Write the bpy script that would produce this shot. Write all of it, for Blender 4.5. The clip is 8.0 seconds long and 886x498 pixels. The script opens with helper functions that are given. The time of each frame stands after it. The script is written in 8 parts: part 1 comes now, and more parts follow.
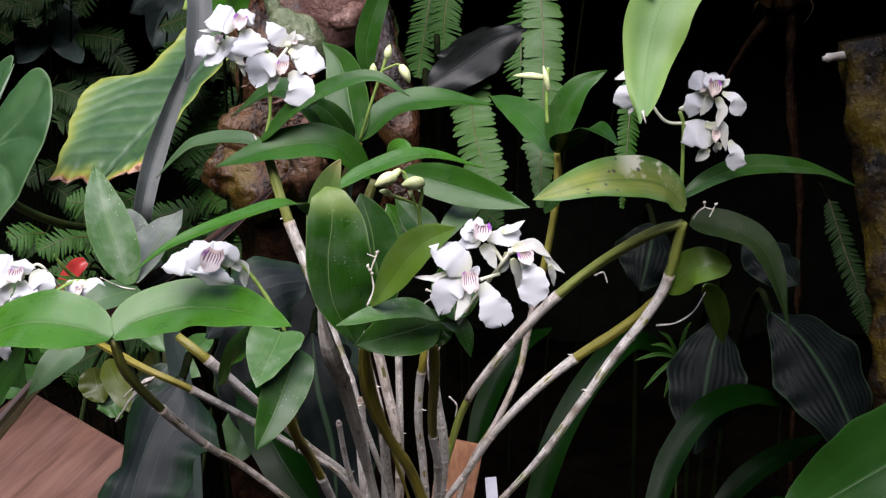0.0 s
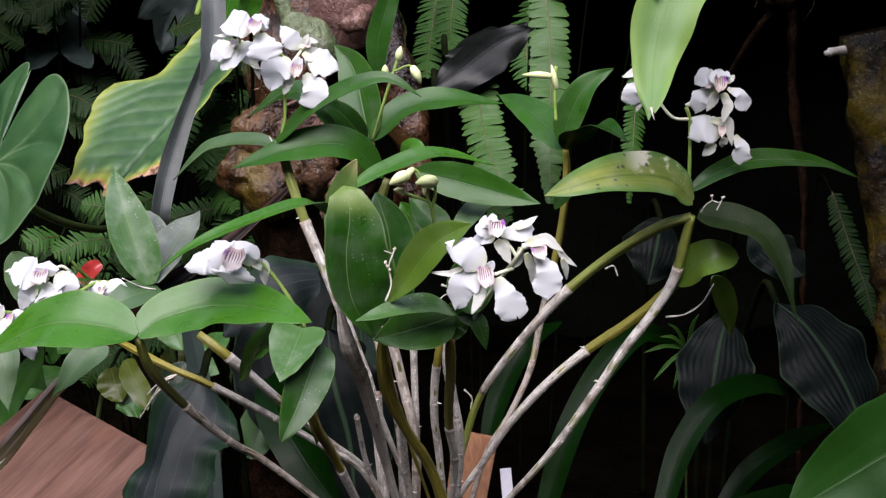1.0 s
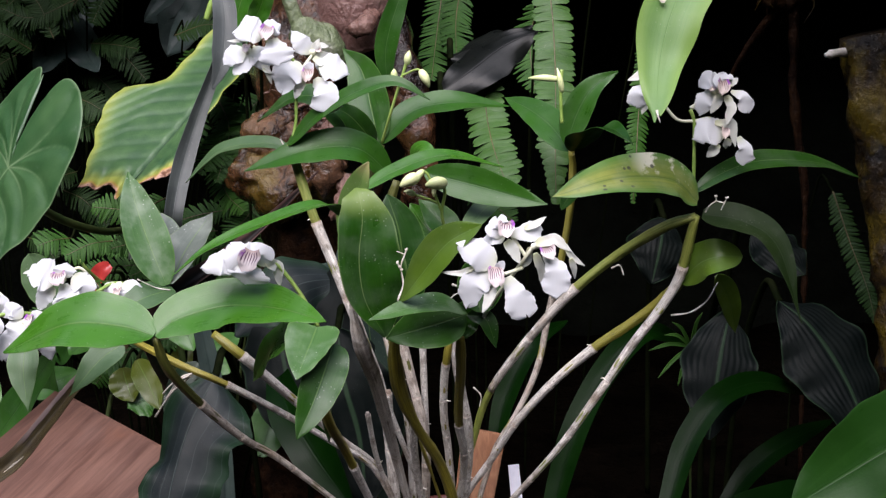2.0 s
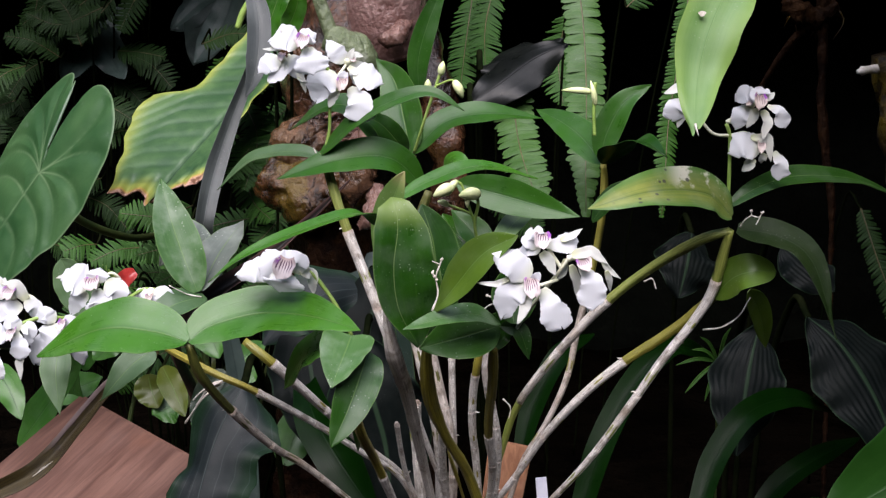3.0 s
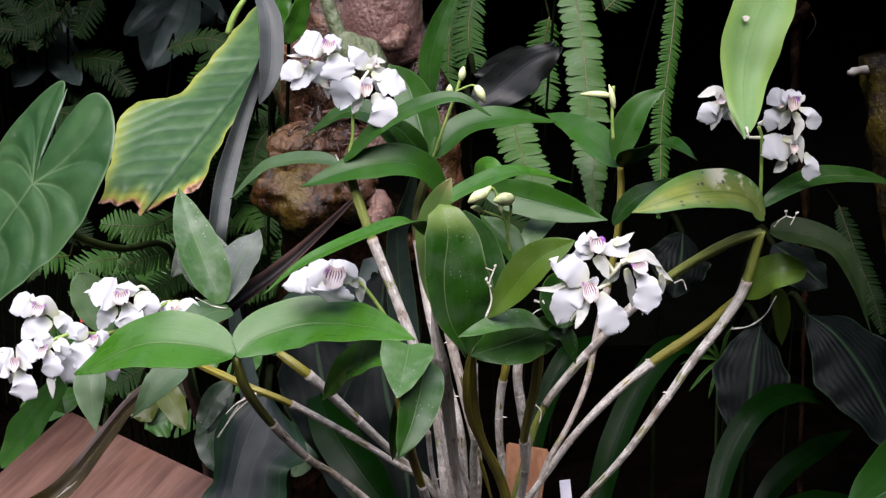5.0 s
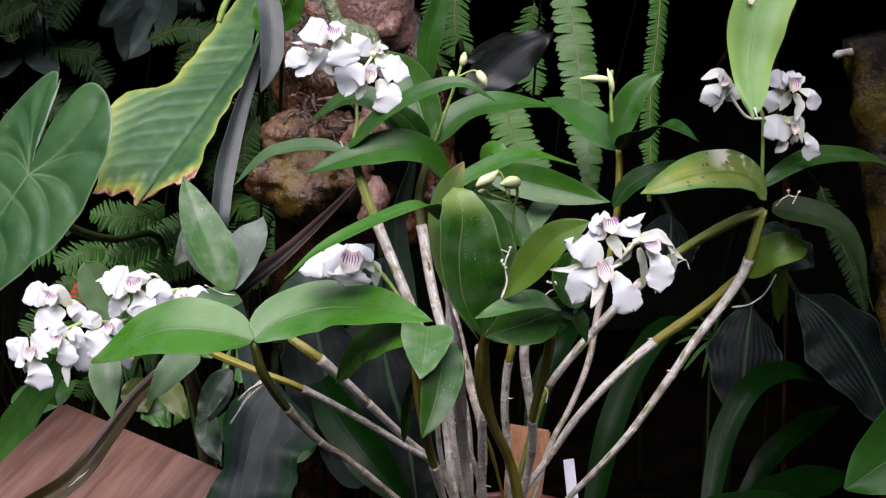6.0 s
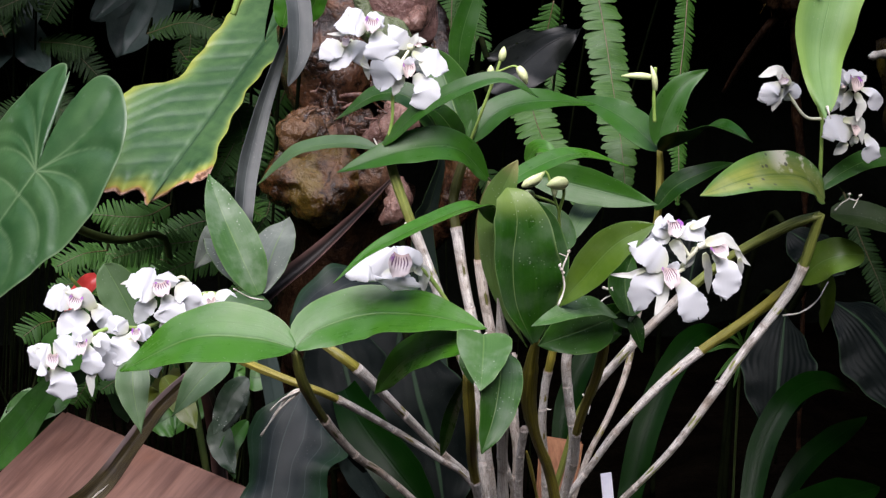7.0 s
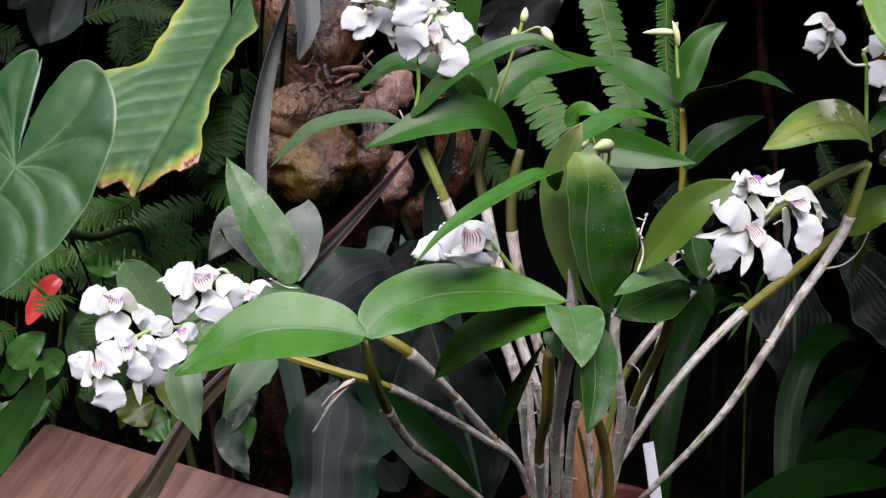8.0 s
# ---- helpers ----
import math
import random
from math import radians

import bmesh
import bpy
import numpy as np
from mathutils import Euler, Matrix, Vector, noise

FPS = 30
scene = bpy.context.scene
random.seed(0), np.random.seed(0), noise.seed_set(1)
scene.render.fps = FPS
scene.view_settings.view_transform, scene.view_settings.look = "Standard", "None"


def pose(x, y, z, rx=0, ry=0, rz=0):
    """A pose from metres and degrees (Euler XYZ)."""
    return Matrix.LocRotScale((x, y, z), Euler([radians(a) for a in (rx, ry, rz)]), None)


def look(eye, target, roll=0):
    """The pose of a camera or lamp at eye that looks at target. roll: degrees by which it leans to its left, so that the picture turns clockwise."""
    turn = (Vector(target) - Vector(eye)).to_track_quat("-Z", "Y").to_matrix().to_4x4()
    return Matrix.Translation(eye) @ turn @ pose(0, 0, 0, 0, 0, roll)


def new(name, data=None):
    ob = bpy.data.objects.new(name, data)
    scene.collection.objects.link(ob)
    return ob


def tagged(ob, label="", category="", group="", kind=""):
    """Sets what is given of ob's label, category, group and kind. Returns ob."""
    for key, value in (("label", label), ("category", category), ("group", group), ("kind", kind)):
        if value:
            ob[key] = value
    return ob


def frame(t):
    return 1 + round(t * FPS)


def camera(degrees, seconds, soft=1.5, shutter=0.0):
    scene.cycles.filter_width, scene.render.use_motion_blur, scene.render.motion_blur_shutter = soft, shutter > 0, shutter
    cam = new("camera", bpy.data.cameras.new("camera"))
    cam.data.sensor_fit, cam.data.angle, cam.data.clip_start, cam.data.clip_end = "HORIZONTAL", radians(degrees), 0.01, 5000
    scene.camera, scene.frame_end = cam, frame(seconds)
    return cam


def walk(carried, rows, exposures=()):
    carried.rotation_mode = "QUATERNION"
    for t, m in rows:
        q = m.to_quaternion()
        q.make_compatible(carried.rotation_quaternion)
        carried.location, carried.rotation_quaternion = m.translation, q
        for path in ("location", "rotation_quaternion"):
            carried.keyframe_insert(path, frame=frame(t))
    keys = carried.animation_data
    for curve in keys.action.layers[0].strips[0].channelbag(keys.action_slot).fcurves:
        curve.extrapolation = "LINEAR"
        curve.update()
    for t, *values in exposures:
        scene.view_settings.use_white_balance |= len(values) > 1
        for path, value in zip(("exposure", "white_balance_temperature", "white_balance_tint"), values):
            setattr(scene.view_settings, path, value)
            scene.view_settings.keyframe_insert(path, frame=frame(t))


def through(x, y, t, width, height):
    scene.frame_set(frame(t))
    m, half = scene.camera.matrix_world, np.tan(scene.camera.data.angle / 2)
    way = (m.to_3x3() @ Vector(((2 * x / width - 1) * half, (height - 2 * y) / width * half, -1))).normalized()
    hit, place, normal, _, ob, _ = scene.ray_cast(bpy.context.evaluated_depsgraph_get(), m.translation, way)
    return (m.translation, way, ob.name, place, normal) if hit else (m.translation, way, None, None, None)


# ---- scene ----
cam = camera(39.5, 8.0, soft=1.3)
METRES, EYE, TILT, LEAN, TURN = 0.37, 1.2, -10.0, 0.0, 0.0
ROWS = [
    (0.0, 0.0, 0.0, 0.0, -0.0, 0.0, -0.0),
    (0.5, -0.0042, -0.0111, -0.0034, 0.1, -0.05, 0.1),
    (1.0, -0.0197, -0.0511, -0.0035, 0.12, -0.07, 0.85),
    (1.5, -0.0324, -0.0947, -0.0034, 0.08, -0.25, 1.14),
    (3.0, -0.0735, -0.0935, -0.0069, 0.68, 0.55, 0.23),
    (3.5, -0.1417, -0.0553, -0.0144, 0.73, -0.45, -0.76),
    (4.0, -0.2071, -0.0462, 0.0038, -1.51, 0.71, -0.87),
    (4.5, -0.2603, -0.0609, 0.0091, -2.55, 0.73, 0.36),
    (6.0, -0.4097, -0.0944, -0.0033, -5.95, 0.02, 2.29),
    (6.5, -0.4585, -0.0696, -0.0175, -5.81, 1.12, 2.15),
    (7.0, -0.533, 0.033, -0.0007, -7.6, 0.18, 1.88),
    (7.5, -0.6448, 0.1079, -0.001, -9.98, -0.03, 4.55),
    (8.0, -0.794, 0.1924, 0.0112, -13.37, -1.19, 5.49),
]
walk(cam, [(t, pose(0, 0, EYE, TILT, LEAN, TURN) @ pose(METRES * x, METRES * y, METRES * z, 90 + pitch, roll, yaw)) for t, x, y, z, yaw, pitch, roll in ROWS])

# ---- light: soft daylight from above, dim bed behind ----
GROUND = 0.70
SUN_EL, SUN_AZ = radians(54), radians(190)
world = bpy.data.worlds.new("sky")
scene.world = world
world.use_nodes = True
wn = world.node_tree.nodes
sky = wn.new("ShaderNodeTexSky")
sky.sky_type, sky.sun_disc = "NISHITA", False
sky.sun_elevation, sky.sun_rotation = SUN_EL, SUN_AZ
sky.air_density, sky.dust_density, sky.ozone_density = 1.0, 2.5, 0.8
world.node_tree.links.new(sky.outputs[0], wn["Background"].inputs[0])
wn["Background"].inputs[1].default_value = 0.25
sun = new("sun", bpy.data.lights.new("sun", "SUN"))
sun.data.energy, sun.data.angle, sun.data.color = 5.2, radians(55), (1.03, 0.97, 1.07)
sun.matrix_world = look((math.sin(SUN_AZ) * math.cos(SUN_EL), math.cos(SUN_AZ) * math.cos(SUN_EL), math.sin(SUN_EL)), (0, 0, 0))
scene.view_settings.exposure = 0.33


# ---- materials ----
class Nodes:
    """A small hand for building node materials."""

    def __init__(self, name):
        self.mat = bpy.data.materials.new(name)
        self.mat.use_nodes = True
        self.tree = self.mat.node_tree
        self.n = self.tree.nodes
        self.bsdf = self.n["Principled BSDF"]
        self.out = self.n["Material Output"]
        self.coords = self.n.new("ShaderNodeTexCoord")

    def put(self, kind, inputs=(), operation="", data_type="", blend_type="", interpolation_type="", feature=""):
        node = self.n.new(kind)
        if operation:
            node.operation = operation
        if data_type:
            node.data_type = data_type
        if blend_type:
            node.blend_type = blend_type
        if interpolation_type:
            node.interpolation_type = interpolation_type
        if feature:
            node.feature = feature
        for key, value in dict(inputs).items():
            if isinstance(value, bpy.types.NodeSocket):
                self.tree.links.new(value, node.inputs[key])
            else:
                node.inputs[key].default_value = value
        return node

    def noise(self, scale, detail=3.0, rough=0.55, coords=None):
        return self.put("ShaderNodeTexNoise", {"Vector": coords or self.coords.outputs["Object"], "Scale": scale, "Detail": detail, "Roughness": rough}).outputs["Fac"]

    def math(self, op, a, b=0.0, c=0.0):
        return self.put("ShaderNodeMath", {0: a, 1: b, 2: c}, operation=op).outputs[0]

    def ramp(self, fac, stops):
        node = self.put("ShaderNodeValToRGB", {"Fac": fac})
        els = node.color_ramp.elements
        while len(els) < len(stops):
            els.new(0.5)
        for el, (pos, col) in zip(els, stops):
            el.position, el.color = pos, (*col, 1.0) if len(col) == 3 else col
        return node.outputs["Color"]

    def band(self, fac, lo, hi):
        return self.put("ShaderNodeMapRange", {"Value": fac, "From Min": lo, "From Max": hi}, interpolation_type="SMOOTHSTEP").outputs[0]

    def mix(self, fac, a, b, how="MIX"):
        node = self.put("ShaderNodeMix", {0: fac}, data_type="RGBA", blend_type=how)
        for slot, value in ((6, a), (7, b)):
            if isinstance(value, bpy.types.NodeSocket):
                self.tree.links.new(value, node.inputs[slot])
            else:
                node.inputs[slot].default_value = (*value, 1.0)
        return node.outputs[2]

    def uv(self):
        sep = self.put("ShaderNodeSeparateXYZ", {0: self.coords.outputs["UV"]})
        return sep.outputs[0], sep.outputs[1]

    def finish(self, color, rough, bump=None, strength=0.3, distance=0.001, through=0.0, **inputs):
        for key, value in (("Base Color", color), ("Roughness", rough)):
            if isinstance(value, bpy.types.NodeSocket):
                self.tree.links.new(value, self.bsdf.inputs[key])
            else:
                self.bsdf.inputs[key].default_value = (*value, 1.0) if key == "Base Color" else value
        for key, value in inputs.items():
            self.bsdf.inputs[key.replace("_", " ")].default_value = value
        normal = None
        if bump is not None:
            normal = self.put("ShaderNodeBump", {"Height": bump, "Strength": strength, "Distance": distance}).outputs[0]
            self.tree.links.new(normal, self.bsdf.inputs["Normal"])
        if through:
            glow = self.put("ShaderNodeBsdfTranslucent", {"Color": color if isinstance(color, bpy.types.NodeSocket) else (*color, 1.0)})
            mixed = self.put("ShaderNodeMixShader", {0: through, 1: self.bsdf.outputs[0], 2: glow.outputs[0]})
            self.tree.links.new(mixed.outputs[0], self.out.inputs[0])
        return self.mat


def leaf_material(name, dark, light, rough=0.36, veins=9, rib=(0.13, 0.22, 0.06), rib_w=0.022, dust=0.12, through=0.22, tip=None, edge=None, spots=0.0, patch=0.0, sheen=0.24, streak=0.35, tip_from=0.92, nerves=0):
    k = Nodes(name)
    u, v = k.uv()
    side = k.math("ABSOLUTE", k.math("SUBTRACT", v, 0.5))
    rnd = k.put("ShaderNodeObjectInfo").outputs["Random"]
    big, mid, fine = k.noise(22.0), k.noise(85.0, 4.0, 0.6), k.noise(420.0, 2.0)
    along = k.put("ShaderNodeCombineXYZ", {0: k.math("MULTIPLY", u, 2.2), 1: k.math("MULTIPLY", v, veins * 2.6), 2: k.math("MULTIPLY", rnd, 40.0)}).outputs[0]
    fibre = k.noise(1.0, 3.0, 0.6, along)
    tone = k.math("ADD", k.math("MULTIPLY", big, 0.55), k.math("ADD", k.math("MULTIPLY", mid, 0.28), k.math("MULTIPLY", rnd, 0.32)))
    col = k.mix(k.band(tone, 0.32, 0.82), dark, light)
    col = k.mix(k.math("MULTIPLY", k.band(fibre, 0.50, 0.72), streak), col, light)
    col = k.mix(k.math("MULTIPLY", k.band(fibre, 0.52, 0.30), streak * 0.7), col, dark)
    ribm = k.math("SUBTRACT", 1.0, k.band(side, rib_w * 0.4, rib_w))
    shade = k.math("SUBTRACT", 1.0, k.band(side, rib_w, rib_w * 4.0))
    col = k.mix(k.math("MULTIPLY", shade, 0.35), col, dark)
    margin = k.band(side, 0.470, 0.492)
    col = k.mix(k.math("MULTIPLY", margin, 0.35), col, rib)
    if edge:
        col = k.mix(k.math("MULTIPLY", k.band(k.math("ADD", side, k.math("MULTIPLY", big, 0.3)), 0.36, 0.66), 0.85), col, edge)
    if tip:
        col = k.mix(k.band(k.math("ADD", u, k.math("MULTIPLY", big, 0.20)), tip_from, tip_from + 0.16), col, tip)
    col = k.mix(k.math("MULTIPLY", ribm, 0.45), col, rib)
    if nerves:
        thin = k.math("SUBTRACT", 1.0, k.band(k.math("PINGPONG", k.math("ADD", k.math("MULTIPLY", v, nerves), 0.5 if nerves % 2 else 0.0), 0.5), 0.01, 0.04))
        col = k.mix(k.math("MULTIPLY", thin, 0.55), col, rib)
    if patch:
        pale = k.math("MULTIPLY", k.band(k.noise(55.0, 5.0, 0.65), 0.44, 0.54), k.math("MULTIPLY", k.band(v, 0.45, 0.70), k.math("MULTIPLY", k.band(u, 0.10, 0.20), k.math("SUBTRACT", 1.0, k.band(u, 0.34, 0.50)))))
        col = k.mix(k.math("MULTIPLY", pale, patch), col, (0.62, 0.60, 0.50))
    if spots:
        dots = k.put("ShaderNodeTexVoronoi", {"Vector": k.coords.outputs["Object"], "Scale": 150.0}).outputs["Distance"]
        here = k.math("MULTIPLY", k.math("SUBTRACT", 1.0, k.band(dots, 0.16, 0.26)), k.band(k.noise(30.0), 0.52, 0.58))
        col = k.mix(k.math("MULTIPLY", here, spots), col, (0.03, 0.03, 0.025))
    if dust:
        mote = k.put("ShaderNodeTexVoronoi", {"Vector": k.coords.outputs["Object"], "Scale": 380.0}).outputs["Distance"]
        seen = k.math("MULTIPLY", k.math("SUBTRACT", 1.0, k.band(mote, 0.06, 0.20)), k.band(k.noise(38.0, 4.0), 0.47, 0.62))
        col = k.mix(k.math("MULTIPLY", seen, min(1.0, dust * 1.6)), col, (0.55, 0.57, 0.52))
        col = k.mix(k.math("MULTIPLY", k.band(k.noise(60.0, 4.0), 0.4, 0.7), dust * 0.45), col, (0.36, 0.40, 0.34))
    gloss = k.math("ADD", rough, k.math("ADD", k.math("MULTIPLY", k.math("SUBTRACT", mid, 0.5), 0.35), k.math("MULTIPLY", k.math("SUBTRACT", fibre, 0.5), 0.2)))
    height = k.math("ADD", k.math("MULTIPLY", fibre, 0.40), k.math("ADD", k.math("MULTIPLY", fine, 0.18), k.math("ADD", k.math("MULTIPLY", mid, 0.35), k.math("MULTIPLY", big, 1.2))))
    height = k.math("SUBTRACT", height, k.math("MULTIPLY", ribm, 1.0))
    return k.finish(col, gloss, height, 0.4, 0.0007, through, **{"Specular_IOR_Level": sheen})


def heart_material(name, dark, light, nerve):
    """Anthurium blade: the second coordinate carries the nerves, the first the way out to the rim."""
    k = Nodes(name)
    u, v = k.uv()
    big, mid, fine = k.noise(14.0), k.noise(70.0, 4.0, 0.6), k.noise(300.0, 2.0)
    col = k.mix(k.band(k.math("ADD", k.math("MULTIPLY", big, 0.7), k.math("MULTIPLY", mid, 0.3)), 0.34, 0.66), dark, light)
    col = k.mix(k.math("MULTIPLY", k.band(fine, 0.5, 0.75), 0.12), col, light)
    col = k.mix(k.math("MULTIPLY", v, 0.6), col, nerve)
    col = k.mix(k.math("MULTIPLY", k.band(u, 0.975, 0.995), 0.5), col, nerve)
    col = k.mix(k.math("MULTIPLY", k.band(k.noise(26.0, 5.0, 0.7), 0.60, 0.70), 0.18), col, (0.30, 0.34, 0.30))
    gloss = k.math("ADD", 0.30, k.math("MULTIPLY", mid, 0.22))
    return k.finish(col, gloss, k.math("ADD", k.math("MULTIPLY", mid, 1.0), k.math("MULTIPLY", fine, 0.3)), 0.35, 0.0010, 0.12, Specular_IOR_Level=0.62)


def torn_material(name, dark, light, rim):
    k = Nodes(name)
    u, v = k.uv()
    big, mid, fine = k.noise(20.0), k.noise(80.0, 4.0, 0.6), k.noise(280.0, 2.0)
    col = k.mix(k.band(k.math("ADD", k.math("MULTIPLY", big, 0.6), k.math("MULTIPLY", mid, 0.4)), 0.36, 0.64), dark, light)
    age = k.math("ADD", u, k.math("MULTIPLY", k.math("SUBTRACT", big, 0.5), 0.55))
    col = k.mix(k.math("MULTIPLY", k.band(age, 0.20, 0.60), 0.50), col, (0.120, 0.200, 0.070))
    col = k.mix(k.math("MULTIPLY", k.band(age, 0.46, 0.90), 0.72), col, rim)
    col = k.mix(k.math("MULTIPLY", v, 0.82), col, (0.018, 0.052, 0.022))
    col = k.mix(k.band(age, 0.92, 1.02), col, (0.36, 0.24, 0.06))
    col = k.mix(k.band(age, 1.02, 1.12), col, (0.44, 0.27, 0.21))
    col = k.mix(k.math("MULTIPLY", k.band(age, 1.0, 1.1), k.band(k.noise(120.0, 4.0), 0.5, 0.6)), col, (0.13, 0.06, 0.035))
    return k.finish(col, 0.42, k.math("ADD", k.math("MULTIPLY", mid, 1.0), k.math("MULTIPLY", fine, 0.4)), 0.4, 0.0012, 0.16, Specular_IOR_Level=0.36)


def cane_material(name, dark, light, paper=False):
    k = Nodes(name)
    u, v = k.uv()
    long = k.put("ShaderNodeCombineXYZ", {0: k.math("MULTIPLY", u, 3.0), 1: k.math("MULTIPLY", v, 14.0), 2: k.math("MULTIPLY", k.put("ShaderNodeObjectInfo").outputs["Random"], 30.0)}).outputs[0]
    fibre = k.noise(2.2, 4.0, 0.6, long)
    big = k.noise(40.0, 4.0)
    col = k.mix(k.band(fibre, 0.32, 0.68), dark, light)
    col = k.mix(k.math("MULTIPLY", k.band(big, 0.52, 0.72), 0.6 if paper else 0.45), col, (0.30, 0.22, 0.15) if paper else (0.09, 0.08, 0.02))
    if paper:
        col = k.mix(k.math("MULTIPLY", k.band(k.noise(95.0), 0.52, 0.66), 0.55), col, (0.13, 0.10, 0.07))
        thin = k.put("ShaderNodeCombineXYZ", {0: k.math("MULTIPLY", u, 5.0), 1: k.math("MULTIPLY", v, 60.0), 2: 3.0}).outputs[0]
        col = k.mix(k.math("MULTIPLY", k.band(k.noise(1.6, 4.0, 0.7, thin), 0.50, 0.60), 0.65), col, (0.10, 0.08, 0.06))
        ring = k.math("SUBTRACT", 1.0, k.band(u, 0.0, 0.05))
        col = k.mix(k.math("MULTIPLY", ring, 0.55), col, (0.12, 0.07, 0.045))
    return k.finish(col, 0.62 if paper else 0.42, k.math("ADD", fibre, k.math("MULTIPLY", k.noise(300.0), 0.4)), 0.7, 0.0008, 0.0)


def plain_material(name, dark, light, rough, scale=30.0, strength=0.4, distance=0.002, **inputs):
    k = Nodes(name)
    a, b = k.noise(scale, 5.0), k.noise(scale * 7.0, 3.0)
    mixed = k.math("ADD", k.math("MULTIPLY", a, 0.7), k.math("MULTIPLY", b, 0.3))
    return k.finish(k.mix(k.band(mixed, 0.35, 0.65), dark, light), rough, mixed, strength, distance, **inputs)


LEAF = leaf_material("leaf_green", (0.017, 0.08, 0.004), (0.048, 0.164, 0.01), rough=0.31, sheen=0.36, through=0.31, streak=0.12)
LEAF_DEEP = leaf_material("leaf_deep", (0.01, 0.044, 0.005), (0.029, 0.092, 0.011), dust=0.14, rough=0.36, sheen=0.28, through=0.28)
# Darker copy of the green leaf: shade over the rear canes as colour.
LEAF_BACK_SHADED = leaf_material("leaf_back_shaded", (0.0088, 0.045, 0.0032), (0.025, 0.092, 0.0068), dust=0.08, rough=0.34, sheen=0.28, through=0.28, streak=0.15, rib=(0.07, 0.15, 0.04))
LEAF_LIGHT = leaf_material("leaf_light", (0.062, 0.128, 0.010), (0.125, 0.205, 0.024), rough=0.36, sheen=0.40, through=0.32, streak=0.15)
LEAF_PALE = leaf_material("leaf_pale", (0.0396, 0.0891, 0.0306), (0.0765, 0.1350, 0.0549), rough=0.45, sheen=0.38)
LEAF_DUSTY = leaf_material("leaf_dusty", (0.03, 0.09, 0.018), (0.066, 0.145, 0.038), dust=0.55, rough=0.45, sheen=0.32)
LEAF_GREY = leaf_material("leaf_grey", (0.0810, 0.0990, 0.0828), (0.1485, 0.1665, 0.1440), dust=0.6, rough=0.42, sheen=0.35)
LEAF_DULL = leaf_material("leaf_dull", (0.006, 0.015, 0.003), (0.014, 0.026, 0.006), rough=0.55, spots=0.6, rib=(0.025, 0.040, 0.018), dust=0.05, sheen=0.1)
LEAF_TIPPED = leaf_material("leaf_tipped", (0.055, 0.120, 0.020), (0.115, 0.195, 0.045), tip=(0.48, 0.40, 0.19), tip_from=1.0, rough=0.4, sheen=0.4)
LEAF_SPLASHED = leaf_material("leaf_splashed", (0.011, 0.052, 0.004), (0.032, 0.1, 0.009), tip=(0.13, 0.20, 0.04), tip_from=0.88, rough=0.34, sheen=0.28, dust=0.16, through=0.28, rib=(0.20, 0.28, 0.10), rib_w=0.010)
LEAF_YELLOWING = leaf_material("leaf_yellowing", (0.065, 0.125, 0.022), (0.250, 0.270, 0.060), rough=0.40, spots=0.9, patch=0.9, edge=(0.06, 0.15, 0.03), rib=(0.06, 0.09, 0.02), dust=0.25)
LEAF_HANGING = leaf_material("leaf_hanging", (0.070, 0.165, 0.040), (0.135, 0.235, 0.075), rough=0.45, edge=(0.15, 0.25, 0.05), rib=(0.18, 0.29, 0.09), rib_w=0.008, veins=9, dust=0.10)
LEAF_BROAD = leaf_material("leaf_broad", (0.008, 0.034, 0.004), (0.016, 0.055, 0.008), veins=5, rib=(0.03, 0.08, 0.02), through=0.05, sheen=0.1, dust=0.0)
LEAF_DIM = leaf_material("leaf_dim", (0.0220, 0.0550, 0.0198), (0.0440, 0.0880, 0.0330), rib=(0.04, 0.08, 0.03), sheen=0.3)
LEAF_LOW = leaf_material("leaf_low", (0.026, 0.096, 0.014), (0.06, 0.16, 0.028), veins=5, rib=(0.03, 0.07, 0.02), sheen=0.35)
LEAF_OLIVE = leaf_material("leaf_olive", (0.0496, 0.0682, 0.0074), (0.0806, 0.0930, 0.0124), veins=5, sheen=0.3)
LEAF_SHADE = leaf_material("leaf_shade", (0.042, 0.07, 0.06), (0.09, 0.125, 0.11), veins=5, rib=(0.04, 0.06, 0.05))
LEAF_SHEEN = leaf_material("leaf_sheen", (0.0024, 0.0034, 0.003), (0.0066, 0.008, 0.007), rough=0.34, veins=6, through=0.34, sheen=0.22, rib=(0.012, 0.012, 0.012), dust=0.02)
LEAF_SPECKLED = leaf_material("leaf_speckled", (0.008, 0.022, 0.010), (0.018, 0.036, 0.018), dust=0.3, veins=5, rib=(0.03, 0.05, 0.03))
LEAF_HEART = heart_material("heart_green", (0.016, 0.056, 0.016), (0.042, 0.098, 0.032), (0.16, 0.23, 0.12))
LEAF_HEART_YELLOW = torn_material("heart_yellowing", (0.028, 0.070, 0.026), (0.056, 0.114, 0.042), (0.30, 0.32, 0.055))
# Shaded copy of the pleated leaf: its near-black colour carries the shade.
PLEATED_SHADED = leaf_material("pleated_shaded", (0.0018, 0.0032, 0.003), (0.004, 0.006, 0.0056), rough=0.46, veins=6, rib=(0.030, 0.060, 0.030), rib_w=0.03, through=0.0, sheen=0.05, dust=0.02)
PLEATED_PALE = leaf_material("pleated_pale", (0.008, 0.0122, 0.0128), (0.015, 0.0205, 0.021), rough=0.42, veins=8, rib=(0.040, 0.055, 0.050), rib_w=0.010, edge=(0.010, 0.030, 0.012), through=0.02, sheen=0.13, dust=0.03, streak=0.10, nerves=7)
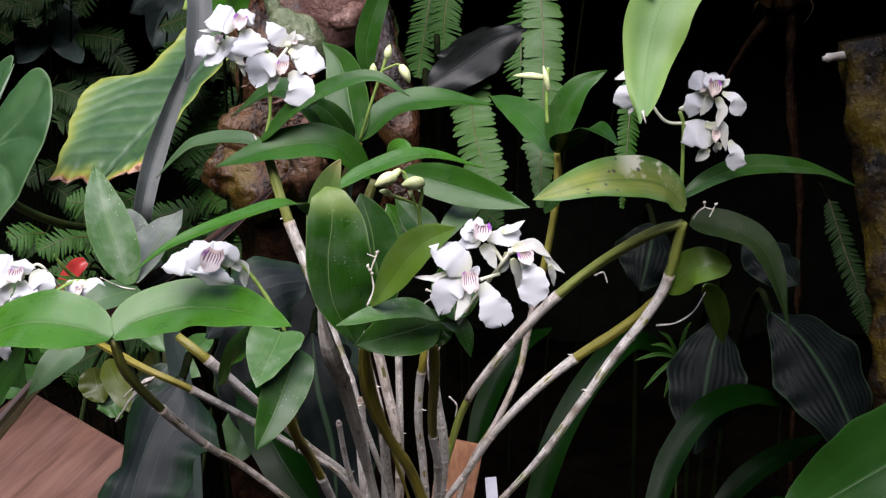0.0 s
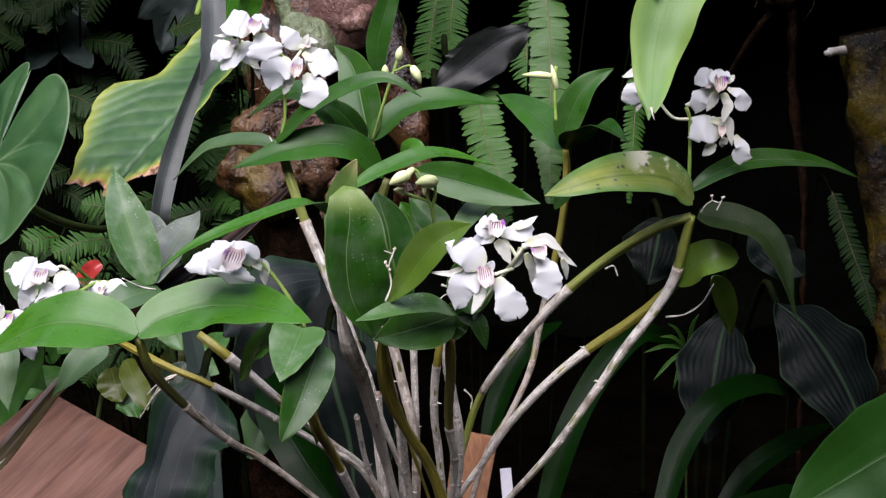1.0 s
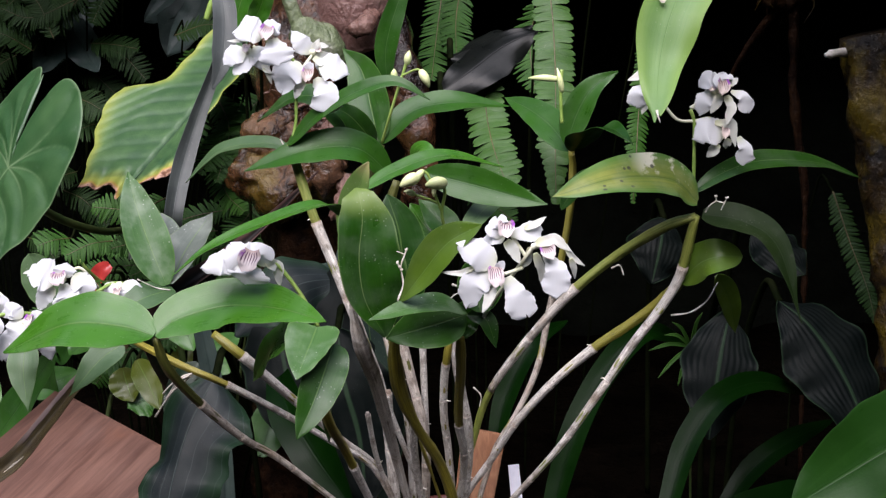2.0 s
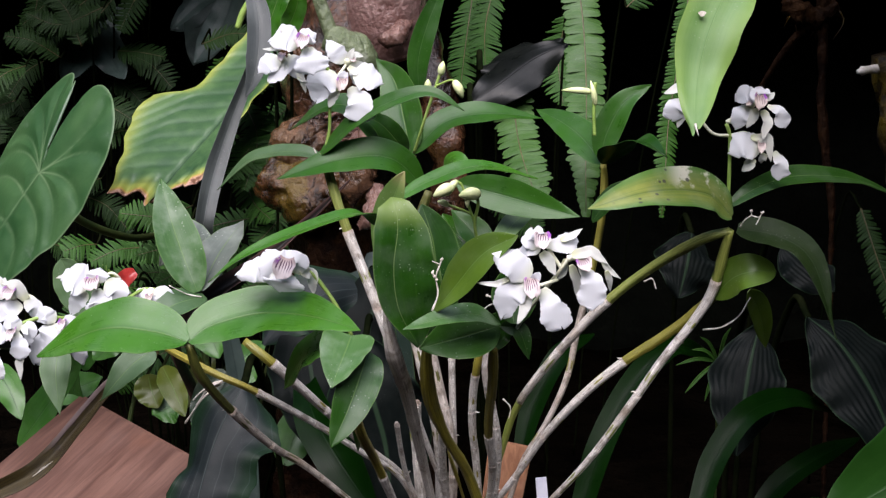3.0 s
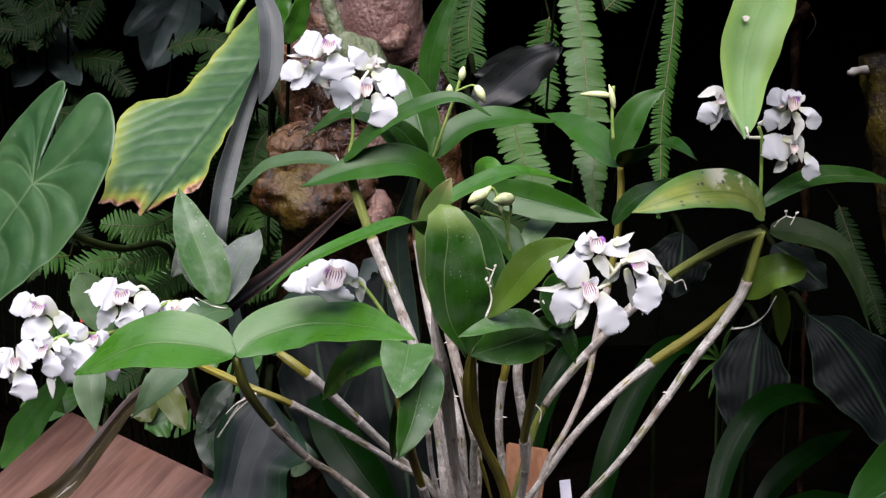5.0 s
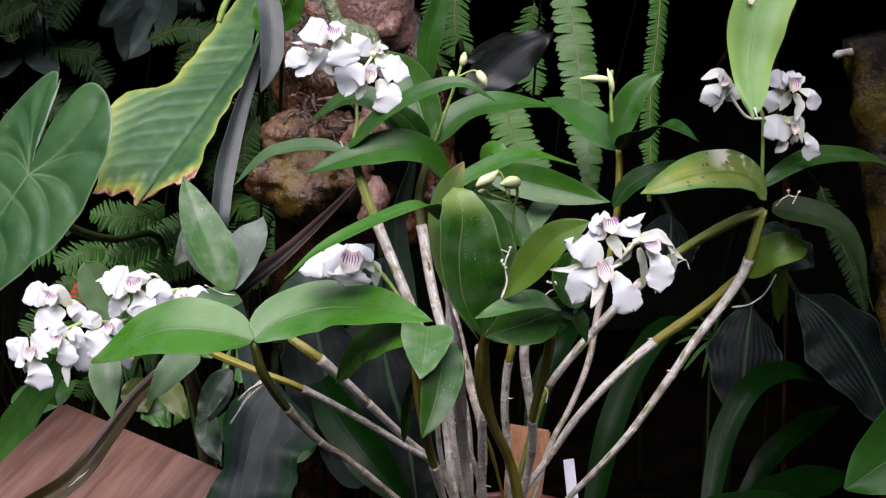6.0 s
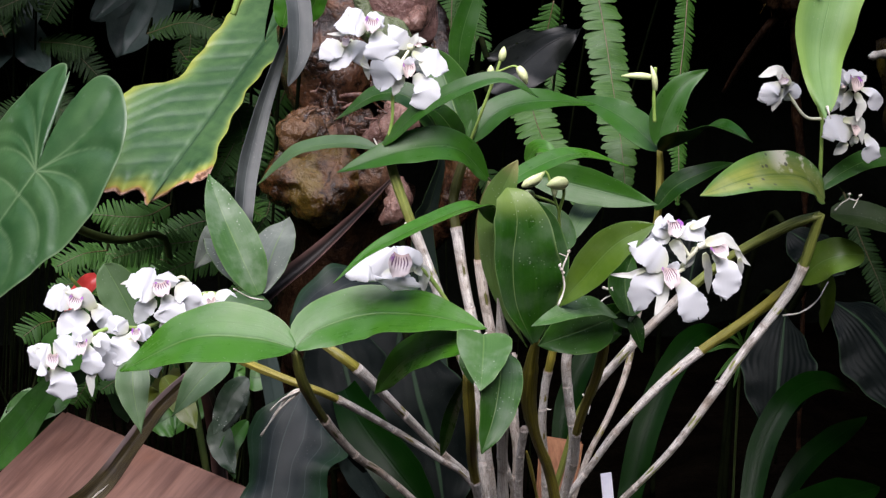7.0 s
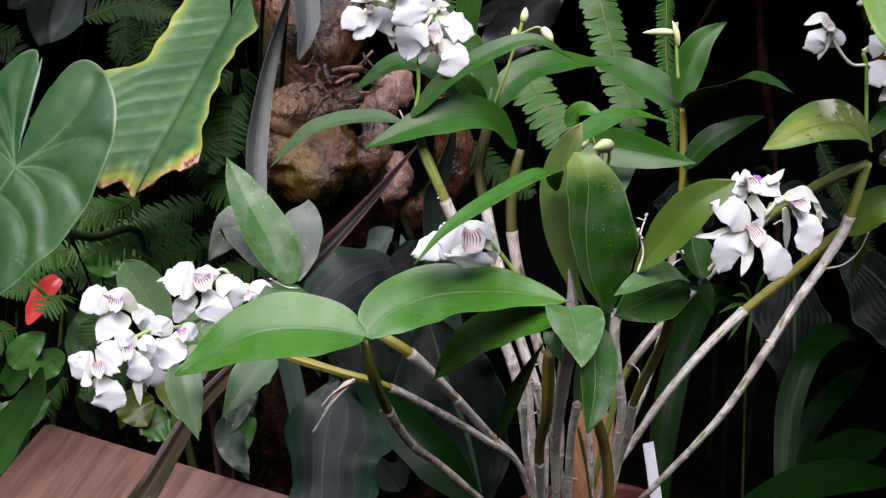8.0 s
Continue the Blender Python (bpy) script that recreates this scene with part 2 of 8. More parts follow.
# Green lowered almost to black in place of shade from above.
STRAP_SHADED = leaf_material("strap_shaded", (0.0015, 0.0115, 0.0008), (0.0038, 0.022, 0.0016), rough=0.36, veins=10, rib=(0.006, 0.024, 0.004), rib_w=0.03, sheen=0.1, through=0.36, dust=0.0)
STRAP_GREY = leaf_material("strap_grey", (0.024, 0.029, 0.027), (0.056, 0.063, 0.062), rough=0.45, veins=5, rib=(0.10, 0.11, 0.105), through=0.05, dust=0.06, streak=0.4)
STRAP_TEAL = leaf_material("strap_teal", (0.018, 0.036, 0.027), (0.036, 0.057, 0.045), rough=0.4, veins=10)
STRAP_DARK = leaf_material("strap_dark", (0.006, 0.004, 0.004), (0.016, 0.011, 0.01), rough=0.5, sheen=0.2, veins=6, rib=(0.03, 0.02, 0.02), dust=0.03, edge=(0.10, 0.055, 0.048), through=0.0)


def withered_material(name):
    k = Nodes(name)
    u, v = k.uv()
    along = k.put("ShaderNodeCombineXYZ", {0: k.math("MULTIPLY", u, 5.0), 1: k.math("MULTIPLY", v, 22.0), 2: 0.0}).outputs[0]
    fibre, big = k.noise(1.5, 4.0, 0.6, along), k.noise(60.0, 4.0)
    col = k.mix(k.band(fibre, 0.35, 0.65), (0.012, 0.008, 0.002), (0.046, 0.033, 0.008))
    col = k.mix(k.math("MULTIPLY", k.band(big, 0.5, 0.7), 0.6), col, (0.012, 0.006, 0.004))
    pale = k.math("MULTIPLY", k.band(k.math("ADD", v, k.math("MULTIPLY", big, 0.14)), 0.84, 0.92), k.math("SUBTRACT", 1.0, k.band(u, 0.50, 0.68)))
    col = k.mix(k.math("MULTIPLY", pale, 0.8), col, (0.20, 0.15, 0.145))
    return k.finish(col, 0.5, k.math("ADD", fibre, big), 0.5, 0.0010, 0.0, Specular_IOR_Level=0.25)


STRAP_WITHERED = withered_material("strap_withered")
FERN_LEAF = leaf_material("fern_leaf", (0.018, 0.056, 0.007), (0.041, 0.1, 0.018), rough=0.5, veins=3)
# Two darker copies of the fern leaf, with shade mixed into the green.
FERN_SHADED = leaf_material("fern_shaded", (0.014, 0.052, 0.006), (0.032, 0.098, 0.012), rough=0.6, veins=3, dust=0.0)
FERN_DEEP_SHADE = leaf_material("fern_deep_shade", (0.008, 0.026, 0.004), (0.018, 0.050, 0.009), rough=0.6, veins=3, dust=0.0)
FERN_RIB = plain_material("fern_rib", (0.045, 0.040, 0.014), (0.085, 0.062, 0.022), 0.5)
PETIOLE = plain_material("petiole", (0.030, 0.055, 0.015), (0.060, 0.080, 0.022), 0.4)
# Near-black in place of shade, so added leaf stalks sink into the background.
STALK_SHADED = plain_material("stalk_shaded", (0.003, 0.005, 0.002), (0.008, 0.010, 0.004), 0.9, Specular_IOR_Level=0.0)
STALK = plain_material("flower_stalk", (0.16, 0.26, 0.05), (0.28, 0.38, 0.10), 0.4)
CREAM = plain_material("cream", (0.62, 0.63, 0.44), (0.76, 0.76, 0.62), 0.45)
BUD = plain_material("bud", (0.42, 0.52, 0.20), (0.66, 0.70, 0.38), 0.42, scale=60.0)
CANE_PAPER = cane_material("cane_paper", (0.42, 0.39, 0.35), (0.77, 0.74, 0.69), paper=True)
CANE_PAPER_DARK = cane_material("cane_paper_dark", (0.32, 0.27, 0.23), (0.64, 0.58, 0.51), paper=True)
CANE_GREEN = cane_material("cane_green", (0.12, 0.16, 0.025), (0.24, 0.26, 0.06))
CANE_YELLOW = cane_material("cane_yellow", (0.12, 0.115, 0.012), (0.26, 0.23, 0.036))
CANE_OLIVE = cane_material("cane_olive", (0.10, 0.088, 0.010), (0.28, 0.24, 0.034))
CANE_DARK = cane_material("cane_dark", (0.040, 0.050, 0.009), (0.095, 0.095, 0.020))
DRY = plain_material("dry_shred", (0.42, 0.37, 0.31), (0.74, 0.70, 0.64), 0.7, scale=120.0)
POT_CLAY = plain_material("pot_clay", (0.065, 0.014, 0.011), (0.115, 0.028, 0.022), 0.5)
BARK_MIX = plain_material("bark_mix", (0.025, 0.016, 0.010), (0.085, 0.055, 0.035), 0.85, scale=45.0, strength=0.9, distance=0.006)
TAG_PLASTIC = plain_material("tag_plastic", (0.60, 0.60, 0.70), (0.72, 0.72, 0.80), 0.45)
# Dark soil, blackened further to hold the shade under the plants.
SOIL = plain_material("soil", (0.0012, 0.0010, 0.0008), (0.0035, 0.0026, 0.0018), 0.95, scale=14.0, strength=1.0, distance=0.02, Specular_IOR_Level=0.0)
# Near-black: deep shade round the bed is put into this colour.
SHADE_BLACK = plain_material("shade_black", (0.002, 0.0025, 0.0015), (0.005, 0.006, 0.004), 0.95, scale=6.0, strength=1.0, distance=0.03, Specular_IOR_Level=0.05)
SPATHE = plain_material("red_spathe", (0.48, 0.035, 0.035), (0.62, 0.070, 0.060), 0.32, scale=40.0)


def petal_material(name, base, shade):
    k = Nodes(name)
    u, v = k.uv()
    fine, big = k.noise(420.0, 2.0), k.noise(70.0)
    col = k.mix(k.band(u, 0.0, 0.34), shade, base)
    ridge = k.math("SINE", k.math("ADD", k.math("MULTIPLY", v, 50.0), k.math("MULTIPLY", big, 6.0)))
    return k.finish(col, 0.55, k.math("ADD", k.math("MULTIPLY", ridge, 0.04), k.math("ADD", k.math("MULTIPLY", fine, 0.3), big)), 0.26, 0.0007, 0.48)


PETAL = petal_material("petal_white", (0.765, 0.775, 0.80), (0.72, 0.74, 0.62))
SEPAL = petal_material("sepal_cream", (0.77, 0.775, 0.73), (0.68, 0.70, 0.50))


def lip_material(name, stripe, ground):
    """White lip whose throat carries thin branching purple lines that fade before the rim, with a purple blush at its shoulders."""
    k = Nodes(name)
    u, v = k.uv()
    big, fine = k.noise(90.0), k.noise(260.0)
    wob = k.math("ADD", k.math("MULTIPLY", v, 7.0), k.math("MULTIPLY", big, 1.8))
    line = k.math("SUBTRACT", 1.0, k.band(k.math("PINGPONG", wob, 0.5), 0.17, 0.27))
    side = k.math("ABSOLUTE", k.math("SUBTRACT", v, 0.5))
    span = k.math("MULTIPLY", k.band(u, 0.08, 0.2), k.math("SUBTRACT", 1.0, k.band(k.math("ADD", u, k.math("MULTIPLY", fine, 0.5)), 0.78, 1.08)))
    span = k.math("MULTIPLY", span, k.math("SUBTRACT", 1.0, k.band(side, 0.36, 0.46)))
    # Greyish brown at the throat: the darkness of the recess, put into colour.
    col = k.mix(k.band(u, 0.0, 0.75), (0.36, 0.27, 0.25), ground)
    col = k.mix(k.math("MULTIPLY", k.math("MULTIPLY", line, span), 0.9), col, stripe)
    blush = k.math("MULTIPLY", k.math("MULTIPLY", k.band(side, 0.30, 0.42), k.band(big, 0.46, 0.56)), k.math("SUBTRACT", 1.0, k.band(u, 0.35, 0.6)))
    col = k.mix(blush, col, (0.28, 0.06, 0.40))
    return k.finish(col, 0.5, big, 0.3, 0.0005, 0.2)


LIP = lip_material("lip_purple", (0.060, 0.010, 0.045), (0.68, 0.60, 0.60))
LIP_DUSKY = lip_material("lip_dusky", (0.060, 0.020, 0.032), (0.62, 0.52, 0.48))


def wood_material(name, dark, light, grain, planed=False):
    """Grain along the piece; a planed board carries its own two coordinates, the first along the grain."""
    k = Nodes(name)
    if planed:
        u, v = k.uv()
        at = k.put("ShaderNodeCombineXYZ", {0: k.math("MULTIPLY", u, 0.8), 1: k.math("ADD", k.math("MULTIPLY", v, 8.0), k.math("MULTIPLY", k.noise(7.0), 0.8)), 2: 0.0}).outputs[0]
    else:
        at = k.put("ShaderNodeMapping", {"Vector": k.coords.outputs["Object"], "Scale": grain}).outputs[0]
    fibre = k.noise(9.0 if not planed else 3.0, 6.0, 0.65, at)
    broad = k.noise(2.0 if not planed else 0.8, 3.0, 0.5, at)
    tone = k.math("ADD", k.math("MULTIPLY", fibre, 0.6), k.math("MULTIPLY", broad, 0.4))
    col = k.mix(k.band(tone, 0.36, 0.64), dark, light)
    col = k.mix(k.math("MULTIPLY", k.band(k.noise(7.0, 4.0), 0.5, 0.75), 0.35), col, (0.24, 0.19, 0.18))
    if planed:
        col = k.mix(k.math("MULTIPLY", k.band(k.noise(13.0, 4.0), 0.55, 0.72), 0.5), col, (0.17, 0.076, 0.046))
    return k.finish(col, k.math("ADD", 0.26, k.math("MULTIPLY", k.noise(18.0, 4.0), 0.3)), fibre, 0.35, 0.0012, Specular_IOR_Level=0.6)


BOARD_WOOD = wood_material("board_wood", (0.055, 0.024, 0.017), (0.145, 0.078, 0.058), (1.0, 1.0, 1.0), True)
STAKE_WOOD = wood_material("stake_wood", (0.20, 0.085, 0.040), (0.34, 0.165, 0.085), (40.0, 40.0, 3.0))


def bark_material(name, dark, light, moss, amount, wet=0.5, spec=0.4):
    k = Nodes(name)
    ridged = k.put("ShaderNodeTexVoronoi", {"Vector": k.put("ShaderNodeMapping", {"Vector": k.coords.outputs["Object"], "Scale": (1.0, 1.0, 0.45)}).outputs[0], "Scale": 70.0}, feature="DISTANCE_TO_EDGE").outputs["Distance"]
    a, b, c = k.noise(26.0, 6.0, 0.7), k.noise(130.0, 5.0, 0.7), k.noise(9.0, 3.0, 0.6)
    tone = k.math("ADD", k.math("MULTIPLY", a, 0.55), k.math("ADD", k.math("MULTIPLY", b, 0.25), k.math("MULTIPLY", c, 0.2)))
    col = k.mix(k.band(tone, 0.42, 0.62), dark, light)
    col = k.mix(k.math("MULTIPLY", k.math("SUBTRACT", 1.0, k.band(ridged, 0.0, 0.08)), k.math("MULTIPLY", k.band(c, 0.48, 0.62), 0.6)), col, dark)
    col = k.mix(k.math("MULTIPLY", k.band(k.noise(14.0, 5.0, 0.65), 0.62 - amount * 0.2, 0.74 - amount * 0.2), 0.9), col, moss)
    height = k.math("ADD", k.math("MULTIPLY", k.band(ridged, 0.0, 0.15), 0.15), k.math("ADD", k.math("MULTIPLY", a, 1.4), b))
    return k.finish(col, k.band(b, 1.05 - wet, 0.15), height, 0.8, 0.0045, Specular_IOR_Level=spec)


BARK_RED = bark_material("bark_red", (0.005, 0.002, 0.0012), (0.125, 0.055, 0.027), (0.07, 0.036, 0.012), 0.3, 0.65, 0.5)
BARK_KNOB = bark_material("bark_knob", (0.010, 0.005, 0.003), (0.17, 0.088, 0.048), (0.09, 0.046, 0.018), 0.5, 0.65, 0.5)
BARK_OCHRE = bark_material("bark_ochre", (0.004, 0.002, 0.001), (0.10, 0.044, 0.014), (0.095, 0.062, 0.010), 0.6, 0.6, 0.5)
BARK_PINK = bark_material("bark_pink", (0.085, 0.042, 0.032), (0.26, 0.155, 0.125), (0.12, 0.060, 0.034), 0.25)
BARK_SMOOTH = bark_material("bark_smooth", (0.16, 0.084, 0.072), (0.28, 0.175, 0.155), (0.15, 0.075, 0.050), 0.15, 0.6, 0.5)
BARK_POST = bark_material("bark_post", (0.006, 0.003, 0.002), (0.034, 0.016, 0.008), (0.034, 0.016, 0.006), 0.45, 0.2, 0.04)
BARK_MOSSY = bark_material("bark_mossy", (0.005, 0.003, 0.002), (0.060, 0.036, 0.011), (0.125, 0.088, 0.010), 0.75, 0.3)
BULB_GREEN = bark_material("bulb_green", (0.075, 0.095, 0.045), (0.150, 0.180, 0.095), (0.20, 0.20, 0.17), 0.4)


# ---- mesh helpers ----
def spline(points, count):
    """Points evenly laid along a smooth curve through the given ones."""
    q = np.array(points, float)
    ext = np.vstack([2 * q[0] - q[1], q, 2 * q[-1] - q[-2]])
    fine = []
    for i in range(len(q) - 1):
        a, b, c, d = ext[i:i + 4]
        for s in np.linspace(0, 1, 24, endpoint=False):
            fine.append(0.5 * (2 * b + (c - a) * s + (2 * a - 5 * b + 4 * c - d) * s * s + (3 * b - a - 3 * c + d) * s ** 3))
    fine = np.array(fine + [q[-1]])
    run = np.concatenate([[0], np.cumsum(np.linalg.norm(np.diff(fine, axis=0), axis=1))])
    at = np.linspace(0, run[-1], count)
    return np.stack([np.interp(at, run, fine[:, j]) for j in range(3)], axis=1)


def unit(a):
    return a / np.maximum(np.linalg.norm(a, axis=-1, keepdims=True), 1e-9)


def tangents(line):
    return unit(np.gradient(line, axis=0))


def mesh_object(name, verts, faces, material, parent=None, uvs=None, label="", smooth=True):
    """One mesh object; places are the world's, kept relative to the thing's own base."""
    base = np.zeros(3)
    top = parent
    while top is not None:
        base += np.array(top.location)
        top = top.parent
    data = bpy.data.meshes.new(name)
    data.from_pydata((np.asarray(verts) - base).tolist(), [], [tuple(int(i) for i in f) for f in faces])
    if uvs is not None:
        uv = np.asarray(uvs)
        loops = np.empty(len(data.loops), dtype=np.int32)
        data.loops.foreach_get("vertex_index", loops)
        layer = data.uv_layers.new(name="UVMap")
        layer.data.foreach_set("uv", uv[loops].astype(np.float32).ravel())
    data.materials.append(material)
    if smooth:
        data.polygons.foreach_set("use_smooth", [True] * len(data.polygons))
    data.update()
    ob = new(name, data)
    if parent is not None:
        ob.parent = parent
    if label:
        tagged(ob, label)
    return ob


def thing(name, at, label, category, group="", kind=""):
    ob = new(name)
    ob.location = at
    ob.empty_display_size = 0.02
    return tagged(ob, label, category, group, kind)


def sheet(grid, thick, tint=None):
    """Verts, faces and uvs of a thin closed blade from a grid of places (rows along, columns across); the rim has verts of its own, so that both sides keep their shading."""
    nu, nv = grid.shape[:2]
    du, dv = np.gradient(grid, axis=0), np.gradient(grid, axis=1)
    nrm = unit(np.cross(du, dv))
    taper = np.ones((nu, nv, 1))
    taper[:, 0] = taper[:, -1] = 0.35
    verts = np.concatenate([(grid + nrm * thick * 0.5 * taper).reshape(-1, 3), (grid - nrm * thick * 0.5 * taper).reshape(-1, 3)])
    uu, vv = np.meshgrid(np.linspace(0, 1, nu), np.linspace(0, 1, nv), indexing="ij")
    uv = (np.stack([uu, vv], -1) if tint is None else tint).reshape(-1, 2)
    idx = np.arange(nu * nv).reshape(nu, nv)
    a, b, c, d = idx[:-1, :-1].ravel(), idx[1:, :-1].ravel(), idx[1:, 1:].ravel(), idx[:-1, 1:].ravel()
    n = nu * nv
    faces = [tuple(f) for f in np.stack([a, b, c, d], 1)] + [tuple(f) for f in np.stack([d, c, b, a], 1) + n]
    ring = list(idx[:, 0]) + list(idx[-1, 1:]) + list(idx[-2::-1, -1]) + list(idx[0, -2:0:-1])
    m = len(ring)
    uv = np.concatenate([uv, uv])
    own = ring + [i + n for i in ring]
    verts, uv = np.concatenate([verts, verts[own]]), np.concatenate([uv, uv[own]])
    for i in range(m):
        j = (i + 1) % m
        faces.append((2 * n + j, 2 * n + i, 2 * n + m + i, 2 * n + m + j))
    return verts, faces, uv


def blade(points, width, face, profile, nu=22, nv=9, cup=0.12, wave=0.0, pleats=0, pleat=0.0, seed=0, end_cup=0.0, ragged=0.0, fold=1.6, sides=None, frill=0.0):
    """A blade along a curve: profile(u) gives the half width, face the way its upper side looks."""
    line = spline(points, nu)
    tan = tangents(line)
    face = unit(np.array(face, float))
    side = unit(np.cross(tan, np.broadcast_to(face, tan.shape)))
    nrm = np.cross(side, tan)
    u = np.linspace(0, 1, nu)
    half = width * 0.5 * np.array([profile(x) for x in u])
    s = np.linspace(-1, 1, nv)
    rng = np.random.default_rng(seed)
    ph, fr = rng.uniform(0, 6.28, 4), rng.uniform(0.8, 1.25, 4)
    lift = cup * width * (np.abs(s)[None, :] ** fold) * (half / (width * 0.5))[:, None]
    lift = lift + end_cup * width * (u[:, None] ** 2) * s[None, :] ** 2
    if wave:
        lift = lift + wave * width * (np.abs(s)[None, :] ** 2) * (np.sin(u[:, None] * 9 * fr[0] + ph[0] + 1.7 * np.sign(s)[None, :]) + 0.6 * np.sin(u[:, None] * 21 * fr[1] + ph[1] * np.sign(s)[None, :]))
    if pleats:
        lift = lift + pleat * width * (1 - 2.4 * np.abs(np.sin(s * math.pi * pleats * 0.5)) ** 0.7)[None, :] * (half / (width * 0.5))[:, None]
    edge = 1 + (wave * 0.5) * np.sin(u * 26 * fr[2] + ph[2])
    spread = (half * edge)[:, None] * s[None, :]
    if sides:
        uneven = [width * 0.5 * np.interp(u, *zip(*row)) for row in sides]
        spread = np.where(s[None, :] < 0, uneven[0][:, None], uneven[1][:, None]) * s[None, :] * edge[:, None]
    if ragged:
        left, right = [1 + ragged * (np.sin(u * 13 * fr[a] + ph[a]) + 0.6 * np.sin(u * 31 * fr[b] + ph[b])) for a, b in ((0, 3), (1, 2))]
        spread = spread * np.where(s[None, :] < 0, left[:, None], right[:, None])
    if frill:
        knots = np.linspace(0, 1, 10)
        left, right = [np.interp(u, knots, rng.uniform(1 - 1.5 * frill, 1 + frill, 10)) + 0.25 * frill * np.sin(u * 70 * fr[a] + ph[a]) for a in (0, 1)]
        spread = spread * np.where(s[None, :] < 0, left[:, None], right[:, None])
    slide = ragged * 0.8 * np.linalg.norm(line[-1] - line[0]) * (u[:, None] ** 3) * (np.sin(s[None, :] * 3.1 * fr[0] + ph[3]) + 0.6 * np.sin(s[None, :] * 6 * fr[1] + ph[0]))
    grid = line[:, None, :] + tan[:, None, :] * slide[..., None] + side[:, None, :] * spread[..., None] + nrm[:, None, :] * lift[..., None]
    return grid


def tube(points, radii, count=24, sides=10, ridge=0.0, seed=0, closed=True, flute=0.0):
    """A swept tube; radii is a function of u."""
    line = spline(points, count)
    tan = tangents(line)
    ref = np.array([0.31, 0.17, 0.93]) if abs(tan[0][2]) < 0.9 else np.array([1.0, 0.2, 0.1])
    rng = np.random.default_rng(seed)
    verts, uvs = [], []
    ang = np.linspace(0, 2 * math.pi, sides, endpoint=False)
    a = unit(np.cross(tan[0], ref))
    rr = rng.uniform(-1, 1, sides)
    for i in range(count):
        a = unit(a - tan[i] * np.dot(a, tan[i]))
        b = np.cross(tan[i], a)
        r = radii(i / (count - 1)) * (1 + ridge * rr + flute * np.cos(ang * 5))
        verts.append(line[i] + (np.cos(ang) * r)[:, None] * a + (np.sin(ang) * r)[:, None] * b)
        uvs.append(np.stack([np.full(sides, i / (count - 1)), np.abs(np.linspace(-1, 1, sides))], 1))
    verts, uvs = np.concatenate(verts), np.concatenate(uvs)
    faces = []
    for i in range(count - 1):
        for j in range(sides):
            k = (j + 1) % sides
            faces.append((i * sides + j, i * sides + k, (i + 1) * sides + k, (i + 1) * sides + j))
    if closed:
        faces.append(tuple(range(sides - 1, -1, -1)))
        faces.append(tuple(range((count - 1) * sides, count * sides)))
    return verts, faces, uvs


SEED = [0]


def seed():
    SEED[0] += 1
    return SEED[0]


# ---- setting ----
def box_object(name, lo, hi, material, label, category, kind="structure"):
    bm = bmesh.new()
    bmesh.ops.create_cube(bm, size=1.0)
    for v in bm.verts:
        v.co = [lo[i] + (v.co[i] + 0.5) * (hi[i] - lo[i]) for i in range(3)]
    data = bpy.data.meshes.new(name)
    bm.to_mesh(data)
    bm.free()
    data.materials.append(material)
    return tagged(new(name, data), label, category, "", kind)


def build_ground():
    n = 90
    xs = np.concatenate([[-400, -60, -12], np.linspace(-3, 3, n), [12, 60, 400]])
    ys = np.concatenate([[-400, -60, -12], np.linspace(-3, 3, n), [12, 60, 400]])
    grid = np.zeros((len(xs), len(ys), 3))
    for i, x in enumerate(xs):
        for j, y in enumerate(ys):
            near = abs(x) < 2.9 and abs(y) < 2.9
            bump = 0.03 * noise.noise(Vector((x * 6, y * 6, 0))) + 0.015 * noise.noise(Vector((x * 19, y * 19, 3))) if near else 0.0
            flat = min(1.0, max(0.0, (math.hypot(x + 0.012, y - 0.845) - 0.08) * 10))
            grid[i, j] = (x, y, GROUND + (bump - 0.02) * flat)
    nu, nv = grid.shape[:2]
    idx = np.arange(nu * nv).reshape(nu, nv)
    faces = np.stack([idx[:-1, :-1].ravel(), idx[1:, :-1].ravel(), idx[1:, 1:].ravel(), idx[:-1, 1:].ravel()], 1)
    tagged(mesh_object("ground", grid.reshape(-1, 3), faces, SOIL), "dark soil of the greenhouse planting bed, blackened further for shade", "ground", "", "structure")


build_ground()
# Added walls: a black backdrop behind, the others to cut low sky light.
box_object("backdrop_north", (-1.9, 2.1, GROUND - 0.1), (1.9, 2.25, 2.7), SHADE_BLACK, "added near-black backdrop wall behind the planting bed", "wall")
box_object("sky_block_south", (-1.9, -1.85, GROUND - 0.1), (1.9, -1.7, 2.7), SHADE_BLACK, "added unseen wall that cuts low sky light from the front", "wall")
box_object("sky_block_west", (-2.05, -1.85, GROUND - 0.1), (-1.9, 2.25, 2.7), SHADE_BLACK, "added unseen side wall that cuts low sky light", "wall")
box_object("sky_block_east", (1.9, -1.85, GROUND - 0.1), (2.05, 2.25, 2.7), SHADE_BLACK, "added unseen side wall that cuts low sky light", "wall")
# Two unseen slabs added overhead to keep daylight off the right and rear.
box_object("shade_slab", (0.22, 0.41, 1.44), (1.9, 1.175, 1.48), SHADE_BLACK, "added unseen slab that shades the right of the bed", "shelf")
box_object("ceiling", (-1.9, 1.18, 1.60), (1.9, 2.1, 1.67), SHADE_BLACK, "added unseen slab that shades the rear bed", "ceiling")

# ---- the potted orchid ----
POT = Vector((-0.012, 0.845, 0.840))
orchid = thing("orchid", (POT.x, POT.y, POT.z - 0.03), "flowering white orchid with purple-veined lips and papery canes", "orchid")


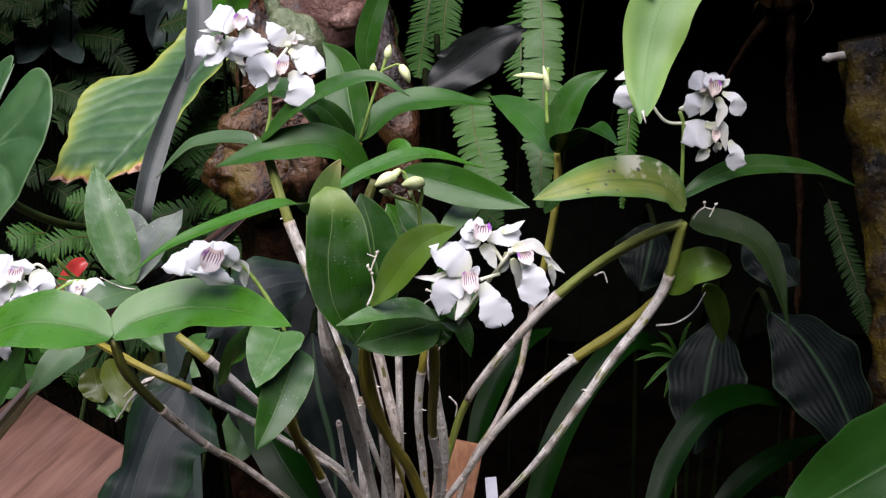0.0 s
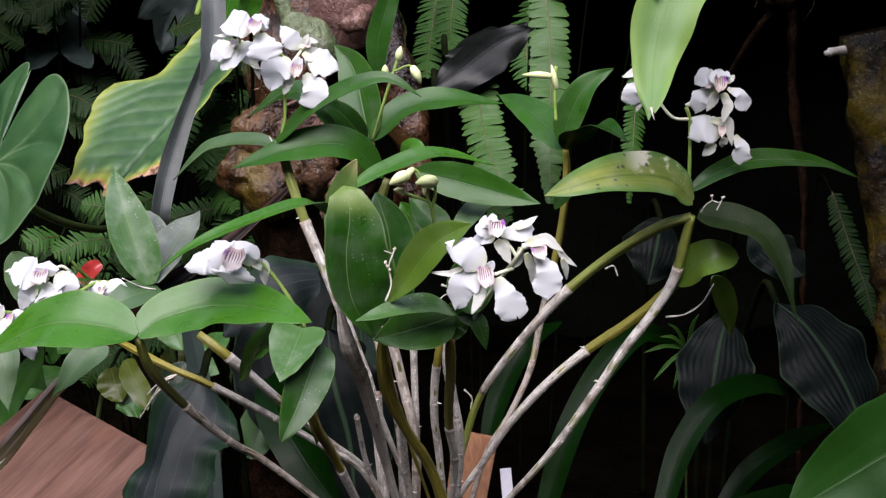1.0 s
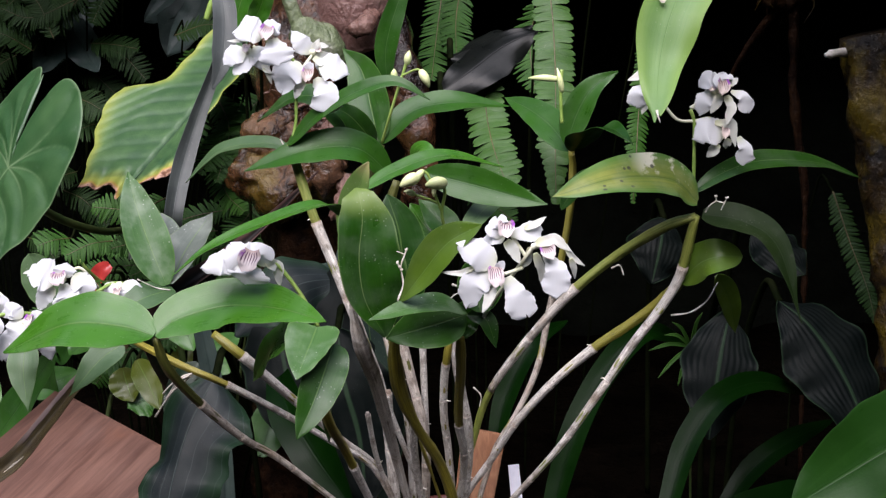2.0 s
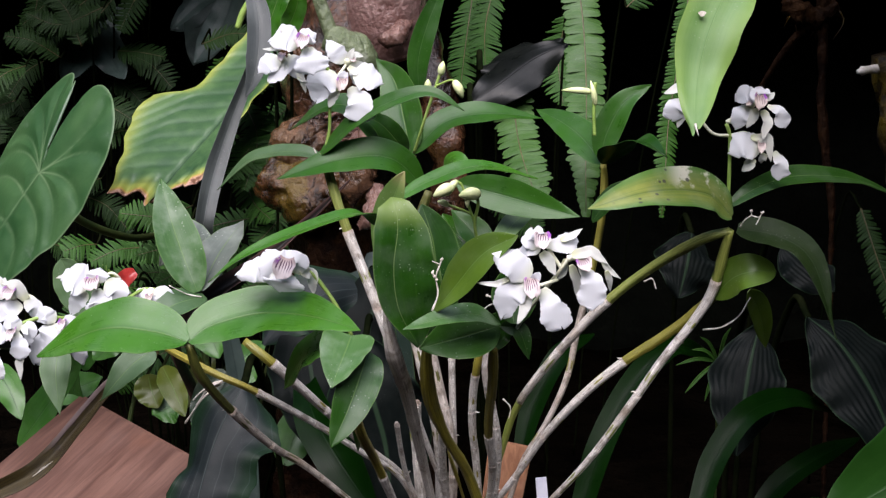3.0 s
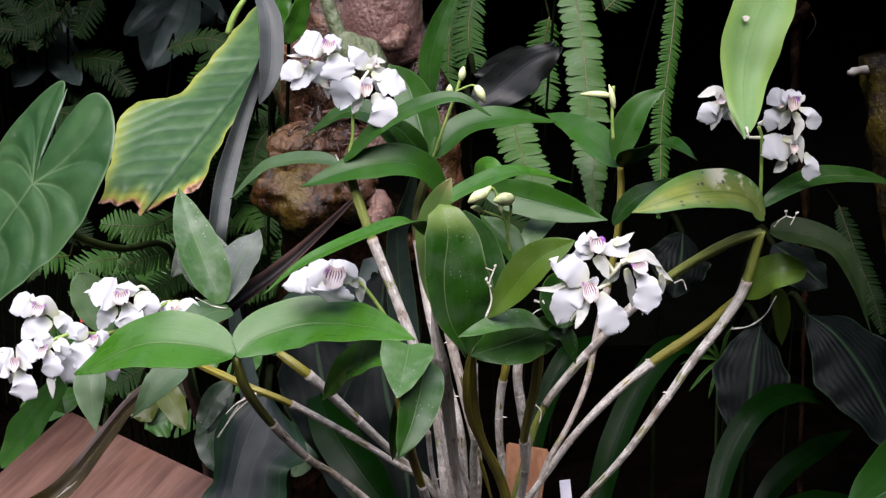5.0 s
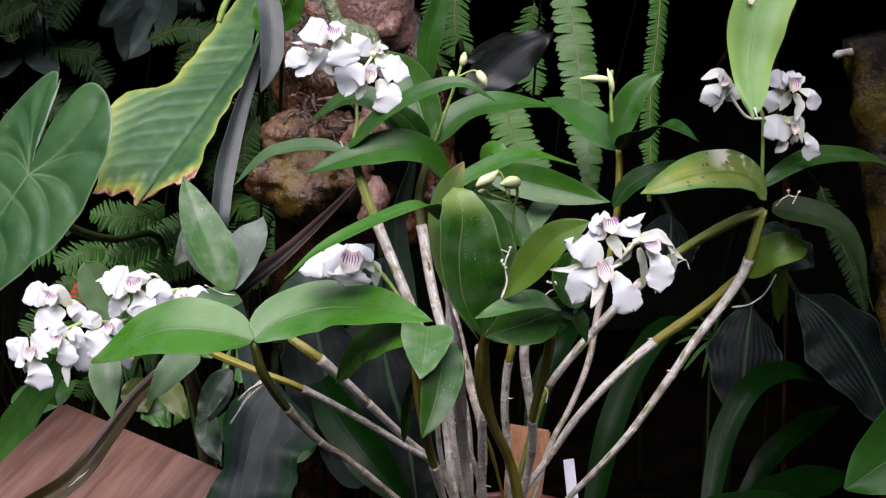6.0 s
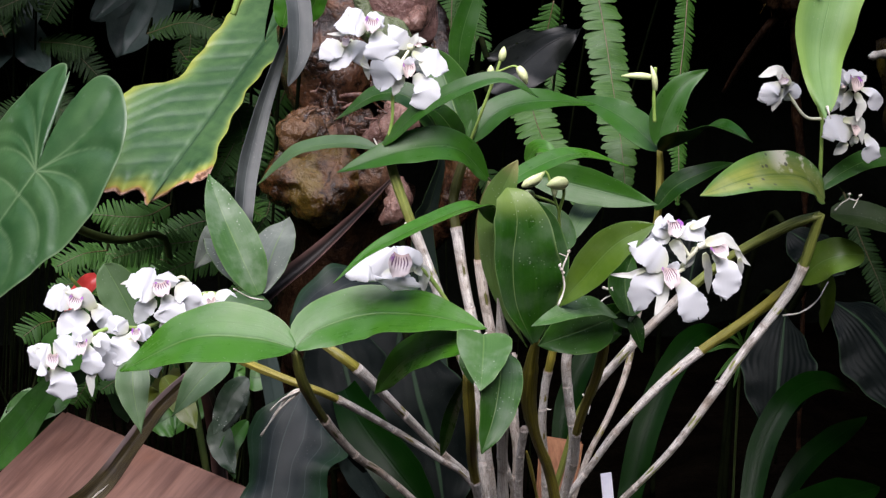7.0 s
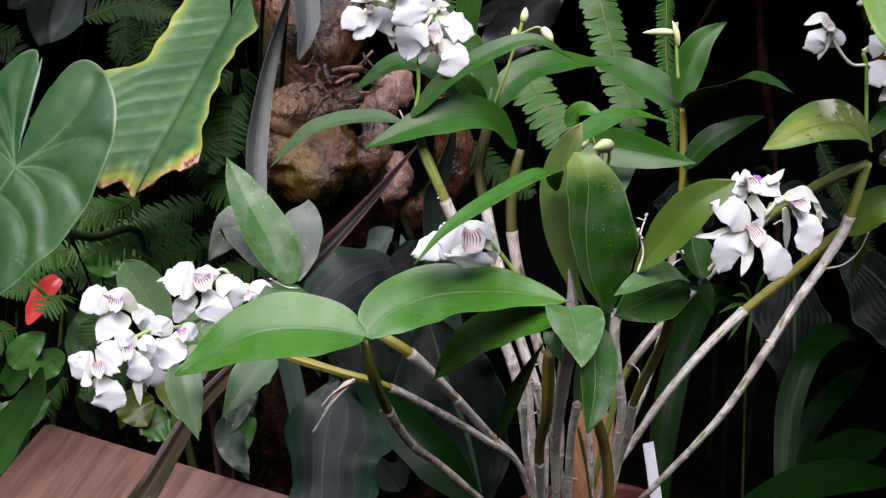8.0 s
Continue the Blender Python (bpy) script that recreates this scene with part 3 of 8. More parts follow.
def orchid_profile(blunt=0.0, tail=0.0, peak=0.0):
    if peak:
        b = 0.8
        a = b * peak / (1 - peak)
        most = peak ** a * (1 - peak) ** b
        return lambda u: max(0.02, (min(max(u, 0.0), 1.0) + 0.004) ** a * (1 - min(u, 0.9999)) ** b / most)
    top = (0.38 ** 0.62) * (0.62 ** (0.95 - 0.4 * blunt))

    def half(u):
        u = min(max(u, 0.0), 1.0)
        w = ((u + 0.012) ** (0.62 if not tail else 0.5)) * ((1 - u) ** (0.95 - 0.4 * blunt + 0.5 * tail)) / top
        return max(min(w, 1.06), 0.012)
    return half


def orchid_leaf(points, width, face, material, cup=0.12, blunt=0.0, tail=0.0, peak=0.0, fold=1.35, sides=None):
    n = seed()
    grid = blade(points, width, face, orchid_profile(blunt, tail, peak), nu=30, nv=13, cup=cup, wave=0.022, seed=n, fold=fold, sides=sides)
    verts, faces, uvs = sheet(grid, 0.0007)
    return mesh_object("leaf", verts, faces, material, orchid, uvs)


def hanging_leaf(points, width):
    plant = thing("hanging_leaf", points[-1], "light green broad leaf hanging from above, tip torn and brown", "leaf")
    pts = points[::-1]
    half = lambda u: max(0.03, min(1.0, (0.55 + 0.9 * u) if u < 0.5 else 1.0) * min(1.0, ((1.01 - u) / 0.36) ** 0.58 if u > 0.65 else 1.0))
    grid = blade(pts, width, (-0.1, -1, 0.12), half, nu=34, nv=13, cup=0.07, wave=0.045, pleats=3, pleat=0.006, seed=4, ragged=0.018)
    verts, faces, uvs = sheet(grid, 0.0008)
    mesh_object("blade", verts, faces, LEAF_HANGING, plant, uvs)
    scar = Vector((0.1158, 0.6992, 1.2198))
    ang = np.linspace(0, 2 * math.pi, 12, endpoint=False)
    ring = [scar + Vector((math.cos(a) * 0.0021 * (1 + 0.25 * math.sin(3 * a)), -0.0012 * (k == 0), math.sin(a) * 0.0016)) for k in (0, 1) for a in ang]
    faces = [tuple(range(12)), tuple(range(23, 11, -1))] + [(i, 12 + i, 12 + (i + 1) % 12, (i + 1) % 12) for i in range(12)]
    mesh_object("scar", [tuple(q) for q in ring], faces, DRY, plant, None, "small pale dried scar", False)
    tip = Vector(points[0])
    v, f, w = tube([tip + Vector((0, 0, 0.004)), tip + Vector((0.0005, -0.001, 0.001)), tip + Vector((0.002, -0.001, -0.003))], lambda u: 0.0008 * (1 - 0.7 * u), 6, 6)
    mesh_object("tip", v, f, DRY, plant, w, "torn dry brown tip")


def orchid_cane(points, r0, r1, material, sheath, sheath_material, nodes, pointed=False):
    n = seed()

    def radius(u):
        swell = 0.10 * math.exp(-(((u * nodes) % 1.0 - 0.5) / 0.07) ** 2)
        return 0.78 * (r0 + (r1 - r0) * u) * (1 + swell - 0.25 * math.exp(-(u / 0.03) ** 2)) * (min(1.0, 0.12 + 5.5 * u) if pointed else 1.0 if sheath else 0.62 + 0.5 * math.sin(math.pi * min(1.0, 0.12 + 1.7 * u)) ** 2 + 0.25 * u)
    v, f, w = tube(points, radius, 60, 30, 0.03, n, flute=0.06)
    cane = mesh_object("cane", v, f, material, orchid, w)
    if sheath:
        line = spline(points, 101)
        a, b = sheath
        k = max(2, round((b - a) * nodes))
        for i in range(k):
            u0, u1 = a + (b - a) * i / k, a + (b - a) * (i + 1) / k
            piece = line[int(u0 * 100):max(int(u1 * 100) + 2, int(u0 * 100) + 4)]
            ra, rb = [0.78 * (r0 + (r1 - r0) * q) for q in (u0, u1)]
            flare = 0.10 if i == 0 else 0.03
            v, f, w = tube(piece, lambda u, ra=ra, rb=rb, flare=flare: (ra + (rb - ra) * u) * (1.11 + flare * (1 - u) ** 6 - 0.03 * u), 18, 20, 0.02, n * 7 + i, flute=0.03)
            mesh_object("sheath", v, f, sheath_material, cane, w)
            if (i + n) % 4 == 0:
                rng = np.random.default_rng(n * 31 + i)
                way = unit(np.array([rng.choice([-1.0, 1.0]), -0.5, rng.uniform(-0.2, 0.8)]))
                at = piece[0] + way * ra
                bits = [at - way * 0.001, at + way * 0.0012 + rng.uniform(-0.0006, 0.0006, 3), at + way * 0.003 + rng.uniform(-0.001, 0.001, 3)]
                v, f, w = tube(bits, lambda u: 0.0009 * (1 - 0.8 * u), 6, 5, 0.3, i)
                mesh_object("torn_flake", v, f, DRY, cane, w)


def petal_profile(u):
    """Clawed at the foot, widest past the middle, with a blunt end."""
    return max(0.16 - 0.1 * u, max(0.0, math.sin(math.pi * min(max(u, 0.0) ** 0.80, 0.999))) ** 0.58)


def fan_profile(u):
    """Narrow foot that spreads into a broad, nearly straight end."""
    u = min(max(u, 0.0), 1.0)
    return max(0.10, min(1.0, 0.22 + 1.15 * u ** 0.9) * (1.0 - max(0.0, (u - 0.74) / 0.26) ** 2.4) ** 0.55)


def sepal_profile(u):
    return max(0.03, (u + 0.04) ** 0.45 * (1 - u) ** 0.75 * 1.75)


def cap_profile(u):
    return max(0.25, math.sin(math.pi * min(0.98, 0.15 + 0.82 * u)) ** 0.5)


def orchid_flower(heart, petals, throat, lip, lip_width, dusky=False):
    heart, throat, lip = np.array(heart), np.array(throat), np.array(lip)
    n = seed()
    rng = np.random.default_rng(n)
    back = np.array([0.0, 1.0, 0.15])
    v, f, w = tube([heart + back * 0.004, heart, throat * 0.6 + heart * 0.4 + back * 0.002], lambda u: 0.0020 + 0.0010 * math.sin(u * 3.0), 10, 8, 0.0, n)
    flower = mesh_object("flower", v, f, CREAM, orchid, w, "white orchid flower with a purple-striped lip")
    shapes = {"petal": petal_profile, "fan": fan_profile, "sepal": sepal_profile, "cap": cap_profile}
    for kind, base, mid, tip, width in petals:
        base, mid, tip = np.array(base), np.array(mid), np.array(tip)
        broad = kind in ("petal", "fan")
        out = unit((base + tip) * 0.5 - heart + 1e-5)
        face = np.array([0, -1.0, 0.50]) + 0.16 * out * rng.choice([-1, 1]) + rng.uniform(-0.14, 0.14, 3)
        pts = [base, base * 0.4 + mid * 0.6, mid, mid * 0.45 + tip * 0.55, tip]
        grid = blade(pts, width * 1.06, face, shapes[kind], nu=44, nv=17, frill=0.10 if broad else 0.08, cup=rng.uniform(-0.07, 0.08) if broad else rng.uniform(0.05, 0.16), wave=0.026 if broad else 0.016, seed=int(rng.integers(1e6)), end_cup=rng.uniform(-0.10, 0.08), ragged=0.05 if broad else 0.025)
        verts, faces, uvs = sheet(grid, 0.0005)
        mesh_object("petal" if broad else "column_cap" if kind == "cap" else "sepal", verts, faces, PETAL if broad or kind == "cap" else SEPAL, flower, uvs)
    # the lip: a trough with two raised side lobes, striped inside, and a pale frilled end
    lip = throat + (lip - throat) * 0.82
    mid = (throat + lip) * 0.5 + np.array([0, -0.0015, 0])
    grid = blade([throat + back * 0.002, mid, lip], lip_width * 0.80, (0, -1.0, 0.30), lambda u: 0.62 + 0.38 * math.sin(min(1, u * 1.7) * 1.57) if u < 0.6 else max(0.42, 1 - 0.6 * ((u - 0.6) / 0.4) ** 2.2), nu=20, nv=19, cup=0.30, wave=0.05, seed=n, ragged=0.06, end_cup=-0.12, fold=2.0)
    verts, faces, uvs = sheet(grid, 0.0005)
    mesh_object("lip", verts, faces, LIP_DUSKY if dusky else LIP, flower, uvs, "purple-striped cream lip")


def flower_stalk(points, r, material):
    v, f, w = tube(points, lambda u: r * (1 + 0.05 * math.sin(u * 21)), 26, 8, 0.03, seed())
    mesh_object("flower_stalk", v, f, material, orchid, w)


def orchid_bud(base, tip, r):
    base, tip = np.array(base), np.array(tip)
    bow = np.array([0, -1, 0]) * np.linalg.norm(tip - base) * 0.12 + np.array([0, 0, 0.0008])
    v, f, w = tube([base, (base + tip) / 2 + bow, tip], lambda u: r * max(0.12, math.sin(math.pi * min(0.97, 0.12 + u * 0.86) ** 0.85) ** 0.75), 14, 10, 0.05, seed())
    mesh_object("bud", v, f, BUD, orchid, w, "plump pale green flower bud")


def dry_twig(points, r):
    n = seed()
    v, f, w = tube(points, lambda u: r * (1 + 0.2 * math.sin(u * 17 + n) + (0.3 if u > 0.93 else 0)) * (1 - 0.4 * u), 18, 6, 0.2, n)
    mesh_object("dry_twig", v, f, DRY, orchid, w, "dry bleached spent flower twig")



# leaves of the pair at the front
orchid_leaf([(-0.1903, 0.6880, 1.0270), (-0.2121, 0.6940, 1.0320), (-0.2467, 0.7000, 1.0320), (-0.2877, 0.7058, 1.0133)], 0.04, (-0.1, -0.62, 0.75), LEAF, cup=0.1)
orchid_leaf([(-0.1897, 0.6890, 1.0267), (-0.1773, 0.6950, 1.0351), (-0.1480, 0.7000, 1.0417), (-0.1141, 0.6850, 1.0430), (-0.0841, 0.6680, 1.0383)], 0.0375, (0.05, -0.62, 0.75), LEAF, cup=0.1)

# leaves under and behind the left flower cluster
orchid_leaf([(-0.2841, 0.7350, 1.0114), (-0.2834, 0.7250, 0.9970), (-0.2791, 0.7150, 0.9733)], 0.019, (0.1, -1, 0.1), LEAF_PALE, cup=0.12, tail=0.5)
orchid_leaf([(-0.2316, 0.7700, 1.0016), (-0.2454, 0.7620, 0.9925), (-0.2649, 0.7540, 0.9706)], 0.021, (-0.2, -0.85, 0.5), LEAF_PALE, cup=0.12, tail=0.5)
orchid_leaf([(-0.2901, 0.8250, 1.0110), (-0.3002, 0.8280, 1.0336), (-0.3101, 0.8290, 1.0538)], 0.026, (-0.1, -1, 0.2), LEAF_PALE, cup=0.1, blunt=1)
orchid_leaf([(-0.2108, 0.8180, 1.0315), (-0.2222, 0.8250, 1.0579), (-0.2345, 0.8400, 1.0863), (-0.2421, 0.8540, 1.1085)], 0.03, (0.25, -0.9, 0.3), LEAF_DUSTY, cup=0.16)
orchid_leaf([(-0.2094, 0.8200, 1.0318), (-0.2012, 0.8500, 1.0529), (-0.1887, 0.8850, 1.0729)], 0.033, (-0.3, -0.85, 0.45), LEAF_GREY, cup=0.16)
orchid_leaf([(-0.2109, 0.8200, 1.0311), (-0.2252, 0.8600, 1.0520), (-0.2368, 0.8900, 1.0594), (-0.2569, 0.9000, 1.0358)], 0.04, (0.2, -0.85, 0.5), LEAF_GREY, cup=0.12)
orchid_leaf([(-0.2065, 0.8200, 1.0279), (-0.2209, 0.8000, 1.0271), (-0.2423, 0.7900, 1.0172)], 0.024, (-0.1, -0.75, 0.65), LEAF_PALE, cup=0.1)

# thin arching leaf and the large folded leaves in the middle
orchid_leaf([(-0.0723, 0.7160, 1.0903), (-0.0846, 0.6900, 1.1045), (-0.1147, 0.6750, 1.0980), (-0.1486, 0.6600, 1.0852), (-0.1690, 0.6520, 1.0705)], 0.0125, (-0.3, -0.45, 0.85), LEAF, cup=0.12)
orchid_leaf([(-0.0511, 0.7000, 1.0212), (-0.0607, 0.6940, 1.0397), (-0.0646, 0.6910, 1.0546), (-0.0654, 0.6900, 1.0739), (-0.0628, 0.6910, 1.0942), (-0.0641, 0.6950, 1.1074), (-0.0665, 0.7000, 1.1127)], 0.056, (0.12, -1, 0.12), LEAF_SPLASHED, cup=0.13, fold=1.1,
            sides=(((0, 0.06), (0.2, 0.2), (0.35, 0.36), (0.56, 0.45), (0.78, 0.52), (0.93, 0.38), (1, 0.04)), ((0, 0.06), (0.1, 0.5), (0.2, 0.80), (0.35, 1.02), (0.56, 0.98), (0.78, 0.66), (0.93, 0.32), (1, 0.03))))
orchid_leaf([(-0.0504, 0.7220, 1.0129), (-0.0612, 0.7220, 1.0336), (-0.0675, 0.7220, 1.0575), (-0.0697, 0.7200, 1.0831), (-0.0683, 0.7160, 1.1031), (-0.0640, 0.7120, 1.1164), (-0.0591, 0.7080, 1.1274)], 0.021, (-0.35, -0.9, 0.15), LEAF_TIPPED, cup=0.16, peak=0.66)
orchid_leaf([(-0.0442, 0.7200, 1.0177), (-0.0404, 0.7250, 1.0485), (-0.0422, 0.7300, 1.0787), (-0.0496, 0.7350, 1.1040)], 0.032, (0.1, -1, 0.2), LEAF_DEEP, cup=0.15, peak=0.55)
orchid_leaf([(-0.0661, 0.7350, 1.1061), (-0.0451, 0.7450, 1.1171), (-0.0123, 0.7570, 1.1256), (0.0254, 0.7720, 1.1159)], 0.014, (0.1, -0.45, 0.9), LEAF, cup=0.1)
orchid_leaf([(-0.0414, 0.6830, 1.0455), (-0.0288, 0.6750, 1.0629), (-0.0123, 0.6650, 1.0843), (0.0072, 0.6580, 1.0958)], 0.022, (-0.55, -0.75, 0.1), LEAF_LIGHT, cup=0.16, peak=0.55)
orchid_leaf([(-0.0018, 0.7000, 1.0351), (-0.0181, 0.6900, 1.0430), (-0.0377, 0.6780, 1.0428), (-0.0592, 0.6670, 1.0391)], 0.017, (-0.1, -0.55, 0.83), LEAF_DUSTY, cup=0.1)
orchid_leaf([(-0.0024, 0.7100, 1.0312), (-0.0221, 0.7000, 1.0275), (-0.0506, 0.6900, 1.0220)], 0.030, (0, -0.85, 0.4), LEAF_DEEP, cup=0.1)
orchid_leaf([(-0.0007, 0.7100, 1.0311), (0.0103, 0.7080, 1.0287), (0.0166, 0.7060, 1.0109)], 0.011, (0.3, -0.9, 0.3), LEAF_DEEP, cup=0.15)
orchid_leaf([(-0.0091, 0.7100, 1.0159), (-0.0027, 0.7150, 1.0283), (0.0108, 0.7200, 1.0371)], 0.02, (0.2, -0.95, 0.2), LEAF, cup=0.15)
orchid_leaf([(0.0068, 0.7000, 1.0348), (0.0059, 0.7100, 1.0532), (0.0138, 0.7200, 1.0682)], 0.03, (0.4, -0.9, 0.1), LEAF_DEEP, cup=0.12)

# low leaves in front of the canes
orchid_leaf([(-0.0884, 0.6550, 1.0383), (-0.0901, 0.6450, 1.0338), (-0.0933, 0.6300, 1.0263), (-0.0963, 0.6170, 1.0184)], 0.0300, (0, -0.70, 0.72), LEAF_DUSTY, cup=0.16, peak=0.24, fold=1.1)
orchid_leaf([(-0.0788, 0.6520, 1.0295), (-0.0835, 0.6350, 1.0163), (-0.0890, 0.6220, 1.0024), (-0.0969, 0.6120, 0.9862)], 0.0250, (0.25, -0.92, 0.25), LEAF_DEEP, cup=0.15, peak=0.34)
orchid_leaf([(-0.0909, 0.6600, 1.0319), (-0.1072, 0.6900, 1.0245), (-0.1253, 0.7200, 1.0081), (-0.1413, 0.7480, 0.9806)], 0.027, (-0.1, -0.78, 0.6), LEAF, cup=0.1)
orchid_leaf([(-0.0918, 0.6680, 1.0312), (-0.0962, 0.6600, 1.0226), (-0.0940, 0.6550, 1.0104)], 0.01, (-0.6, -0.75, 0.1), LEAF_DEEP, cup=0.1)
orchid_leaf([(-0.0859, 0.7050, 1.0083), (-0.0900, 0.7200, 0.9911), (-0.0933, 0.7480, 0.9629), (-0.0960, 0.7770, 0.9280)], 0.0092, (-0.35, -0.9, 0.3), LEAF, cup=0.15, peak=0.6)

# leaves at the head of the right-hand canes
orchid_leaf([(0.1491, 0.7540, 1.0927), (0.1304, 0.7450, 1.1086), (0.0933, 0.7270, 1.1121), (0.0524, 0.7130, 1.1033)], 0.033, (-0.05, -0.72, 0.69), LEAF_YELLOWING, cup=0.12)
orchid_leaf([(0.1479, 0.7600, 1.0982), (0.1667, 0.7650, 1.1093), (0.1961, 0.7800, 1.1157), (0.2396, 0.8000, 1.1116), (0.2755, 0.8200, 1.0985)], 0.016, (0.05, -0.65, 0.75), LEAF_DEEP, cup=0.12)
orchid_leaf([(0.1522, 0.7500, 1.0851), (0.1761, 0.7400, 1.0814), (0.1940, 0.7250, 1.0672), (0.2064, 0.7100, 1.0216)], 0.025, (0.35, -0.75, 0.55), LEAF_DULL, cup=0.12, tail=1)
orchid_leaf([(0.1441, 0.7750, 1.0354), (0.1531, 0.7650, 1.0498), (0.1640, 0.7570, 1.0560), (0.1800, 0.7570, 1.0560)], 0.023, (-0.1, -0.85, 0.5), LEAF_LIGHT, cup=0.14, blunt=1)
orchid_leaf([(0.1728, 0.8000, 1.0347), (0.1891, 0.8300, 1.0098), (0.2003, 0.8560, 0.9802)], 0.018, (0.1, -0.95, 0.2), LEAF_LIGHT, cup=0.12)
orchid_leaf([(0.0716, 0.8600, 1.0747), (0.0836, 0.8500, 1.0925), (0.1054, 0.8400, 1.1046), (0.1170, 0.8300, 1.1098)], 0.017, (-0.4, -0.7, 0.6), LEAF_DEEP, cup=0.12)

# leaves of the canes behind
orchid_leaf([(-0.0510, 0.8570, 1.1004), (-0.0748, 0.8450, 1.1227), (-0.1104, 0.8400, 1.1225), (-0.1561, 0.8430, 1.1085)], 0.029, (0, -0.7, 0.7), LEAF_BACK_SHADED, cup=0.12)
orchid_leaf([(-0.1243, 0.8440, 1.1262), (-0.0984, 0.8380, 1.1502), (-0.0673, 0.8300, 1.1662), (-0.0442, 0.8260, 1.1702), (-0.0223, 0.8230, 1.1577)], 0.0145, (-0.25, -0.7, 0.65), LEAF_BACK_SHADED, cup=0.12)
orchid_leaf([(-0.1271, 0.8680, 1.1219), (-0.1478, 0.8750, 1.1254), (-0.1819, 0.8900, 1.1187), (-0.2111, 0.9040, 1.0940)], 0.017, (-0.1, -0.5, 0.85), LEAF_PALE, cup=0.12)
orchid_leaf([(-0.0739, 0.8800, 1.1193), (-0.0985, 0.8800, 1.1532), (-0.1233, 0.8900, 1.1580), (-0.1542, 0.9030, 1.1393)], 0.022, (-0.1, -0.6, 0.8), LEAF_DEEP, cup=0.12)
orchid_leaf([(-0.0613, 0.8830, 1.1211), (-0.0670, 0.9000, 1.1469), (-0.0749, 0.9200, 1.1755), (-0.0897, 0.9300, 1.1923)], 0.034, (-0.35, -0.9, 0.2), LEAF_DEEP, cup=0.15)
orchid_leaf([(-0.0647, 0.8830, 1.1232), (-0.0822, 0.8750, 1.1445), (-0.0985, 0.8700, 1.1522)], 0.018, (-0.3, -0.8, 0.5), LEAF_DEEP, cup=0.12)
orchid_leaf([(-0.0605, 0.8830, 1.1232), (-0.0363, 0.8850, 1.1458), (-0.0026, 0.8900, 1.1517), (0.0367, 0.9000, 1.1476)], 0.024, (0, -0.6, 0.8), LEAF_BACK_SHADED, cup=0.12)
orchid_leaf([(-0.0569, 0.9410, 1.1661), (-0.0570, 0.9400, 1.1922), (-0.0483, 0.9400, 1.2222), (-0.0333, 0.9400, 1.2563)], 0.018, (-0.1, -1, 0.1), LEAF_BACK_SHADED, cup=0.12)
orchid_leaf([(0.0816, 0.8850, 1.1142), (0.0687, 0.9100, 1.1311), (0.0543, 0.9300, 1.1426), (0.0360, 0.9520, 1.1514)], 0.026, (-0.3, -0.6, 0.75), LEAF_BACK_SHADED, cup=0.12)
orchid_leaf([(0.0784, 0.8800, 1.1189), (0.0846, 0.8820, 1.1396), (0.0968, 0.8830, 1.1603), (0.1159, 0.8820, 1.1727)], 0.022, (-0.15, -0.85, 0.5), LEAF_BACK_SHADED, cup=0.14)
orchid_leaf([(0.0815, 0.8800, 1.1147), (0.0886, 0.8400, 1.1288), (0.0994, 0.8100, 1.1372), (0.1119, 0.7830, 1.1283)], 0.024, (0.15, -0.65, 0.75), LEAF_BACK_SHADED, cup=0.12)
orchid_leaf([(-0.0271, 0.8400, 1.1051), (0.0038, 0.8300, 1.0983), (0.0302, 0.8200, 1.0916), (0.0576, 0.8120, 1.0847)], 0.025, (0.05, -0.97, 0.2), LEAF_BACK_SHADED, cup=0.12)
orchid_leaf([(-0.0008, 0.8200, 1.0600), (0.0081, 0.8300, 1.0723), (0.0246, 0.8500, 1.0834), (0.0495, 0.8660, 1.0881)], 0.017, (-0.3, -0.8, 0.5), LEAF_PALE, cup=0.12)
orchid_leaf([(-0.0127, 0.8000, 1.0616), (-0.0274, 0.8100, 1.0717), (-0.0376, 0.8150, 1.0867)], 0.026, (0.2, -0.95, 0.2), LEAF, cup=0.15)
orchid_leaf([(-0.0099, 0.7900, 1.0595), (-0.0148, 0.8000, 1.0733), (-0.0314, 0.8100, 1.0905)], 0.022, (0.4, -0.85, 0.2), LEAF_DEEP, cup=0.15)
orchid_leaf([(-0.0356, 0.8000, 1.1178), (-0.0284, 0.7900, 1.1270), (-0.0177, 0.7800, 1.1229)], 0.012, (0, -0.8, 0.6), LEAF, cup=0.12)

# broad leaf that hangs from above
hanging_leaf([(0.1072, 0.6653, 1.1541), (0.1130, 0.6900, 1.1833), (0.1214, 0.7000, 1.2124), (0.1398, 0.7200, 1.2425), (0.1740, 0.7600, 1.2825)], 0.0365)

# canes: path, radii, then the papery sheath's stretch
orchid_cane([(-0.1232, 0.8460, 1.1276), (-0.1167, 0.8460, 1.1028), (-0.1069, 0.8400, 1.0734), (-0.0911, 0.8400, 1.0305), (-0.0751, 0.8400, 0.9849), (-0.0609, 0.8400, 0.9341), (-0.0520, 0.8400, 0.8260)], 0.0042, 0.0046, CANE_GREEN, (0.19, 0.95), CANE_PAPER, 5)
orchid_cane([(-0.0723, 0.7000, 1.0485), (-0.0703, 0.7020, 1.0331), (-0.0671, 0.7120, 1.0125), (-0.0612, 0.7420, 0.9818), (-0.0563, 0.7720, 0.9451), (-0.0511, 0.8000, 0.9066), (-0.0429, 0.8250, 0.8580)], 0.0072, 0.0030, CANE_PAPER, None, CANE_PAPER, 5, pointed=True)
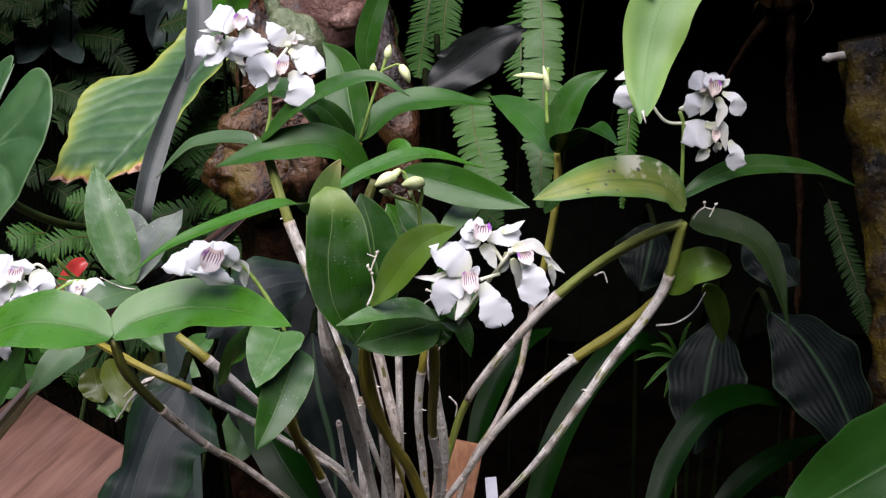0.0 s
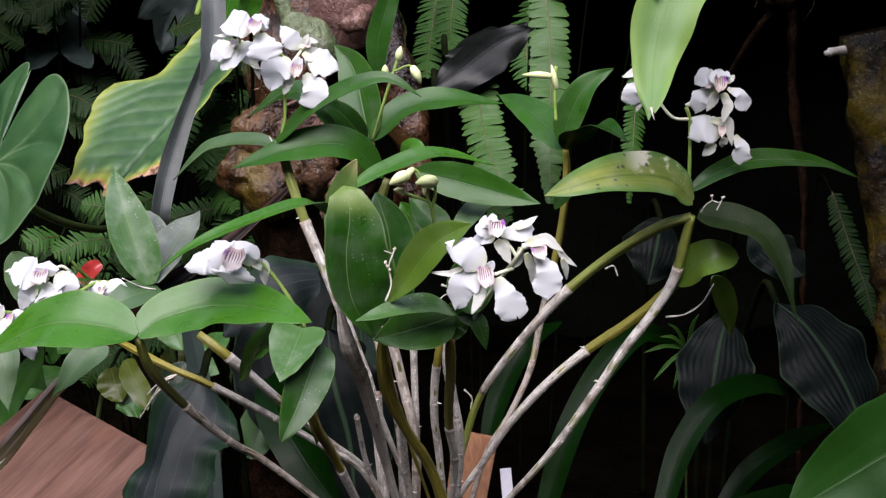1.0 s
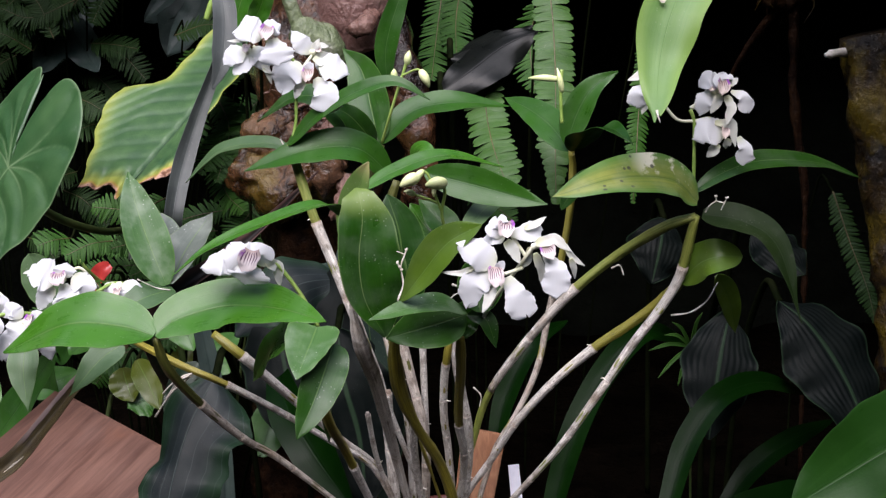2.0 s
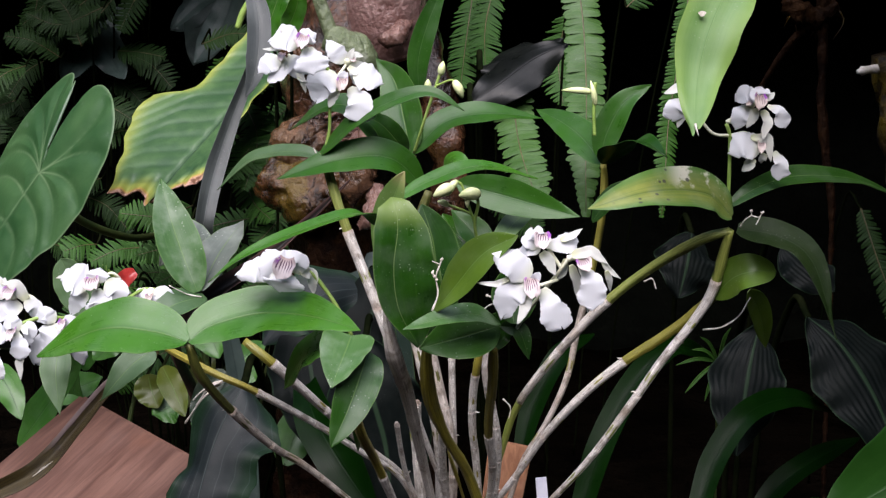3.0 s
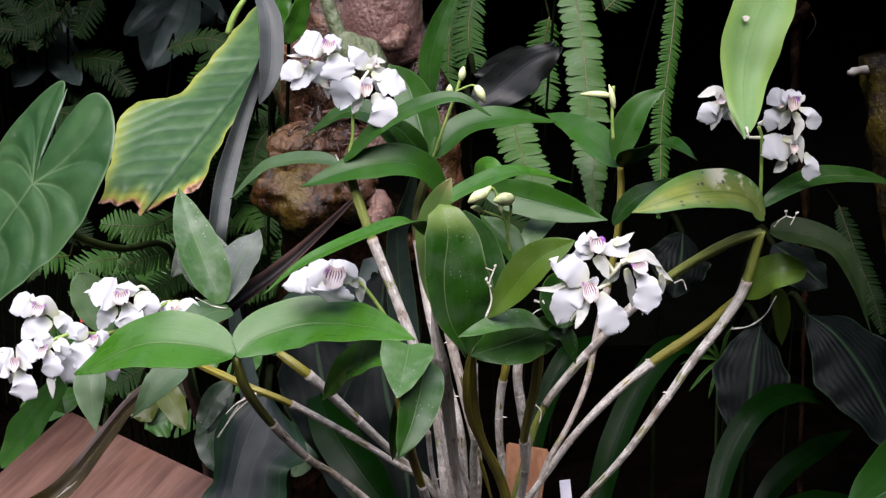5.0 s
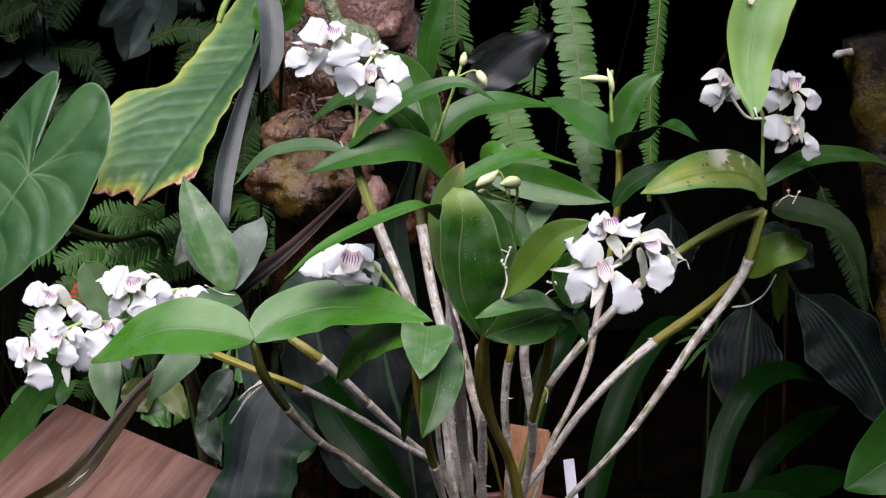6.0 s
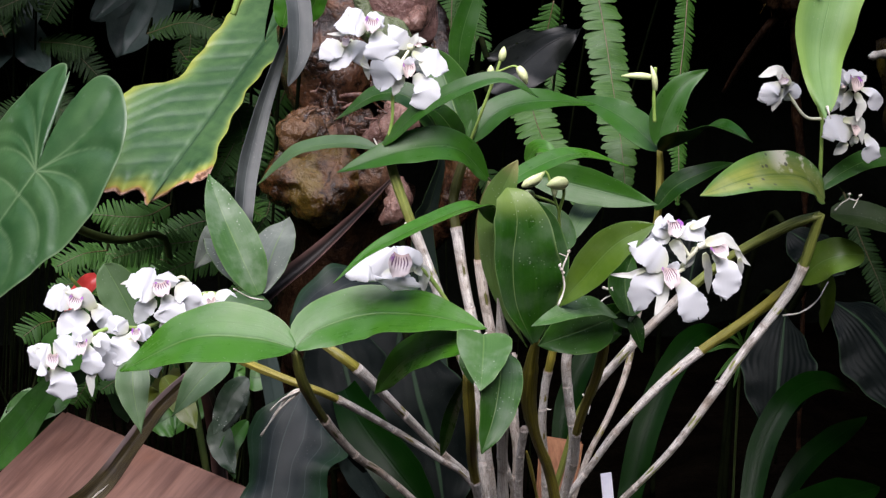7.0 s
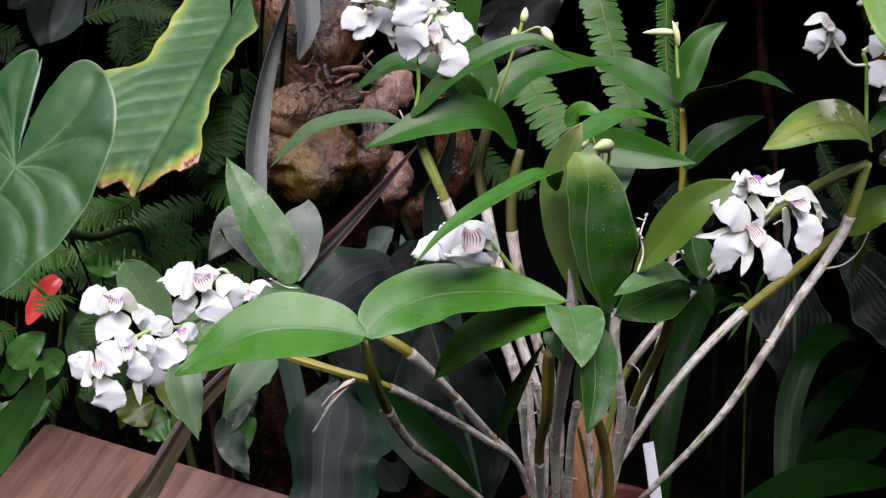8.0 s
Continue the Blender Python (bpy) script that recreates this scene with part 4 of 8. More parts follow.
orchid_cane([(0.1492, 0.7570, 1.0834), (0.1467, 0.7620, 1.0681), (0.1415, 0.7700, 1.0403), (0.1296, 0.7760, 1.0169), (0.1111, 0.7800, 0.9907), (0.0918, 0.7850, 0.9592), (0.0640, 0.7950, 0.9150), (0.0300, 0.8200, 0.8650), (0.0223, 0.8350, 0.8476)], 0.0043, 0.0023, CANE_GREEN, (0.13, 0.99), CANE_PAPER, 6)
orchid_cane([(0.1490, 0.7570, 1.0830), (0.1301, 0.7650, 1.0751), (0.0995, 0.7900, 1.0498), (0.0676, 0.8000, 1.0197), (0.0331, 0.8250, 0.9711), (0.0145, 0.8400, 0.9375), (0.0039, 0.8450, 0.9015), (-0.0160, 0.8510, 0.8260)], 0.0046, 0.0025, CANE_GREEN, (0.30, 0.62), CANE_PAPER, 5)
orchid_cane([(0.1491, 0.7850, 1.0367), (0.1310, 0.7985, 1.0150), (0.1118, 0.8050, 0.9986), (0.0900, 0.8080, 0.9831), (0.0628, 0.8120, 0.9590), (0.0353, 0.8200, 0.9257), (0.0186, 0.8300, 0.8963), (0.0009, 0.8350, 0.8691), (-0.0071, 0.8400, 0.8475)], 0.0048, 0.0024, CANE_YELLOW, (0.33, 0.98), CANE_PAPER, 6)
orchid_cane([(0.0815, 0.8845, 1.1150), (0.0826, 0.8850, 1.1000), (0.0797, 0.8800, 1.0683), (0.0713, 0.8750, 1.0264), (0.0630, 0.8720, 0.9926), (0.0547, 0.8680, 0.9546), (0.0392, 0.8600, 0.9222), (0.0193, 0.8500, 0.8908), (0.0000, 0.8490, 0.8260)], 0.0036, 0.0022, CANE_YELLOW, (0.3, 0.98), CANE_PAPER_DARK, 5)
orchid_cane([(-0.1702, 0.7700, 1.0077), (-0.1492, 0.7660, 0.9914), (-0.1205, 0.7850, 0.9563), (-0.0919, 0.8100, 0.9193), (-0.0651, 0.8350, 0.8846), (-0.0460, 0.8510, 0.8260)], 0.0042, 0.002, CANE_YELLOW, (0.1, 0.98), CANE_PAPER, 5)
orchid_cane([(-0.2315, 0.8000, 0.9960), (-0.1927, 0.7750, 0.9843), (-0.1665, 0.7700, 0.9739), (-0.1302, 0.7870, 0.9470), (-0.0958, 0.8050, 0.9178), (-0.0675, 0.8250, 0.8884), (-0.0420, 0.8390, 0.8260)], 0.0034, 0.002, CANE_OLIVE, (0.28, 0.98), CANE_PAPER, 5)
orchid_cane([(-0.1900, 0.6900, 1.0257), (-0.1854, 0.7000, 1.0029), (-0.1721, 0.7300, 0.9704), (-0.1519, 0.7650, 0.9350), (-0.1269, 0.7900, 0.9073), (-0.0570, 0.8350, 0.8260)], 0.004, 0.0018, CANE_DARK, (0.24, 0.98), CANE_PAPER_DARK, 5)
orchid_cane([(-0.0940, 0.6750, 1.0107), (-0.0883, 0.7000, 0.9681), (-0.0794, 0.7450, 0.9263), (-0.0540, 0.8200, 0.8260)], 0.0044, 0.0026, CANE_OLIVE, (0.5, 0.98), CANE_PAPER, 5)
orchid_cane([(-0.0600, 0.8830, 1.1220), (-0.0724, 0.8750, 1.0847), (-0.0703, 0.8680, 1.0543), (-0.0653, 0.8600, 1.0160), (-0.0549, 0.8550, 0.9683), (-0.0426, 0.8500, 0.9114), (-0.0420, 0.8610, 0.8260)], 0.0046, 0.0038, CANE_DARK, (0.2, 0.98), CANE_PAPER, 5)
orchid_cane([(-0.0480, 0.8570, 1.0980), (-0.0545, 0.8560, 1.0776), (-0.0574, 0.8550, 1.0473), (-0.0530, 0.8530, 1.0083), (-0.0409, 0.8500, 0.9519), (-0.0313, 0.8480, 0.9023), (-0.0340, 0.8650, 0.8260)], 0.0046, 0.0038, CANE_DARK, (0.2, 0.98), CANE_PAPER_DARK, 5)
orchid_cane([(-0.0462, 0.7150, 1.0195), (-0.0472, 0.7250, 1.0008), (-0.0445, 0.7450, 0.9723), (-0.0355, 0.7650, 0.9421), (-0.0233, 0.7850, 0.9144), (-0.0150, 0.8000, 0.8883), (-0.0091, 0.8150, 0.8597)], 0.0052, 0.0058, CANE_OLIVE, None, CANE_PAPER, 4)
orchid_cane([(-0.0378, 0.7900, 0.9404), (-0.0387, 0.8000, 0.9185), (-0.0367, 0.8150, 0.8876), (-0.0330, 0.8300, 0.8554)], 0.0032, 0.003, CANE_PAPER, (0.02, 0.98), CANE_PAPER, 4)
orchid_cane([(-0.0346, 0.8000, 0.9204), (-0.0270, 0.8100, 0.8931), (-0.0180, 0.8250, 0.8564)], 0.0015, 0.0017, CANE_OLIVE, None, CANE_PAPER, 4)
orchid_cane([(-0.0105, 0.8200, 0.9930), (-0.0135, 0.8200, 0.9776), (-0.0163, 0.8250, 0.9569), (-0.0171, 0.8300, 0.9289), (-0.0142, 0.8350, 0.8988), (-0.0110, 0.8450, 0.8480)], 0.0036, 0.003, CANE_OLIVE, (0.16, 0.98), CANE_PAPER, 5)
orchid_cane([(-0.0049, 0.8000, 0.9963), (-0.0075, 0.8000, 0.9792), (-0.0041, 0.8050, 0.9527), (0.0003, 0.8100, 0.9257), (0.0006, 0.8200, 0.9009), (-0.0016, 0.8300, 0.8755), (-0.0049, 0.8400, 0.8496)], 0.004, 0.0033, CANE_PAPER_DARK, (0.02, 0.98), CANE_PAPER, 5)
orchid_cane([(-0.0053, 0.7100, 1.0173), (-0.0052, 0.7300, 0.9898), (-0.0067, 0.7550, 0.9615), (-0.0064, 0.7750, 0.9381), (-0.0035, 0.7900, 0.9156), (-0.0042, 0.8100, 0.8874), (-0.0091, 0.8250, 0.8558)], 0.0042, 0.0028, CANE_OLIVE, (0.5, 0.98), CANE_PAPER, 6)
orchid_cane([(-0.0706, 0.8000, 0.9412), (-0.0669, 0.8150, 0.9066), (-0.0610, 0.8250, 0.8811), (-0.0507, 0.8350, 0.8523)], 0.0022, 0.0022, CANE_PAPER, (0.02, 0.98), CANE_PAPER, 4)
orchid_cane([(-0.0573, 0.8300, 0.9483), (-0.0557, 0.8350, 0.9165), (-0.0511, 0.8400, 0.8838), (-0.0442, 0.8500, 0.8459)], 0.0032, 0.0026, CANE_PAPER_DARK, (0.02, 0.98), CANE_PAPER, 4)
orchid_cane([(-0.0592, 0.8100, 0.9500), (-0.0468, 0.8200, 0.9101), (-0.0377, 0.8300, 0.8800), (-0.0316, 0.8400, 0.8491)], 0.0024, 0.0022, CANE_PAPER, (0.02, 0.98), CANE_PAPER, 4)
orchid_cane([(-0.0320, 0.8600, 0.9735), (-0.0316, 0.8600, 0.9426), (-0.0310, 0.8550, 0.9175), (-0.0304, 0.8500, 0.8923)], 0.003, 0.003, CANE_PAPER, (0.02, 0.98), CANE_PAPER, 4)

# flowers: heart, then each petal as (kind, base, middle, tip, width), then the lip's throat, end and width
orchid_flower((0.0155, 0.6580, 1.0682), [
    ("petal", (0.0119, 0.6570, 1.0712), (0.0018, 0.6567, 1.0610), (-0.0015, 0.6600, 1.0476), 0.0165),
    ("petal", (0.0146, 0.6570, 1.0724), (0.0041, 0.6549, 1.0799), (-0.0067, 0.6570, 1.0846), 0.0171),
    ("fan", (0.0213, 0.6570, 1.0654), (0.0264, 0.6531, 1.0549), (0.0321, 0.6540, 1.0426), 0.0178),
    ("sepal", (0.0140, 0.6570, 1.0631), (0.0108, 0.6534, 1.0545), (0.0068, 0.6520, 1.0459), 0.0076),
    ("sepal", (0.0026, 0.6570, 1.0709), (-0.0057, 0.6606, 1.0672), (-0.0157, 0.6640, 1.0673), 0.0041),
    ("cap", (0.0153, 0.6570, 1.0684), (0.0174, 0.6534, 1.0723), (0.0194, 0.6520, 1.0751), 0.0057),
], (0.0141, 0.6550, 1.0715), (0.0159, 0.6470, 1.0596), 0.0114)
orchid_flower((0.0225, 0.6730, 1.0889), [
    ("petal", (0.0203, 0.6720, 1.0898), (0.0192, 0.6693, 1.0950), (0.0197, 0.6710, 1.0991), 0.0078),
    ("petal", (0.0196, 0.6720, 1.0858), (0.0134, 0.6705, 1.0910), (0.0157, 0.6730, 1.0976), 0.0071),
    ("petal", (0.0209, 0.6720, 1.0858), (0.0135, 0.6723, 1.0853), (0.0079, 0.6760, 1.0832), 0.0078),
    ("fan", (0.0244, 0.6720, 1.0870), (0.0342, 0.6729, 1.0885), (0.0428, 0.6770, 1.0882), 0.0130),
    ("sepal", (0.0325, 0.6720, 1.0907), (0.0392, 0.6738, 1.0929), (0.0453, 0.6760, 1.0968), 0.0052),
    ("sepal", (0.0216, 0.6720, 1.0837), (0.0253, 0.6702, 1.0791), (0.0294, 0.6700, 1.0705), 0.0081),
    ("sepal", (0.0353, 0.6720, 1.0798), (0.0342, 0.6768, 1.0704), (0.0284, 0.6810, 1.0647), 0.0052),
], (0.0221, 0.6700, 1.0948), (0.0195, 0.6620, 1.0861), 0.0123)
orchid_flower((0.0448, 0.6640, 1.0787), [
    ("sepal", (0.0384, 0.6630, 1.0831), (0.0490, 0.6624, 1.0859), (0.0588, 0.6630, 1.0783), 0.0077),
    ("sepal", (0.0554, 0.6630, 1.0805), (0.0603, 0.6654, 1.0738), (0.0667, 0.6680, 1.0689), 0.0042),
    ("fan", (0.0438, 0.6630, 1.0775), (0.0493, 0.6579, 1.0681), (0.0501, 0.6580, 1.0528), 0.0160),
    ("sepal", (0.0377, 0.6630, 1.0778), (0.0418, 0.6678, 1.0666), (0.0441, 0.6720, 1.0533), 0.0064),
    ("sepal", (0.0473, 0.6630, 1.0673), (0.0474, 0.6606, 1.0592), (0.0473, 0.6600, 1.0512), 0.0051),
    ("sepal", (0.0582, 0.6630, 1.0743), (0.0605, 0.6660, 1.0678), (0.0612, 0.6690, 1.0614), 0.0045),
], (0.0439, 0.6610, 1.0806), (0.0485, 0.6530, 1.0757), 0.0109)
orchid_flower((-0.1311, 0.6970, 1.0684), [
    ("petal", (-0.1372, 0.6960, 1.0682), (-0.1487, 0.6927, 1.0706), (-0.1602, 0.6940, 1.0668), 0.0154),
    ("petal", (-0.1312, 0.6960, 1.0679), (-0.1384, 0.6933, 1.0756), (-0.1429, 0.6950, 1.0810), 0.0194),
    ("petal", (-0.1244, 0.6960, 1.0669), (-0.1229, 0.6933, 1.0749), (-0.1307, 0.6950, 1.0812), 0.0114),
    ("fan", (-0.1316, 0.6930, 1.0692), (-0.1326, 0.6870, 1.0642), (-0.1334, 0.6900, 1.0574), 0.0285),
    ("sepal", (-0.1367, 0.6960, 1.0640), (-0.1449, 0.6948, 1.0632), (-0.1533, 0.6950, 1.0625), 0.0037),
    ("sepal", (-0.1223, 0.6960, 1.0703), (-0.1154, 0.6996, 1.0652), (-0.1149, 0.7030, 1.0540), 0.0087),
], (-0.1290, 0.6900, 1.0768), (-0.1328, 0.6810, 1.0643), 0.0160)
orchid_flower((-0.2673, 0.7640, 1.0476), [
    ("petal", (-0.2700, 0.7630, 1.0479), (-0.2790, 0.7603, 1.0525), (-0.2882, 0.7620, 1.0504), 0.0205),
    ("sepal", (-0.2792, 0.7630, 1.0542), (-0.2853, 0.7630, 1.0538), (-0.2920, 0.7640, 1.0524), 0.0044),
    ("petal", (-0.2657, 0.7630, 1.0492), (-0.2646, 0.7627, 1.0544), (-0.2644, 0.7660, 1.0582), 0.0139),
    ("fan", (-0.2659, 0.7630, 1.0447), (-0.2622, 0.7579, 1.0367), (-0.2635, 0.7580, 1.0270), 0.0198),
    ("petal", (-0.2591, 0.7630, 1.0504), (-0.2514, 0.7609, 1.0438), (-0.2498, 0.7630, 1.0328), 0.0139),
    ("petal", (-0.2718, 0.7630, 1.0420), (-0.2793, 0.7627, 1.0364), (-0.2839, 0.7660, 1.0277), 0.0110),
    ("sepal", (-0.2653, 0.7630, 1.0320), (-0.2681, 0.7630, 1.0276), (-0.2703, 0.7640, 1.0233), 0.0044),
], (-0.2681, 0.7610, 1.0519), (-0.2646, 0.7530, 1.0453), 0.0139)
orchid_flower((-0.2412, 0.8060, 1.0339), [
    ("petal", (-0.2425, 0.8050, 1.0358), (-0.2459, 0.8023, 1.0310), (-0.2503, 0.8040, 1.0237), 0.0100),
    ("petal", (-0.2387, 0.8050, 1.0348), (-0.2364, 0.8017, 1.0299), (-0.2354, 0.8030, 1.0225), 0.0092),
    ("petal", (-0.2379, 0.8050, 1.0360), (-0.2303, 0.8035, 1.0332), (-0.2276, 0.8060, 1.0242), 0.0100),
    ("sepal", (-0.2440, 0.8050, 1.0358), (-0.2496, 0.8068, 1.0341), (-0.2524, 0.8090, 1.0298), 0.0054),
], (-0.2409, 0.8030, 1.0330), (-0.2412, 0.7950, 1.0276), 0.0069, dusky=True)
orchid_flower((-0.3149, 0.7440, 1.0443), [
    ("petal", (-0.3172, 0.7430, 1.0475), (-0.3247, 0.7403, 1.0506), (-0.3335, 0.7420, 1.0470), 0.0157),
    ("sepal", (-0.3211, 0.7430, 1.0513), (-0.3226, 0.7430, 1.0543), (-0.3239, 0.7440, 1.0570), 0.0057),
    ("sepal", (-0.3059, 0.7430, 1.0419), (-0.3112, 0.7418, 1.0518), (-0.3204, 0.7420, 1.0526), 0.0100),
    ("petal", (-0.3083, 0.7430, 1.0377), (-0.3185, 0.7385, 1.0370), (-0.3261, 0.7390, 1.0279), 0.0136),
    ("petal", (-0.3066, 0.7430, 1.0420), (-0.3007, 0.7427, 1.0367), (-0.3015, 0.7460, 1.0287), 0.0100),
], (-0.3146, 0.7410, 1.0493), (-0.3169, 0.7330, 1.0432), 0.0107)
orchid_flower((-0.3278, 0.7260, 1.0146), [
    ("petal", (-0.3288, 0.7250, 1.0164), (-0.3342, 0.7229, 1.0186), (-0.3398, 0.7250, 1.0140), 0.0188),
    ("sepal", (-0.3351, 0.7250, 1.0217), (-0.3367, 0.7250, 1.0239), (-0.3384, 0.7260, 1.0255), 0.0049),
    ("petal", (-0.3261, 0.7250, 1.0169), (-0.3190, 0.7223, 1.0230), (-0.3127, 0.7240, 1.0208), 0.0174),
    ("fan", (-0.3271, 0.7250, 1.0120), (-0.3227, 0.7205, 1.0051), (-0.3229, 0.7210, 0.9942), 0.0174),
    ("sepal", (-0.3272, 0.7250, 1.0113), (-0.3312, 0.7262, 1.0068), (-0.3325, 0.7280, 1.0035), 0.0049),
], (-0.3268, 0.7230, 1.0196), (-0.3263, 0.7150, 1.0125), 0.0084)
orchid_flower((-0.3108, 0.7320, 1.0216), [
    ("petal", (-0.3070, 0.7310, 1.0245), (-0.3117, 0.7295, 1.0309), (-0.3178, 0.7320, 1.0248), 0.0105),
    ("fan", (-0.3091, 0.7310, 1.0232), (-0.3062, 0.7265, 1.0148), (-0.3062, 0.7270, 1.0068), 0.0126),
    ("sepal", (-0.3052, 0.7310, 1.0114), (-0.3079, 0.7292, 1.0034), (-0.3075, 0.7290, 0.9929), 0.0060),
    ("petal", (-0.3062, 0.7310, 1.0259), (-0.3007, 0.7307, 1.0257), (-0.3031, 0.7340, 1.0142), 0.0091),
], (-0.3106, 0.7290, 1.0259), (-0.3116, 0.7210, 1.0187), 0.0070)
orchid_flower((-0.2855, 0.7420, 1.0237), [
    ("fan", (-0.2908, 0.7410, 1.0250), (-0.2966, 0.7383, 1.0149), (-0.3014, 0.7400, 1.0001), 0.0142),
    ("petal", (-0.2871, 0.7410, 1.0277), (-0.2927, 0.7395, 1.0334), (-0.3004, 0.7420, 1.0288), 0.0100),
    ("petal", (-0.2858, 0.7410, 1.0262), (-0.2892, 0.7371, 1.0185), (-0.2941, 0.7380, 1.0098), 0.0164),
    ("petal", (-0.2825, 0.7410, 1.0246), (-0.2774, 0.7407, 1.0273), (-0.2738, 0.7440, 1.0249), 0.0100),
    ("petal", (-0.2779, 0.7410, 1.0192), (-0.2732, 0.7419, 1.0077), (-0.2723, 0.7460, 0.9984), 0.0121),
], (-0.2819, 0.7390, 1.0287), (-0.2810, 0.7310, 1.0233), 0.0071)
orchid_flower((-0.1328, 0.8260, 1.2037), [
    ("petal", (-0.1351, 0.8250, 1.2053), (-0.1442, 0.8223, 1.2085), (-0.1558, 0.8240, 1.2057), 0.0189),
    ("sepal", (-0.1449, 0.8250, 1.2116), (-0.1463, 0.8250, 1.2139), (-0.1470, 0.8260, 1.2158), 0.0055),
    ("sepal", (-0.1460, 0.8250, 1.2010), (-0.1530, 0.8262, 1.2003), (-0.1611, 0.8280, 1.2005), 0.0035),
    ("petal", (-0.1320, 0.8250, 1.2052), (-0.1288, 0.8241, 1.2097), (-0.1241, 0.8270, 1.2108), 0.0126),
    ("fan", (-0.1298, 0.8250, 1.2014), (-0.1272, 0.8199, 1.1930), (-0.1252, 0.8200, 1.1838), 0.0229),
], (-0.1319, 0.8230, 1.2090), (-0.1347, 0.8150, 1.2000), 0.0126)
orchid_flower((-0.1494, 0.8380, 1.1925), [
    ("petal", (-0.1502, 0.8370, 1.1925), (-0.1596, 0.8349, 1.1904), (-0.1661, 0.8370, 1.1843), 0.0152),
    ("petal", (-0.1479, 0.8370, 1.1917), (-0.1513, 0.8337, 1.1848), (-0.1586, 0.8350, 1.1780), 0.0128),
    ("petal", (-0.1470, 0.8370, 1.1932), (-0.1394, 0.8361, 1.1884), (-0.1366, 0.8390, 1.1797), 0.0160),
    ("sepal", (-0.1395, 0.8370, 1.1868), (-0.1358, 0.8382, 1.1789), (-0.1337, 0.8400, 1.1706), 0.0056),
    ("sepal", (-0.1389, 0.8370, 1.1806), (-0.1351, 0.8370, 1.1785), (-0.1319, 0.8380, 1.1776), 0.0032),
], (-0.1485, 0.8350, 1.1971), (-0.1502, 0.8270, 1.1919), 0.0064)
orchid_flower((-0.1077, 0.8420, 1.1773), [
    ("petal", (-0.1119, 0.8410, 1.1829), (-0.1226, 0.8377, 1.1762), (-0.1261, 0.8390, 1.1641), 0.0217),
    ("petal", (-0.1000, 0.8410, 1.1834), (-0.0898, 0.8407, 1.1808), (-0.0800, 0.8440, 1.1766), 0.0193),
    ("fan", (-0.1027, 0.8410, 1.1733), (-0.0954, 0.8359, 1.1630), (-0.0949, 0.8360, 1.1500), 0.0201),
    ("sepal", (-0.1115, 0.8410, 1.1727), (-0.1149, 0.8398, 1.1665), (-0.1175, 0.8400, 1.1595), 0.0088),
    ("sepal", (-0.1038, 0.8410, 1.1875), (-0.0961, 0.8410, 1.1826), (-0.0963, 0.8420, 1.1731), 0.0072),
    ("cap", (-0.1077, 0.8410, 1.1773), (-0.1070, 0.8386, 1.1805), (-0.1049, 0.8380, 1.1844), 0.0072),
], (-0.1073, 0.8390, 1.1805), (-0.1081, 0.8310, 1.1699), 0.0104, dusky=True)
orchid_flower((-0.1048, 0.8500, 1.1913), [
    ("petal", (-0.1065, 0.8490, 1.1905), (-0.1135, 0.8469, 1.1994), (-0.1188, 0.8490, 1.2061), 0.0130),
    ("sepal", (-0.1049, 0.8490, 1.1913), (-0.1017, 0.8466, 1.1968), (-0.0996, 0.8460, 1.2006), 0.0065),
    ("sepal", (-0.1032, 0.8490, 1.1928), (-0.0983, 0.8490, 1.1959), (-0.0939, 0.8500, 1.1950), 0.0057),
    ("petal", (-0.1017, 0.8490, 1.1904), (-0.0970, 0.8499, 1.1840), (-0.0931, 0.8540, 1.1734), 0.0146),
], (-0.1010, 0.8470, 1.1928), (-0.0975, 0.8390, 1.1920), 0.0049, dusky=True)
orchid_flower((0.1214, 0.7580, 1.1675), [
    ("sepal", (0.1249, 0.7570, 1.1667), (0.1156, 0.7570, 1.1751), (0.1049, 0.7580, 1.1713), 0.0094),
    ("fan", (0.1180, 0.7570, 1.1677), (0.1109, 0.7537, 1.1628), (0.1091, 0.7550, 1.1547), 0.0138),
    ("sepal", (0.1113, 0.7570, 1.1583), (0.1071, 0.7570, 1.1569), (0.1040, 0.7580, 1.1577), 0.0044),
    ("sepal", (0.1196, 0.7570, 1.1639), (0.1155, 0.7558, 1.1567), (0.1134, 0.7560, 1.1501), 0.0080),
    ("petal", (0.1226, 0.7570, 1.1668), (0.1256, 0.7567, 1.1623), (0.1238, 0.7600, 1.1563), 0.0123),
], (0.1203, 0.7550, 1.1706), (0.1131, 0.7470, 1.1674), 0.0073)
orchid_flower((0.1596, 0.7570, 1.1636), [
    ("petal", (0.1629, 0.7560, 1.1680), (0.1551, 0.7539, 1.1705), (0.1503, 0.7560, 1.1661), 0.0131),
    ("petal", (0.1592, 0.7560, 1.1622), (0.1527, 0.7527, 1.1566), (0.1495, 0.7540, 1.1492), 0.0138),
    ("sepal", (0.1599, 0.7560, 1.1644), (0.1574, 0.7572, 1.1629), (0.1550, 0.7590, 1.1607), 0.0051),
], (0.1591, 0.7540, 1.1660), (0.1537, 0.7460, 1.1642), 0.0036, dusky=True)
